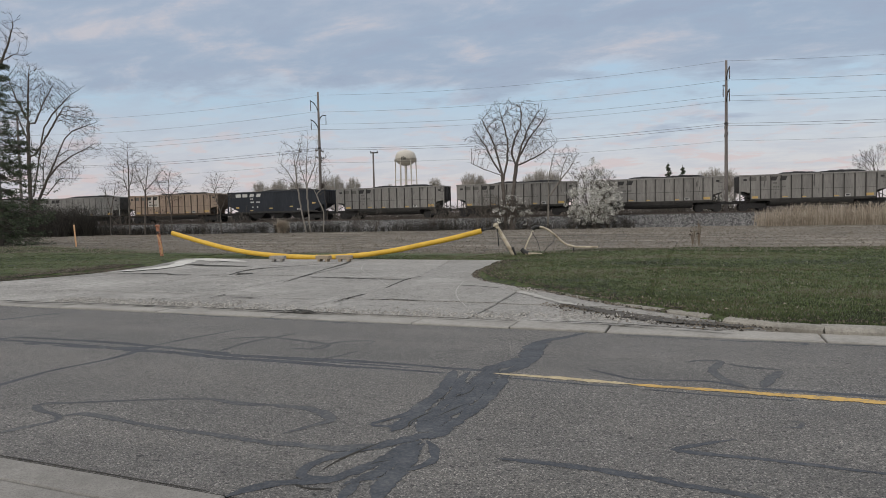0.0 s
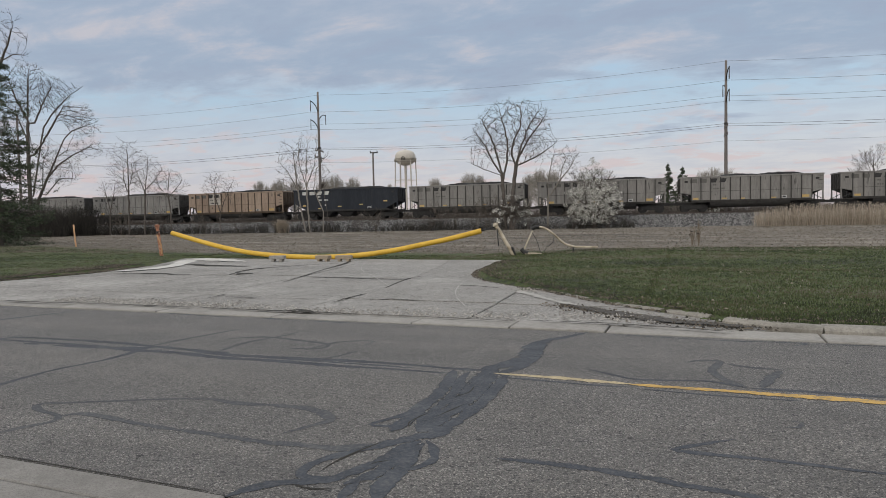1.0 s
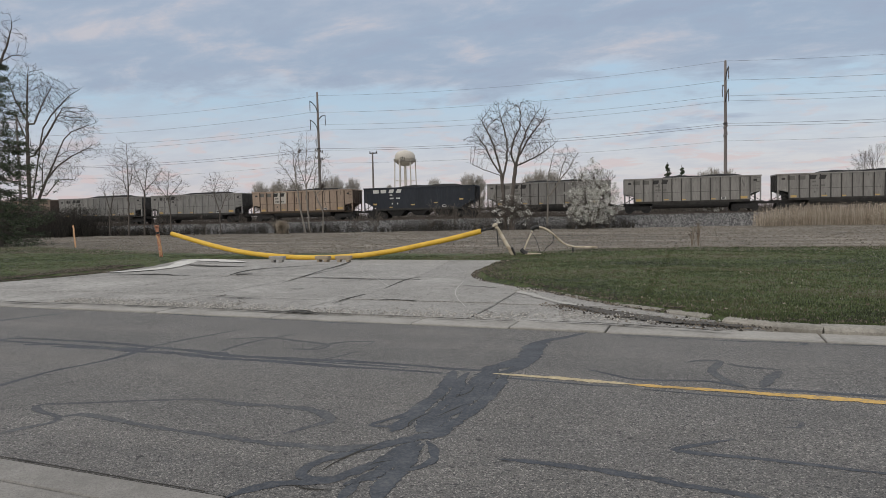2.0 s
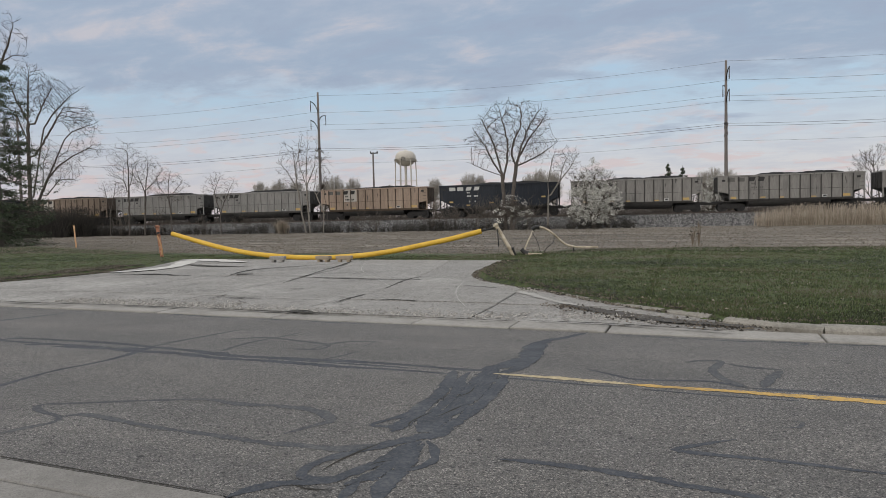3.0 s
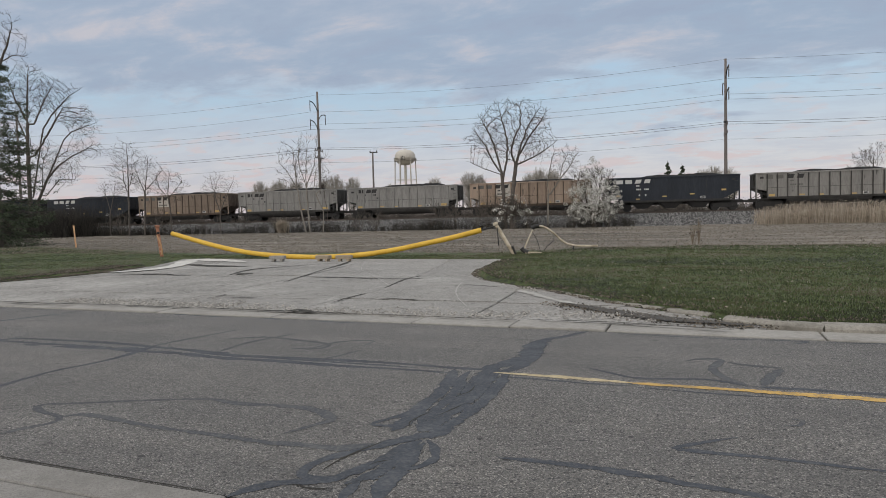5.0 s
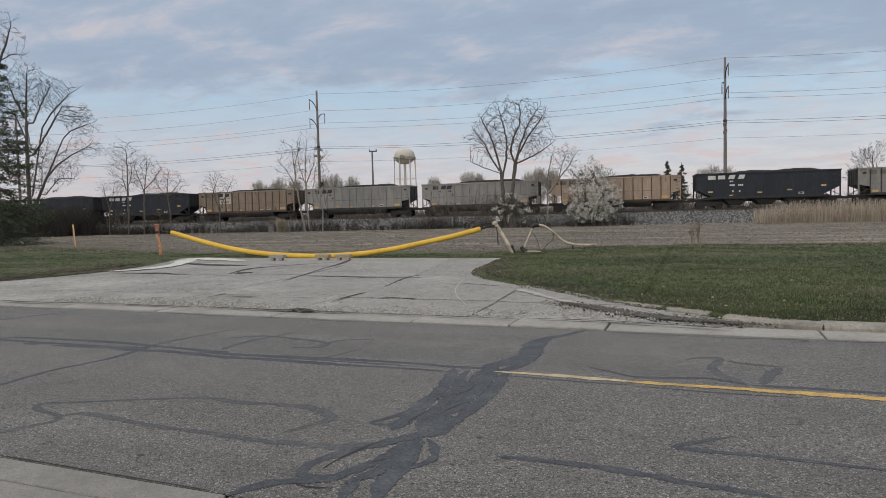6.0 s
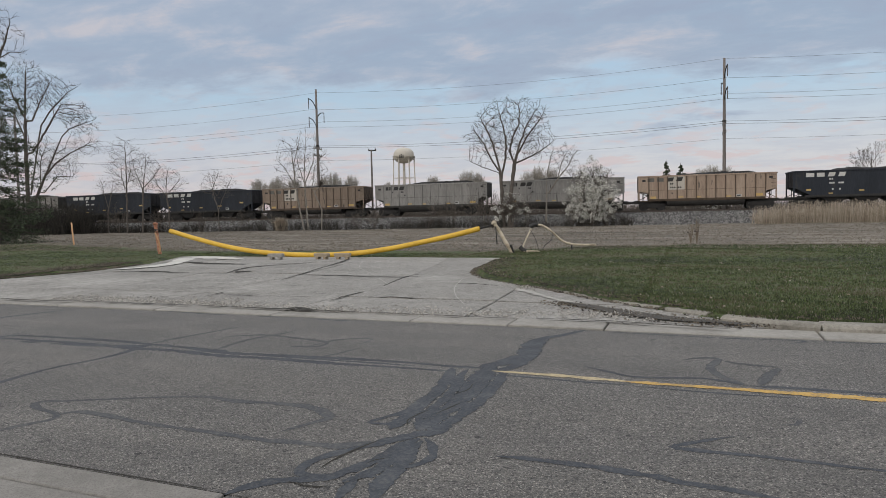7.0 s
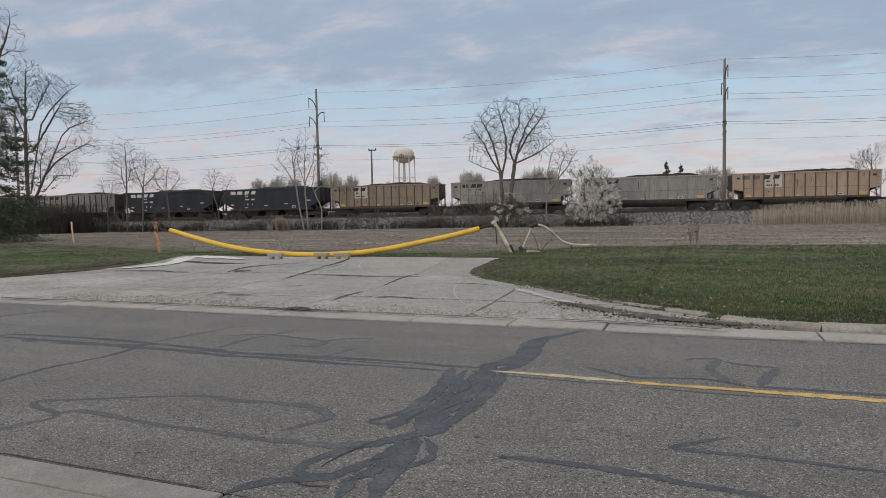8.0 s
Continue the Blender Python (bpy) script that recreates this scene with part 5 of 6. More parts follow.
# ---- barrier ----
def round_tube(pts, r, sides=14, step=0.25):
    """A smooth pipe through points in space."""
    p = [Vector(q) for q in pts]
    p = [p[0] * 2 - p[1]] + p + [p[-1] * 2 - p[-2]]
    out = []
    for i in range(1, len(p) - 2):
        n = max(2, int((p[i + 1] - p[i]).length / step))
        for k in range(n):
            t = k / n
            out.append(0.5 * (2 * p[i] + (p[i + 1] - p[i - 1]) * t + (2 * p[i - 1] - 5 * p[i] + 4 * p[i + 1] - p[i + 2]) * t * t + (3 * p[i] - p[i - 1] - 3 * p[i + 1] + p[i + 2]) * t ** 3))
    out.append(p[-2])
    g = Geo()
    g.tube(out, [r] * len(out), sides)
    return g


def build_barrier():
    b = thing("barrier_pipe", "sagging yellow plastic pipe slung across the driveway", "barrier")
    ends = [(-21.63, 22.25, 1.12), (-20.19, 22.2, 0.78), (-18.62, 22.12, 0.46), (-17.09, 22.0, 0.25), (-15.63, 21.9, 0.15), (-14.53, 21.85, 0.11), (-13.49, 21.85, 0.11), (-12.52, 21.92, 0.16), (-11.84, 22.0, 0.21), (-10.75, 22.25, 0.36), (-9.72, 22.55, 0.56), (-8.68, 22.85, 0.77), (-7.62, 23.16, 1.03)]
    part("sleeve", round_tube(ends, 0.098), PIPE_YELLOW, b, smooth=True)
    g = round_tube([(-21.58, 22.25, 1.11), (-21.95, 22.2, 1.14), (-22.3, 22.2, 1.28)], 0.022, 6, 0.1)
    part("cable", g, DARK_STEEL, b, "rusty dark cable")
    g = round_tube([(-7.66, 23.14, 1.02), (-7.35, 23.18, 1.09), (-7.1, 23.2, 1.17)], 0.03, 6, 0.1)
    part("cable", g, DARK_STEEL, b, "rusty dark cable")
    for x, y, z in ((-18.62, 22.12, 0.46), (-14.0, 21.85, 0.11), (-12.52, 21.92, 0.16)):
        g = Geo()
        g.lathe([(0.101, -0.02), (0.104, -0.015), (0.104, 0.015), (0.101, 0.02)], 14, Matrix.Translation((x, y, z)) @ pose(0, 0, 0, 0, 90, 0))
        part("seam", g, PIPE_YELLOW, b)


build_barrier()


def post(name, foot, head, r, used, label, category="post", sides=10):
    ob = thing(name, label, category)
    f, h = Vector(foot), Vector(head)
    g = Geo()
    n = 7
    g.tube([f.lerp(h, i / n) + Vector((noise.noise((i, 1, foot[0])), noise.noise((i, 2, foot[0])), 0)) * 0.012 for i in range(n + 1)], [r * (1 + 0.06 * noise.noise((i * 2, 3, foot[1]))) for i in range(n + 1)], sides)
    part("shaft", g, used, ob, smooth=True)
    return ob


p = post("barrier_post", (-22.2, 22.2, -0.1), (-22.42, 22.2, 1.42), 0.075, ORANGE, "rusty orange painted steel barrier post")
g = Geo()
g.lathe([(0.05, 0.0), (0.10, 0.01), (0.11, 0.05), (0.09, 0.09), (0.03, 0.11)], 10, Matrix.Translation((-22.42, 22.2, 1.40)))
part("cap", g, ORANGE, p)
for i in range(5):
    g = Geo()
    zz = 1.20 - 0.03 * i
    g.lathe([(0.085, -0.015), (0.10, -0.008), (0.10, 0.008), (0.085, 0.015)], 10, Matrix.Translation((-22.39, 22.2, zz)) @ pose(0, 0, 0, 12 * math.sin(i * 2), 10 * math.cos(i * 3), 0))
    part("chain_loop", g, DARK_STEEL, p)
g = round_tube([(-22.36, 22.1, 1.05), (-22.2, 22.08, 0.8), (-22.12, 22.1, 0.5), (-22.14, 22.12, 0.2)], 0.03, 6, 0.1)
part("hanging_strap", g, STAKE, p, "faded orange strap")

post("marker_stake", (-38.6, 31.2, 0.0), (-39.1, 31.5, 1.55), 0.05, STAKE, "slim leaning orange marker stake in the grass", "stake", 8)

# Fallen post and the wrecked frame beside it.
p = post("leaning_post", (-6.35, 23.3, 0.0), (-7.05, 23.2, 1.22), 0.07, CREAM, "leaning cream painted post with chipped paint")
g = Geo()
g.lathe([(0.06, -0.03), (0.11, 0.0), (0.11, 0.06), (0.05, 0.11)], 10, Matrix.Translation((-7.06, 23.2, 1.21)) @ pose(0, 0, 0, 0, -25, 0))
part("cap", g, CREAM, p)
g = round_tube([(-6.98, 23.1, 1.1), (-6.95, 23.05, 0.9), (-6.93, 23.08, 0.45)], 0.022, 6, 0.1)
part("hanging_chain", g, DARK_STEEL, p)
g = Geo()
g.tube([(-6.42, 23.1, 0.42), (-6.3, 23.2, 0.05)], [0.05, 0.03], 6)
part("splinter", g, DARK_STEEL, p)

w = thing("wrecked_gate", "bent broken gate frame lying in the grass", "gate")
part("bent_rail", round_tube([(-5.72, 23.9, 1.12), (-5.45, 24.0, 1.1), (-5.1, 24.1, 0.86), (-4.75, 24.3, 0.5), (-4.45, 24.4, 0.38), (-4.1, 24.5, 0.34), (-3.55, 24.6, 0.34)], 0.042, 8, 0.12), CREAM, w, smooth=True)
part("stay", round_tube([(-6.1, 23.6, 0.28), (-5.98, 23.7, 0.62), (-5.82, 23.85, 1.0)], 0.032, 6, 0.1), CREAM, w)
part("wire_loop", round_tube([(-5.85, 23.8, 0.95), (-5.65, 23.8, 0.6), (-5.55, 23.8, 0.25), (-5.45, 23.8, 0.1)], 0.010, 5, 0.1), DARK_STEEL, w)
part("wire_loop", round_tube([(-5.05, 24.0, 0.85), (-5.1, 24.0, 0.55), (-5.3, 23.95, 0.38), (-5.42, 23.9, 0.2)], 0.010, 5, 0.1), DARK_STEEL, w)
part("hinge", round_tube([(-6.2, 23.6, 0.32), (-6.08, 23.6, 0.2), (-5.95, 23.6, 0.16)], 0.085, 8, 0.06), DARK_STEEL, w)
part("foot_rail", round_tube([(-6.05, 23.55, 0.15), (-5.7, 23.6, 0.15), (-5.45, 23.6, 0.13)], 0.04, 8, 0.1), CREAM, w)
part("joint", round_tube([(-5.85, 23.85, 1.04), (-5.74, 23.9, 1.13), (-5.6, 23.95, 1.13)], 0.075, 8, 0.06), DARK_STEEL, w)
part("spike", round_tube([(-4.42, 24.4, 0.36), (-4.42, 24.4, 0.2), (-4.42, 24.4, 0.02)], 0.03, 6, 0.1), DARK_STEEL, w)

# Timber blocks under the pipe.
for x, y, turn, used in ((-14.85, 20.5, 8, CONCRETE), (-13.0, 20.75, -6, WEATHERED_WOOD), (-12.15, 20.8, 10, WEATHERED_WOOD)):
    b = thing("support_block", "weathered wooden block below the sagging pipe" if used is WEATHERED_WOOD else "broken concrete block below the sagging pipe", "block", "blocks below the pipe", pose(x, y, 0.03, 0, 0, turn))
    g = Geo()
    g.bbox(-0.3, 0.3, -0.1, 0.1, 0.09, 0.22, 0.015)
    part("plank", g, used, b)
    for sx in (-0.22, 0.12):
        g = Geo()
        g.bbox(sx, sx + 0.11, -0.09, 0.09, 0.0, 0.088, 0.006)
        part("foot", g, used, b)

# ---- poles and wires ----
LINE_D = 10.0
POLE_S = [-103.3, -49.6, 4.07, 57.8]


def wire_drop(s):
    """The line hangs lower towards its far end."""
    return 0.40 * (4.07 - s) / 53.7


def utility_pole(s):
    m = pose(*trk(s, LINE_D, 0.2), 0, 0, TURN)
    ob = thing("utility_pole", "tall weathered wooden utility pole with curved steel arms", "utility pole", "utility poles along the track", m)
    g = Geo()
    hs = [0, 5, 10, 15, 19.4]
    g.tube([(0.0, 0, z) for z in hs], [0.225, 0.21, 0.19, 0.165, 0.14], 10)
    part("shaft", g, POLE_WOOD, ob, smooth=True)
    drop = wire_drop(s)
    for y, z in ((-1, 17.8 - drop), (-1, 15.2 - drop), (1, 16.5 - drop)):
        g = round_tube([(0, 0.1 * y, z - 0.75), (0, 0.7 * y, z - 0.15), (0, 1.5 * y, z + 0.22), (0, 2.45 * y, z + 0.35)], 0.06, 8, 0.2)
        arm = part("arm", g, DARK_STEEL, ob, smooth=True)
        g = Geo()
        g.lathe([(0.03, -1.35), (0.07, -1.3), (0.04, -1.2), (0.07, -1.05), (0.04, -0.95), (0.07, -0.8), (0.04, -0.7), (0.07, -0.5), (0.04, -0.4), (0.05, 0.0)], 8, Matrix.Translation((0, 2.4 * y, z + 0.3)))
        part("insulator", g, INSULATOR, arm)
    for z in (11.4 - drop, 10.4 - drop):
        g = Geo()
        g.bbox(-0.06, 0.06, -1.25, 1.25, z, z + 0.13, 0.01)
        arm = part("crossarm", g, POLE_WOOD, ob)
        for y in (-1.15, -0.6, 0.6, 1.15):
            g = Geo()
            g.lathe([(0.03, 0.13), (0.07, 0.2), (0.04, 0.26), (0.07, 0.32), (0.02, 0.36)], 8, Matrix.Translation((0, y, z)))
            part("pin_insulator", g, INSULATOR, arm)
    g = Geo()
    g.lathe([(0.2, 11.75 - drop), (0.25, 11.8 - drop), (0.25, 11.95 - drop), (0.2, 12.0 - drop)], 10)
    part("band", g, DARK_STEEL, ob)
    return ob


for s in POLE_S:
    utility_pole(s)
WIRES = [(0.0, 19.45, 0.9, 0.014), (-2.4, 16.7, 0.8, 0.016), (-2.4, 14.3, 0.8, 0.016), (2.4, 15.7, 0.8, 0.016), (-1.15, 11.85, 0.7, 0.022), (1.15, 11.85, 0.75, 0.022), (0.0, 9.9, 0.6, 0.014)]
for off, z, sag, r in WIRES:
    g = Geo()
    pts = []
    for a, b in zip(POLE_S, POLE_S[1:]):
        for i in range(24):
            t = i / 24
            pts.append(trk(a + (b - a) * t, LINE_D + off, z + 0.1 - wire_drop(a + (b - a) * t) - 4 * sag * t * (1 - t)))
    pts.append(trk(POLE_S[-1], LINE_D + off, z + 0.1 - wire_drop(POLE_S[-1])))
    g.tube(pts, [r] * len(pts), 4)
    tagged(part("overhead_wire", g, WIRE), "thin grey overhead power wire between poles", "wire", "overhead wires")

sp = thing("lamp_pole", "slim wooden pole with a short crossarm", "utility pole", "", pose(*trk(-43.8, 16, 0.2), 0, 0, TURN))
g = Geo()
g.tube([(0, 0, 0), (0, 0, 6), (0, 0, 11.2)], [0.17, 0.15, 0.12], 8)
part("shaft", g, POLE_WOOD, sp)
g = Geo()
g.bbox(-0.45, 0.75, -0.07, 0.07, 11.0, 11.16, 0.01)
part("crossarm", g, DARK_STEEL, sp)
for x in (-0.4, 0.65):
    g = Geo()
    g.lathe([(0.05, 11.16), (0.1, 11.24), (0.04, 11.38)], 8, Matrix.Translation((x, 0, 0)))
    part("insulator", g, INSULATOR, sp)


# ---- water tower ----
def water_tower():
    ob = thing("water_tower", "cream steel water tower on splayed legs", "water tower", "", pose(-120.2, 260.9, 0.3, 0, 0, 12))
    g = Geo()
    g.lathe([(0.3, 23.9), (1.6, 24.0), (3.2, 24.7), (4.2, 25.7), (4.5, 26.6), (4.5, 27.6), (4.35, 28.5), (3.75, 29.5), (2.6, 30.25), (1.1, 30.6), (0.3, 30.7), (0.3, 31.0), (0.1, 31.05)], 32)
    part("tank", g, TOWER, ob, smooth=True)
    g = Geo()
    g.lathe([(4.3, 25.7), (5.0, 25.7), (5.0, 25.82), (4.3, 25.82)], 32)
    walk_ring = part("catwalk", g, TOWER, ob)
    for z in (26.3, 26.8):
        g = Geo()
        g.lathe([(4.95, z - 0.04), (5.03, z - 0.04), (5.03, z + 0.04), (4.95, z + 0.04)], 32)
        part("handrail", g, TOWER, walk_ring)
    for k in range(6):
        a = 2 * math.pi * k / 6 + 0.2
        g = Geo()
        g.tube([(4.45 * math.cos(a), 4.45 * math.sin(a), 26.5), (5.1 * math.cos(a), 5.1 * math.sin(a), 0)], [0.24, 0.26], 8)
        part("leg", g, TOWER, ob)
    g = Geo()
    g.tube([(0, 0, 24), (0, 0, 0)], [0.55, 0.6], 12)
    part("riser", g, TOWER, ob)
    for z, r in ((17.5, 4.68), (9.5, 4.87)):
        g = Geo()
        for k in range(6):
            a, b = 2 * math.pi * k / 6 + 0.2, 2 * math.pi * (k + 1) / 6 + 0.2
            g.tube([(r * math.cos(a), r * math.sin(a), z), (r * math.cos(b), r * math.sin(b), z)], [0.09, 0.09], 5)
        part("brace_ring", g, TOWER, ob)
    # A dark emblem block on the tank's side.
    g = Geo()
    for x0, x1, z0, z1 in ((-1.0, -0.45, 25.9, 27.3), (-0.3, 0.25, 25.9, 27.6), (0.4, 1.0, 25.9, 27.2)):
        g.box(x0, x1, -4.56, -4.3, z0, z1)
    part("emblem_bar", g, GHOST_PAINT, ob)


water_tower()


# ---- trees ----
def branch(wood, twigs, p, d, length, r, level, rr, spec):
    last = spec["levels"] - 1
    n = 5 if level == 0 else (4 if level < last else 2)
    pts, rad = [p.copy()], [r]
    for i in range(n):
        d = (d + Vector((rr.gauss(0, 1), rr.gauss(0, 1), rr.gauss(0, 1))) * spec["wander"] + Vector((0, 0, spec["rise"]))).normalized()
        p = p + d * (length / n)
        pts.append(p.copy())
        rad.append(max(spec["thin"], r * (1 - 0.75 * (i + 1) / n)))
    (wood if level < 2 else twigs).tube(pts, rad, 7 if level == 0 else (5 if level == 1 else 3), caps=False)
    if level == last:
        return
    for _ in range(spec["kids"][level]):
        t = rr.uniform(spec["start"] if level == 0 else 0.25, 1.0)
        i = min(int(t * n), n - 1)
        q = pts[i].lerp(pts[i + 1], t * n - i)
        ax = d.orthogonal().normalized()
        ax.rotate(Matrix.Rotation(rr.uniform(0, 6.283), 3, (pts[i + 1] - pts[i]).normalized()))
        ang = radians(rr.uniform(*spec["angle"]))
        dd = ((pts[i + 1] - pts[i]).normalized() * math.cos(ang) + ax * math.sin(ang)).normalized()
        lk = length * rr.uniform(*(spec["ratio"] if level == 0 else (0.40, 0.62))) * (1.2 - 0.55 * t)
        branch(wood, twigs, q, dd, lk, max(spec["thin"], rad[i] * rr.uniform(0.45, 0.65)), level + 1, rr, spec)


SPEC = dict(levels=5, wander=0.10, rise=0.07, thin=0.009, kids=(8, 6, 4, 3), start=0.3, angle=(22, 50), ratio=(0.38, 0.60))


def bare_tree(s, d, tall, seed, label, stems=((0, 0, 1),), r=0.16, name="bare_tree", bark=None, twig=None, group="", at=None, **change):
    spec = dict(SPEC, **change)
    rr = random.Random(seed)
    foot = at if at is not None else trk(s, d)
    foot = Vector((foot[0], foot[1], ground_z(foot[0], foot[1]) - 0.05))
    ob = thing(name, label, "tree", group, Matrix.Translation(foot))
    wood, twigs = Geo(), Geo()
    for st in stems:
        dv = Vector(st[:3]).normalized()
        k = st[3] if len(st) > 3 else 1.0
        branch(wood, twigs, Vector((0.12 * dv.x, 0.12 * dv.y, 0)), dv, tall * 0.80 * k, r * k, 0, rr, spec)
    part("trunk", wood, bark or BARK, ob, smooth=True)
    part("crown", twigs, twig or TWIG, ob)
    return ob


def resample(points, step):
    out = [points[0]]
    for a, b in zip(points, points[1:]):
        n = max(1, int((b - a).length / step + 0.5))
        out += [a.lerp(b, (k + 1) / n) for k in range(n)]
    return out


def grown_tree(s, d, label, limbs, crowns, seed, r=0.16, count=600, bark=None, twig=None, leaf=0.012, deep=0.75, reach=0.42, twig_len=0.6):
    """A leafless tree: trunk and main limbs (along, height) first, then boughs that grow to fill rounded crowns (along, height, half width, half height)."""
    rr = random.Random(seed)
    foot = trk(s, d)
    foot.z = ground_z(foot.x, foot.y) - 0.05
    ob = thing("bare_tree", label, "tree", "", pose(foot.x, foot.y, foot.z, 0, 0, TURN))
    spots, parent = [], []
    for k, limb in enumerate(limbs):
        sway = 0.0 if k == 0 else rr.uniform(-0.45, 0.45)
        pts = [Vector((u, 0, max(0.0, v - foot.z))) for u, v in limb]
        if k == 0 or limb[0][1] < 1.5:
            pts[0].z = 0.0
        run = resample(pts, 0.35)
        last = -1
        if spots and limb[0][1] >= 1.5:
            last = min(range(len(spots)), key=lambda q: (spots[q] - run[0]).length)
            run = run[1:]
        side = spots[last].y if last >= 0 else 0.0
        for n, p in enumerate(run):
            w = 0.06 * min(1.0, n / 4)
            q = p + Vector((w * noise.noise((n * 0.5, k, seed)) * 2, side + sway * 0.3 * n, w * noise.noise((n * 0.5, k + 9, seed))))
            spots.append(q)
            parent.append(last)
            last = len(spots) - 1
    crowns = [(u, v, a * 1.12, b * 1.10) for u, v, a, b in crowns]
    count = int(count * 1.9)
    vol = [a * a * b for _, _, a, b in crowns]
    want = []
    for (u, v, a, b), share in zip(crowns, vol):
        for _ in range(int(count * share / sum(vol))):
            while True:
                q = Vector((rr.uniform(-1, 1), rr.uniform(-1, 1), rr.uniform(-1, 1)))
                if q.length < 1:
                    break
            want.append((u + q.x * a, q.y * a * deep, v - foot.z + q.z * b))
    want = np.array(want)
    pos = np.array([tuple(q) for q in spots])
    gap = np.linalg.norm(want[:, None] - pos[None], axis=2)
    near, dist = gap.argmin(axis=1), gap.min(axis=1)
    live = dist > reach
    step = 0.26
    for _ in range(70):
        if not live.any():
            break
        pull = {}
        for a in np.nonzero(live)[0]:
            v = want[a] - pos[near[a]]
            pull.setdefault(int(near[a]), []).append(v / np.linalg.norm(v))
        fresh = []
        for n, vs in pull.items():
            v = np.mean(vs, axis=0) + np.array([rr.gauss(0, 0.12), rr.gauss(0, 0.12), 0.34 + rr.gauss(0, 0.12)])
            if parent[n] >= 0:
                back = pos[n] - pos[parent[n]]
                v = v + 0.40 * back / (np.linalg.norm(back) + 1e-6)
            fresh.append(pos[n] + step * v / (np.linalg.norm(v) + 1e-6))
            parent.append(n)
        base = len(pos)
        pos = np.vstack([pos, np.array(fresh)])
        gap = np.linalg.norm(want[:, None] - pos[None, base:], axis=2)
        g_near, g_dist = gap.argmin(axis=1) + base, gap.min(axis=1)
        closer = g_dist < dist
        near, dist = np.where(closer, g_near, near), np.minimum(dist, g_dist)
        live &= dist > reach
    n_all = len(pos)
    tips = np.zeros(n_all)
    kids = [[] for _ in range(n_all)]
    for n in range(n_all):
        if parent[n] >= 0:
            kids[parent[n]].append(n)
    for n in range(n_all - 1, -1, -1):
        if not kids[n]:
            tips[n] = 1
        if parent[n] >= 0:
            tips[parent[n]] += tips[n]
    power = math.log(r / leaf) / math.log(max(tips.max(), 2.0))
    rad = leaf * tips ** power
    wood, fine = Geo(), Geo()
    heads = [n for n in range(n_all) if parent[n] < 0]
    while heads:
        n = heads.pop()
        chain = [parent[n], n] if parent[n] >= 0 else [n]
        while kids[n]:
            order = sorted(kids[n], key=lambda q: -tips[q])
            heads += order[1:]
            n = order[0]
            chain.append(n)
        pts = [Vector(pos[q]) for q in chain]
        rs = [min(rad[q], rad[chain[1]] if len(chain) > 1 else rad[q]) for q in chain]
        if len(pts) > 1:
            if parent[chain[0]] < 0 and chain[0] == 0:
                rs[0] *= 1.35
            thick = rs[0] > 0.035
            (wood if thick else fine).tube(pts, rs, 7 if rs[0] > 0.08 else (5 if thick else 3), caps=False)
    for n in range(n_all):
        if rad[n] < leaf * 2.6 and (not kids[n] or rr.random() < 0.6):
            away = Vector(pos[n]) - Vector(pos[parent[n]])
            for _ in range(3 if not kids[n] else 1):
                v = (away.normalized() + Vector((rr.gauss(0, 0.42), rr.gauss(0, 0.42), rr.gauss(0.45, 0.3)))).normalized() * twig_len * rr.uniform(0.4, 1.2)
                p = Vector(pos[n])
                fine.tube([p, p + v * 0.5 + Vector((rr.gauss(0, 0.03), rr.gauss(0, 0.03), 0.02)), p + v], [leaf * 0.85, leaf * 0.7, leaf * 0.4], 3, caps=False)
    part("trunk", wood, bark or BARK, ob, smooth=True)
    part("crown", fine, twig or TWIG, ob)
    return ob


# The large spreading tree before the embankment and its neighbours.
grown_tree(-19.7, -8, "large leafless spreading tree beside the railway", [[(-0.2, 0.5), (-0.4, 2.8), (-0.5, 4.8), (-0.6, 6.0), (-1.1, 8.1), (-1.7, 9.9), (-2.6, 11.5)], [(-0.5, 4.8), (-0.3, 5.9), (0.1, 7.3), (0.2, 9.4), (-0.4, 12.0)], [(0.3, 0.5), (0.5, 3.6), (0.9, 6.7), (1.5, 8.8), (2.3, 10.8), (3.4, 12.4)], [(0.9, 6.7), (0.4, 8.0), (0.9, 9.6), (1.5, 10.7), (1.6, 12.8)], [(1.0, 6.7), (2.7, 7.4), (4.2, 8.3), (5.1, 9.0)], [(-0.6, 5.8), (-1.5, 7.2), (-2.4, 9.0), (-3.4, 10.4)], [(-0.5, 5.7), (-2.1, 6.3), (-3.6, 7.0)], [(1.2, 7.6), (2.3, 9.3), (3.5, 10.6), (4.3, 11.7)]], [(0.6, 10.0, 3.8, 3.2), (-2.2, 8.8, 2.0, 2.3), (2.9, 8.9, 1.9, 2.1)], 3, r=0.20, count=850, leaf=0.015)
grown_tree(-15.7, -7, "small leafless tree with pale thin stems", [[(0.0, 0.4), (0.1, 3.5), (0.1, 5.0), (0.4, 6.6), (0.8, 7.9)], [(0.2, 3.4), (1.3, 5.0), (1.7, 6.5), (2.3, 7.7)], [(1.3, 5.0), (2.2, 6.1), (3.0, 7.6)]], [(1.8, 6.7, 1.5, 1.7)], 8, r=0.09, count=190, bark=PALE_BARK, leaf=0.010, reach=0.32, twig_len=0.45)
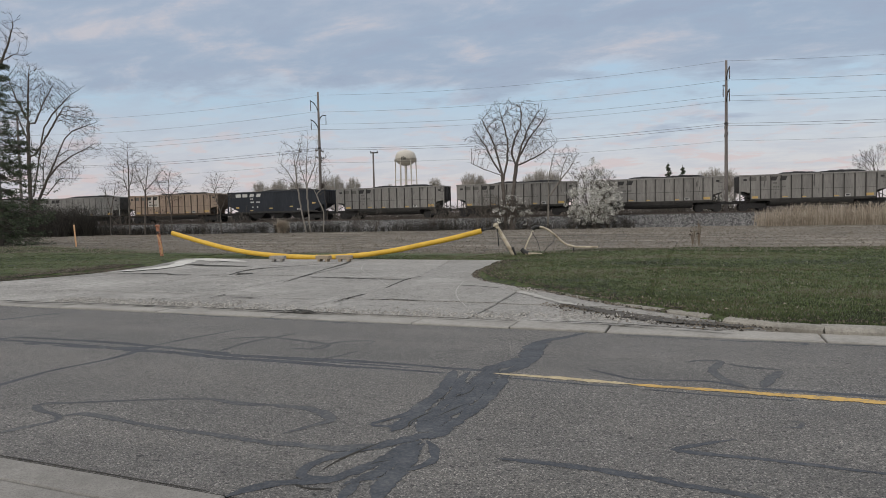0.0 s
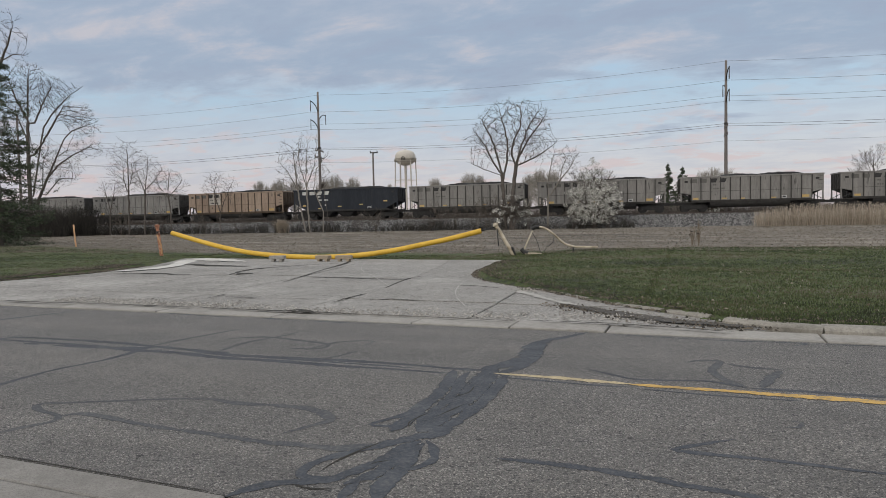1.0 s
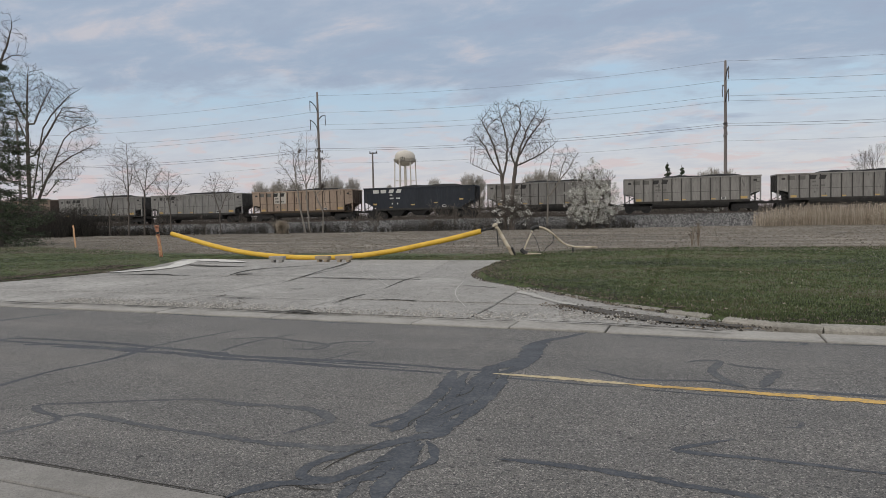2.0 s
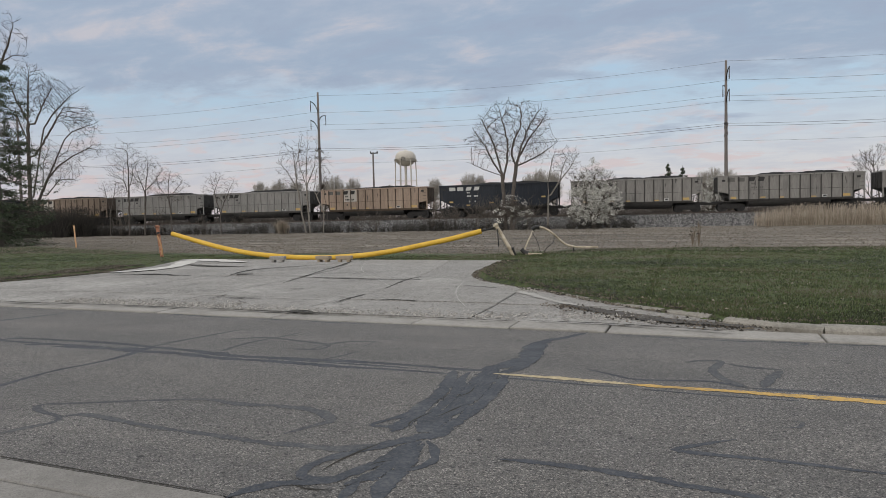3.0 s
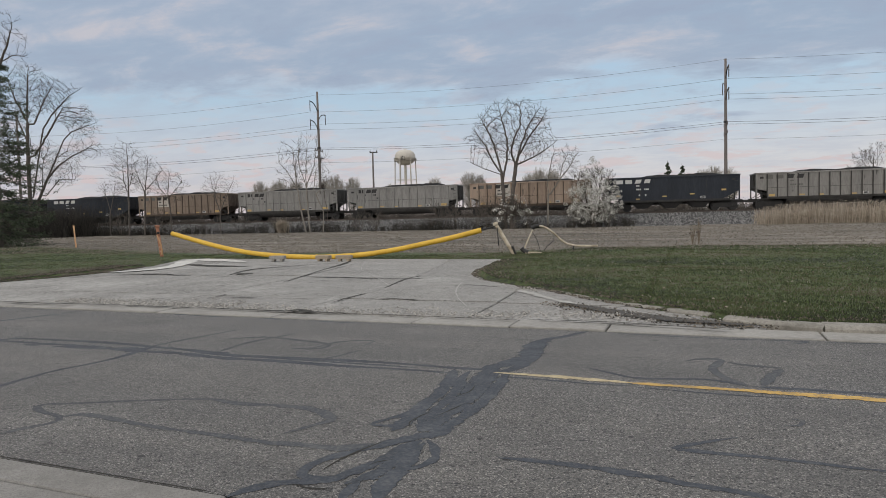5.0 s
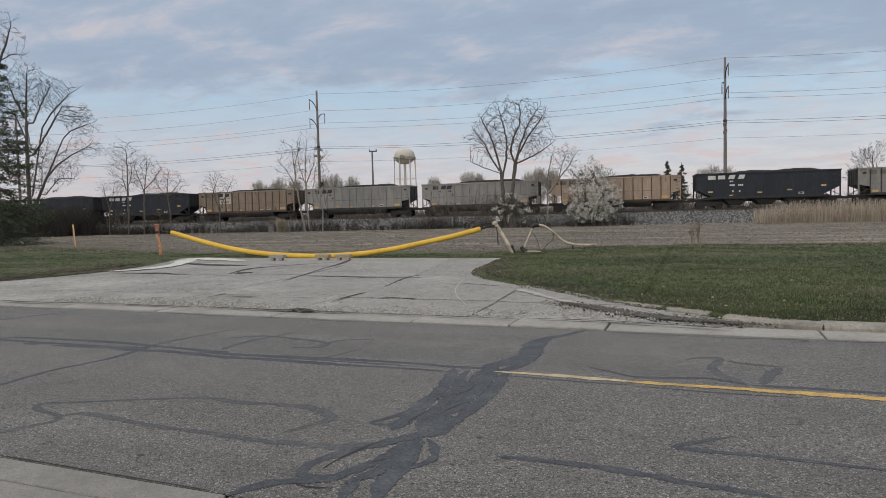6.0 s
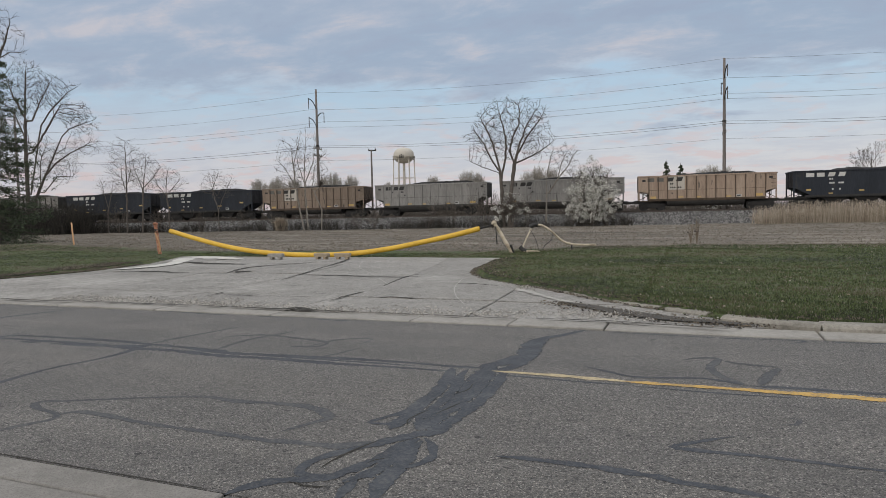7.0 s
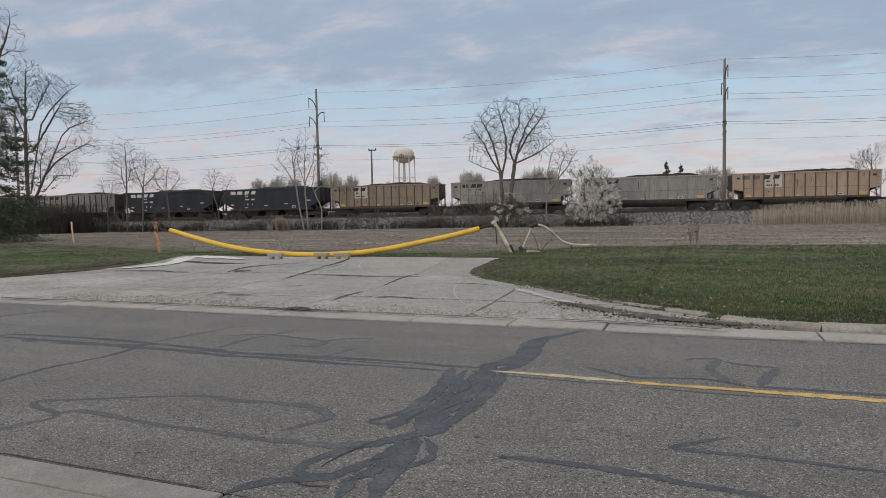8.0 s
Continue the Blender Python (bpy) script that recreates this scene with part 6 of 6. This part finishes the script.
grown_tree(-80.8, -9, "tall leafless tree with a dark double trunk", [[(0.0, 1.1), (-0.0, 6.1), (0.1, 12.0), (0.4, 17.2), (0.7, 20.5)], [(0.5, 4.9), (1.0, 12.0), (1.2, 13.9), (2.3, 15.7), (4.7, 18.1), (6.2, 18.9)], [(0.2, 12.3), (-1.2, 14.0), (-2.9, 16.2)], [(0.4, 14.4), (-0.7, 17.5), (-1.1, 19.9)], [(1.3, 14.1), (1.7, 17.1), (2.5, 19.9)], [(0.9, 10.3), (3.1, 11.9), (6.1, 14.3), (8.2, 15.9)]], [(0.6, 18.4, 2.8, 3.2), (4.1, 17.7, 2.4, 2.1), (7.6, 14.9, 2.2, 1.4), (-1.7, 15.5, 2.1, 2.1)], 24, r=0.26, count=1500, leaf=0.014)
grown_tree(-81.2, -8, "leaning leafless tree with long side limbs", [[(0.0, 2.0), (0.6, 4.7), (1.8, 6.8), (3.5, 9.6), (5.2, 12.4), (6.4, 13.3), (9.3, 14.0)], [(2.2, 7.5), (4.3, 9.1), (6.8, 10.2), (9.4, 11.0), (10.6, 11.5)], [(1.7, 5.1), (3.4, 7.5), (5.1, 7.4)], [(1.5, 6.3), (0.8, 9.7), (1.4, 12.1)], [(3.8, 10.1), (5.9, 10.9), (6.9, 12.0)]], [(8.1, 13.6, 2.0, 1.4), (8.8, 10.8, 2.1, 1.1), (4.6, 8.8, 2.6, 2.4), (2.3, 9.7, 1.8, 2.9)], 25, r=0.18, count=900, leaf=0.012)
grown_tree(-66.0, -9, "leafless young tree with a straight stem", [[(0.0, 0.3), (0.1, 3.6), (0.2, 7.1), (0.2, 11.0)], [(0.1, 5.3), (-1.0, 6.9), (-1.6, 8.6)], [(0.2, 6.0), (1.3, 7.5), (1.6, 8.7)]], [(-0.0, 8.3, 2.2, 3.2)], 15, r=0.10, count=260, leaf=0.010, reach=0.34, twig_len=0.5)
grown_tree(-63.8, -9, "leafless young tree beside the railway", [[(0.0, 0.4), (0.3, 5.2), (0.7, 7.7), (0.9, 9.3)], [(0.3, 5.2), (-0.6, 7.3), (-1.2, 8.7)], [(0.3, 5.4), (1.6, 6.8), (2.2, 7.9)]], [(0.8, 7.2, 2.0, 2.3)], 17, r=0.10, count=240, leaf=0.011, reach=0.34, twig_len=0.5)
grown_tree(-60.0, -9, "leafless young tree beside the railway", [[(0.0, 0.2), (-0.0, 2.6), (-0.3, 4.9), (-0.0, 7.6)], [(-0.2, 4.4), (-1.2, 5.8), (-1.4, 7.0)], [(-0.1, 4.6), (0.9, 5.7), (1.5, 6.4)]], [(0.0, 5.8, 1.9, 1.9)], 18, r=0.08, count=200, leaf=0.010, reach=0.34, twig_len=0.5)
grown_tree(-53.3, -9, "bushy leafless young tree beside the railway", [[(0.0, 0.2), (-0.0, 2.6), (-0.7, 4.9), (-1.1, 6.7)], [(0.0, 2.6), (0.8, 4.6), (1.7, 6.6)], [(-0.7, 4.9), (-0.4, 6.0), (-0.1, 6.9)]], [(0.1, 5.3, 2.0, 1.7)], 19, r=0.07, count=170, leaf=0.009, reach=0.34, twig_len=0.5)
grown_tree(-42.5, -9, "thin leafless saplings with pale stems", [[(0.1, -0.1), (-0.4, 2.4), (-0.8, 5.2), (-1.0, 7.4), (-0.0, 10.7)], [(-0.7, 4.8), (-1.9, 7.0), (-3.0, 8.1)], [(-0.8, 5.2), (-1.2, 7.8), (-1.5, 9.5)]], [(-1.2, 7.6, 1.8, 2.8)], 12, r=0.09, count=150, bark=PALE_BARK, leaf=0.010, reach=0.36, twig_len=0.55)
grown_tree(-41.9, -9, "thin leafless saplings with pale stems", [[(0.0, -0.1), (-0.2, 3.0), (-0.3, 6.2), (0.0, 10.5)], [(-0.3, 5.2), (-0.9, 7.8), (-0.6, 10.1)], [(-0.3, 5.2), (0.6, 7.5), (0.9, 10.6)]], [(-0.1, 7.7, 1.4, 3.0)], 13, r=0.09, count=150, bark=PALE_BARK, leaf=0.010, reach=0.36, twig_len=0.55)
grown_tree(-40.3, -9, "thin leafless saplings with pale stems", [[(0.0, -0.1), (0.1, 2.4), (-1.0, 4.9), (-0.6, 7.2), (0.8, 8.7)], [(0.7, -0.0), (0.9, 2.3), (0.9, 4.4), (1.2, 7.2)]], [(0.1, 6.6, 1.0, 2.1)], 14, r=0.07, count=70, bark=PALE_BARK, leaf=0.010, reach=0.36, twig_len=0.55)
grown_tree(-68.8, -9, "low leafless tree in the scrub", [[(0.0, 0.3), (0.1, 2.8), (0.7, 4.9), (1.0, 6.2)], [(0.2, 3.0), (-0.2, 5.1), (-0.4, 6.3)]], [(0.6, 5.6, 1.7, 1.2)], 16, r=0.07, count=120, leaf=0.009, reach=0.34, twig_len=0.5)
grown_tree(-60.0, -33.4, "tall leafless tree behind the spruce", [[(0.0, 0.2), (0.9, 8.6), (2.4, 13.1), (3.4, 14.6), (4.3, 16.1), (4.8, 17.4), (4.9, 18.2)], [(3.6, 14.8), (4.6, 15.3), (5.6, 15.2)], [(2.4, 13.1), (2.4, 15.8), (3.1, 18.0)]], [(4.4, 16.3, 1.4, 1.9), (2.5, 17.2, 1.4, 2.2)], 26, r=0.15, count=90, leaf=0.013)
bare_tree(30.8, 40, 11.5, 27, "leafless tree beyond the railway", stems=((0, 0, 1), (-0.3, 0, 1, 0.8)), r=0.15, kids=(9, 6, 4, 3))


def leafy(geo, centre, size, count, rr, shape, big=0.11):
    """Small three-sided petals or needles clustered about points."""
    for _ in range(count):
        while True:
            v = Vector((rr.uniform(-1, 1), rr.uniform(-1, 1), rr.uniform(-1, 1)))
            if v.length < 1:
                break
        c = centre + Vector((v.x * size[0], v.y * size[0], v.z * size[1]))
        a = Vector((rr.gauss(0, 1), rr.gauss(0, 1), rr.gauss(0, 1))).normalized() * big * rr.uniform(0.5, 1.2)
        b = a.orthogonal().normalized() * a.length * shape
        b.rotate(Matrix.Rotation(rr.uniform(0, 6.28), 3, a.normalized()))
        k = len(geo.v)
        geo.v += [tuple(c - a), tuple(c + b), tuple(c + a), tuple(c - b)]
        geo.f.append((k, k + 1, k + 2, k + 3))


def blossom_tree(s, d, tall, half, seed, label, density=1.0):
    rr = random.Random(seed)
    foot = trk(s, d)
    foot.z = ground_z(foot.x, foot.y) - 0.05
    ob = thing("blossom_tree", label, "tree", "", Matrix.Translation(foot))
    wood, twigs, flowers = Geo(), Geo(), Geo()
    spec = dict(SPEC, kids=(20, 6, 4, 2), start=0.08, angle=(25, 48), rise=0.10)
    for st in ((0, 0, 1), (0.25, 0, 1), (-0.25, 0.1, 1)):
        branch(wood, twigs, Vector((0, 0, 0)), Vector(st).normalized(), tall * 0.62, 0.10, 0, rr, dict(spec, kids=(9, 6, 4, 2)))
    n = int(1000 * density)
    for _ in range(n):
        z = rr.betavariate(1.5, 1.9)
        reach = half * (math.sin(math.pi * min(1, 0.12 + 0.88 * z) ** 0.75) ** 0.8) * rr.uniform(0.35, 1.08)
        a = rr.uniform(0, 6.283)
        c = Vector((reach * math.cos(a), reach * math.sin(a), 0.5 + z * (tall - 0.7)))
        if noise.noise(c * 0.9 + Vector((seed, 0, 0))) < -0.30:
            continue
        thick = 26 if z < 0.55 else 12
        leafy(flowers, c, (0.24, 0.20), int(thick * rr.uniform(0.5, 1.3)), rr, 0.8, 0.055)
    part("trunk", wood, BARK, ob, smooth=True)
    part("crown", twigs, TWIG, ob)
    part("blossom", flowers, BLOSSOM, ob, "small white spring blossom")


blossom_tree(-11.0, -8, 7.3, 2.7, 31, "white blossoming tree beside the railway")
blossom_tree(-19.0, -9, 4.2, 2.0, 33, "sparse white blossoming bush beneath the large tree", 0.09)
blossom_tree(-84.0, -10, 3.4, 2.2, 36, "sparse white blossoming bush in the thicket", 0.07)
blossom_tree(3.2, 13, 6.7, 2.0, 34, "pale budding tree beyond the railway", 0.5)


def spruce(at, tall, half, seed, label, name="spruce_tree", rows=26, fine=1.6, taper=0.85, low=0.04, big=0.15):
    rr = random.Random(seed)
    foot = Vector((at[0], at[1], ground_z(at[0], at[1]) - 0.05))
    ob = thing(name, label, "tree", "", Matrix.Translation(foot))
    g = Geo()
    g.tube([(0, 0, 0), (0.05, 0, tall * 0.5), (0, 0, tall)], [tall * 0.018, tall * 0.011, 0.03], 8)
    part("trunk", g, BARK, ob)
    wood, nd = Geo(), Geo()
    for i in range(rows):
        f = i / rows
        z = tall * (low + (0.99 - low) * f)
        reach = half * (1 - f) ** taper + 0.15
        for _ in range(max(4, int(9 * (1 - f) + 3))):
            a = rr.uniform(0, 6.283)
            L = reach * rr.uniform(0.65, 1.15)
            d = Vector((math.cos(a), math.sin(a), 0))
            hang = rr.uniform(0.1, 0.5)
            pts = [Vector((0, 0, z + rr.uniform(-0.3, 0.3))) + d * (L * t) + Vector((0, 0, -hang * L * t + 0.22 * L * t * t)) for t in (0, 0.35, 0.7, 1)]
            wood.tube(pts, [0.04, 0.03, 0.02, 0.008], 3, caps=False)
            for t in range(int(7 * fine) + 2):
                u = rr.uniform(0.25, 1.0)
                c = pts[0].lerp(pts[3], u) + Vector((rr.gauss(0, 0.14) * L * 0.5, rr.gauss(0, 0.14) * L * 0.5, -0.12 - 0.1 * rr.random()))
                leafy(nd, c, (0.22 * half / 3, 0.20), int(11 * fine), rr, 0.28, big)
    tagged(part("bough_frame", wood, BARK, ob), kind="stuff")
    part("needles", nd, NEEDLE, ob, "dark green drooping needles")


spruce((-49.9, 33.85), 15.0, 3.9, 41, "tall dark green spruce beside the field", rows=30, fine=1.2, taper=0.55, low=0.02, big=0.12)
for s, d, tall, seed in ((1.6, 70, 12.0, 42), (4.6, 72, 11.4, 43)):
    p = trk(s, d)
    spruce((p.x, p.y), tall, 2.9, seed, "small dark conifer far beyond the railway", "conifer", 24, 1.0)

# Far crowns beyond the railway: fine upswept twigs that fill a rounded outline.
def distant_tree(s, d, tall, half, seed):
    rr = random.Random(seed)
    foot = trk(s, d)
    foot.z = ground_z(foot.x, foot.y) - 0.05
    ob = thing("distant_tree", "distant rounded tree, greyish spring twigs paled for haze", "tree", "distant trees", Matrix.Translation(foot))
    wood, twigs = Geo(), Geo()
    wood.tube([(0, 0, 0), (0.1, 0, tall * 0.3), (0, 0, tall * 0.6)], [0.22, 0.17, 0.06], 6)
    low = tall * 0.28
    for _ in range(260):
        v = Vector((rr.gauss(0, 1), rr.gauss(0, 1), rr.gauss(0.25, 1))).normalized() * rr.uniform(0.75, 1.04)
        tip = Vector((v.x * half, v.y * half, low + (tall - low) * (0.5 + 0.5 * v.z)))
        root = Vector((0, 0, max(tall * 0.15, min(tip.z - 0.4 * Vector((tip.x, tip.y)).length - 0.8, tall * 0.6))))
        mid = root.lerp(tip, 0.5) + Vector((tip.x, tip.y, 0)) * 0.12
        wood.tube([root, mid, tip], [0.05, 0.035, 0.02], 3, caps=False)
        for _ in range(7):
            q = mid.lerp(tip, rr.uniform(0.1, 1.0))
            e = q + Vector((rr.gauss(0, 0.35), rr.gauss(0, 0.35), rr.uniform(0.1, 0.7))) * (half / 2.6)
            twigs.tube([q, e], [0.022, 0.012], 3, caps=False)
    # Trunk and crown share the colour lightened for haze.
    part("trunk", wood, HAZED_TREE, ob)
    part("crown", twigs, HAZED_TREE, ob)


FAR = [(-74.6, 70, 12.3, 2.3), (-71.6, 74, 11.8, 2.2), (-78.5, 72, 11.6, 2.2), (-95.0, 80, 12.5, 2.6), (-91.5, 82, 12.2, 2.5), (-103.7, 85, 12.6, 2.6), (-99.5, 86, 11.6, 2.2), (-41.5, 70, 11.8, 2.0), (-39.3, 72, 11.2, 1.6),
       (-54.5, 88, 11.9, 2.2), (-25.5, 70, 11.8, 2.2), (-22.5, 71, 11.6, 2.0), (-28.5, 74, 11.2, 1.8), (-67.7, 90, 10.6, 1.7), (12.0, 60, 9.5, 1.8), (9.7, 62, 10.0, 1.9), (7.4, 61, 9.4, 1.7)]
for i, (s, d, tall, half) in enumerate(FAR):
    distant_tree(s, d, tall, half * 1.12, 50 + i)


# ---- scrub, reeds and weeds ----
def scrub_strip(name, count, area, tall, used, label, seed, spread=0.5, width=0.012, stalks=5):
    rr = random.Random(seed)
    g = Geo()
    for _ in range(count):
        s, d, k = area(rr)
        f = trk(s, d)
        f.z = max(ground_z(f.x, f.y), 0.25 + (d + 6.2) / 3.9 * 0.97 if -6.2 < d < 0 else -1) - 0.05
        for _ in range(stalks):
            h = rr.uniform(*tall) * k
            top = f + Vector((rr.gauss(0, spread) * h * 0.5, rr.gauss(0, spread) * h * 0.5, h))
            mid = f.lerp(top, 0.5) + Vector((rr.gauss(0, 0.08), rr.gauss(0, 0.08), 0)) * h
            g.tube([f, mid, top], [width, width * 0.8, width * 0.4], 3, caps=False)
            for _ in range(2):
                q = f.lerp(top, rr.uniform(0.35, 0.9))
                g.tube([q, q + Vector((rr.gauss(0, 0.25), rr.gauss(0, 0.25), rr.uniform(0.1, 0.35))) * h], [width * 0.6, width * 0.3], 3, caps=False)
    return tagged(part(name, g, used), label, "scrub", kind="stuff")


def brush_area(rr):
    while True:
        s = rr.uniform(-100, -7)
        if rr.random() < (1.0 if s < -62 else 0.42 + 0.5 * noise.noise((s * 0.3, 5.0, 1.0))):
            break
    k = 0.35 + 0.65 * max(0.0, 0.5 + noise.noise((s * 0.16, 2.0, 0)))
    return s, rr.gauss(-7.6, 0.7), k


THICKET = material("dark_thicket", [(0.022, 0.021, 0.018), (0.045, 0.041, 0.035), (0.07, 0.062, 0.052)], 0.4, 1.0, island=0.5)
scrub_strip("scrub", 1500, brush_area, (0.5, 1.7), THICKET, "dark leafless scrub along the foot of the embankment", 71, 0.5, 0.014)
scrub_strip("scrub_thicket", 1300, lambda rr: (rr.uniform(-110, -72), rr.gauss(-9, 2.0), 1.0), (1.2, 3.8), THICKET, "dense dark thicket under the tall trees", 72, 0.4, 0.02)
scrub_strip("far_scrub", 5500, lambda rr: (rr.uniform(-190, 60), rr.gauss(13.5, 1.6), 1.0), (1.2, 2.6), SCRUB, "leafless hedge growth beyond the railway", 73, 0.45, 0.03)
for i, (s, d, tall, half) in enumerate(((-36.5, -7.8, 2.1, 0.9), (-34.6, -7.6, 2.3, 1.0), (-25.5, -7.6, 2.6, 1.1), (-21.8, -8.2, 3.0, 1.0), (-17.6, -7.8, 3.0, 0.9), (-13.0, -8.0, 2.2, 0.9), (-9.6, -8.2, 1.8, 0.9), (-28.5, -7.6, 1.8, 1.0), (-46.5, -8.0, 1.9, 0.8), (-20.3, -7.4, 3.8, 1.2), (-23.2, -7.8, 3.4, 1.2), (-26.9, -7.4, 3.2, 1.1), (-18.8, -8.3, 2.4, 1.1), (-51.5, -8.0, 2.6, 1.2), (-56.0, -8.2, 2.4, 1.2), (-61.5, -8.4, 2.8, 1.3), (-67.5, -8.6, 3.2, 1.4))):
    rr = random.Random(80 + i)
    f = trk(s, d)
    f.z = ground_z(f.x, f.y) - 0.04
    ob = thing("shrub", "dark leafless shrub at the embankment foot", "shrub", "shrubs along the embankment", Matrix.Translation(f))
    stems, twigs = Geo(), Geo()
    for _ in range(10):
        a = rr.uniform(0, 6.283)
        branch(stems, twigs, Vector((0.1 * math.cos(a), 0.1 * math.sin(a), 0)), Vector((0.5 * math.cos(a) * half / tall * 2, 0.5 * math.sin(a) * half / tall * 2, 1)).normalized(), tall * rr.uniform(0.6, 1.0), 0.018, 1, rr, dict(SPEC, levels=4, kids=(0, 5, 4, 0), thin=0.008))
    part("stem_clump", stems, SCRUB, ob)
    part("crown", twigs, SCRUB, ob)


def reeds():
    rr = random.Random(90)
    g, plume = Geo(), Geo()
    for _ in range(6000):
        s = 3.6 + 34 * rr.random() ** 0.9
        d = rr.uniform(-12.5, -8.5)
        f = trk(s, d)
        f.z = ground_z(f.x, f.y) - 0.03
        h = rr.uniform(1.2, 1.95) * (0.75 + 0.25 * smooth(3.6, 6.5, s))
        tip = f + Vector((rr.gauss(0.05, 0.12), rr.gauss(0, 0.1), h))
        g.tube([f, f.lerp(tip, 0.5) + Vector((rr.gauss(0, 0.02), 0, 0)), tip], [0.014, 0.011, 0.006], 3, caps=False)
        for _ in range(2):
            q = f.lerp(tip, rr.uniform(0.25, 0.75))
            e = q + Vector((rr.gauss(0, 0.14), rr.gauss(0, 0.1), rr.uniform(0.1, 0.35)))
            k = len(g.v)
            g.v += [tuple(q), tuple(q + Vector((0.02, 0.01, 0.05))), tuple(e)]
            g.f.append((k, k + 1, k + 2))
        if rr.random() < 0.35:
            leafy(plume, tip + Vector((0.03, 0, 0.06)), (0.05, 0.14), 4, rr, 0.4, 0.06)
    k = len(g.v)
    g.v += plume.v
    g.f += [tuple(i + k for i in fc) for fc in plume.f]
    tagged(part("reed_bed", g, REED), "tall dry straw-coloured reeds at the field edge", "reeds", kind="stuff")


reeds()
scrub_strip("dry_reed_clump", 60, lambda rr: (-45.6 + rr.gauss(0, 0.3), -8.6 + rr.gauss(0, 0.3), 1.0), (0.9, 1.6), REED, "clump of pale dry reeds in the scrub", 91, 0.12, 0.014, 6)
DRY_STALK = material("dry_stalk", [(0.12, 0.095, 0.07), (0.20, 0.16, 0.12)], 3, 0.95)
for i, (x, y, tall) in enumerate(((-0.06, 29.4, 1.15), (-0.32, 29.6, 0.9))):
    rr = random.Random(95 + i)
    ob = thing("dry_weed", "tall brown dry weed stalk in the field", "weed", "dry weeds", Matrix.Translation((x, y, ground_z(x, y) - 0.03)))
    stem, heads = Geo(), Geo()
    for _ in range(4):
        tip = Vector((rr.gauss(0, 0.05), rr.gauss(0, 0.05), tall * rr.uniform(0.7, 1)))
        stem.tube([(0, 0, 0), tip * 0.5 + Vector((rr.gauss(0, 0.02), 0, 0)), tip], [0.022, 0.018, 0.01], 4, caps=False)
        for _ in range(6):
            q = tip * rr.uniform(0.4, 1)
            e = q + Vector((rr.gauss(0, 0.09), rr.gauss(0, 0.06), rr.uniform(0.02, 0.16)))
            stem.tube([q, e], [0.006, 0.004], 3, caps=False)
            leafy(heads, e, (0.03, 0.03), 3, rr, 0.7, 0.03)
    part("stalk_clump", stem, DRY_STALK, ob)
    tagged(part("seed_head", heads, LITTER, ob), kind="stuff")


# ---- the moving train ----
def motions():
    times = [0.5 * i for i in range(17)]
    for k, wagon in WAGONS.items():
        walk(wagon, [(t, wagon_pose(k, t)) for t in times])
    turns = [8.0 * i / 120 for i in range(121)]
    for k, wagon in WAGONS.items():
        for bogie in wagon.children:
            for axle in bogie.children:
                at = axle.matrix_basis.translation.copy()
                walk(axle, [(t, pose(at.x, at.y, at.z, 0, math.degrees(SPEED * t / 0.46) % 360, 0)) for t in turns])


motions()
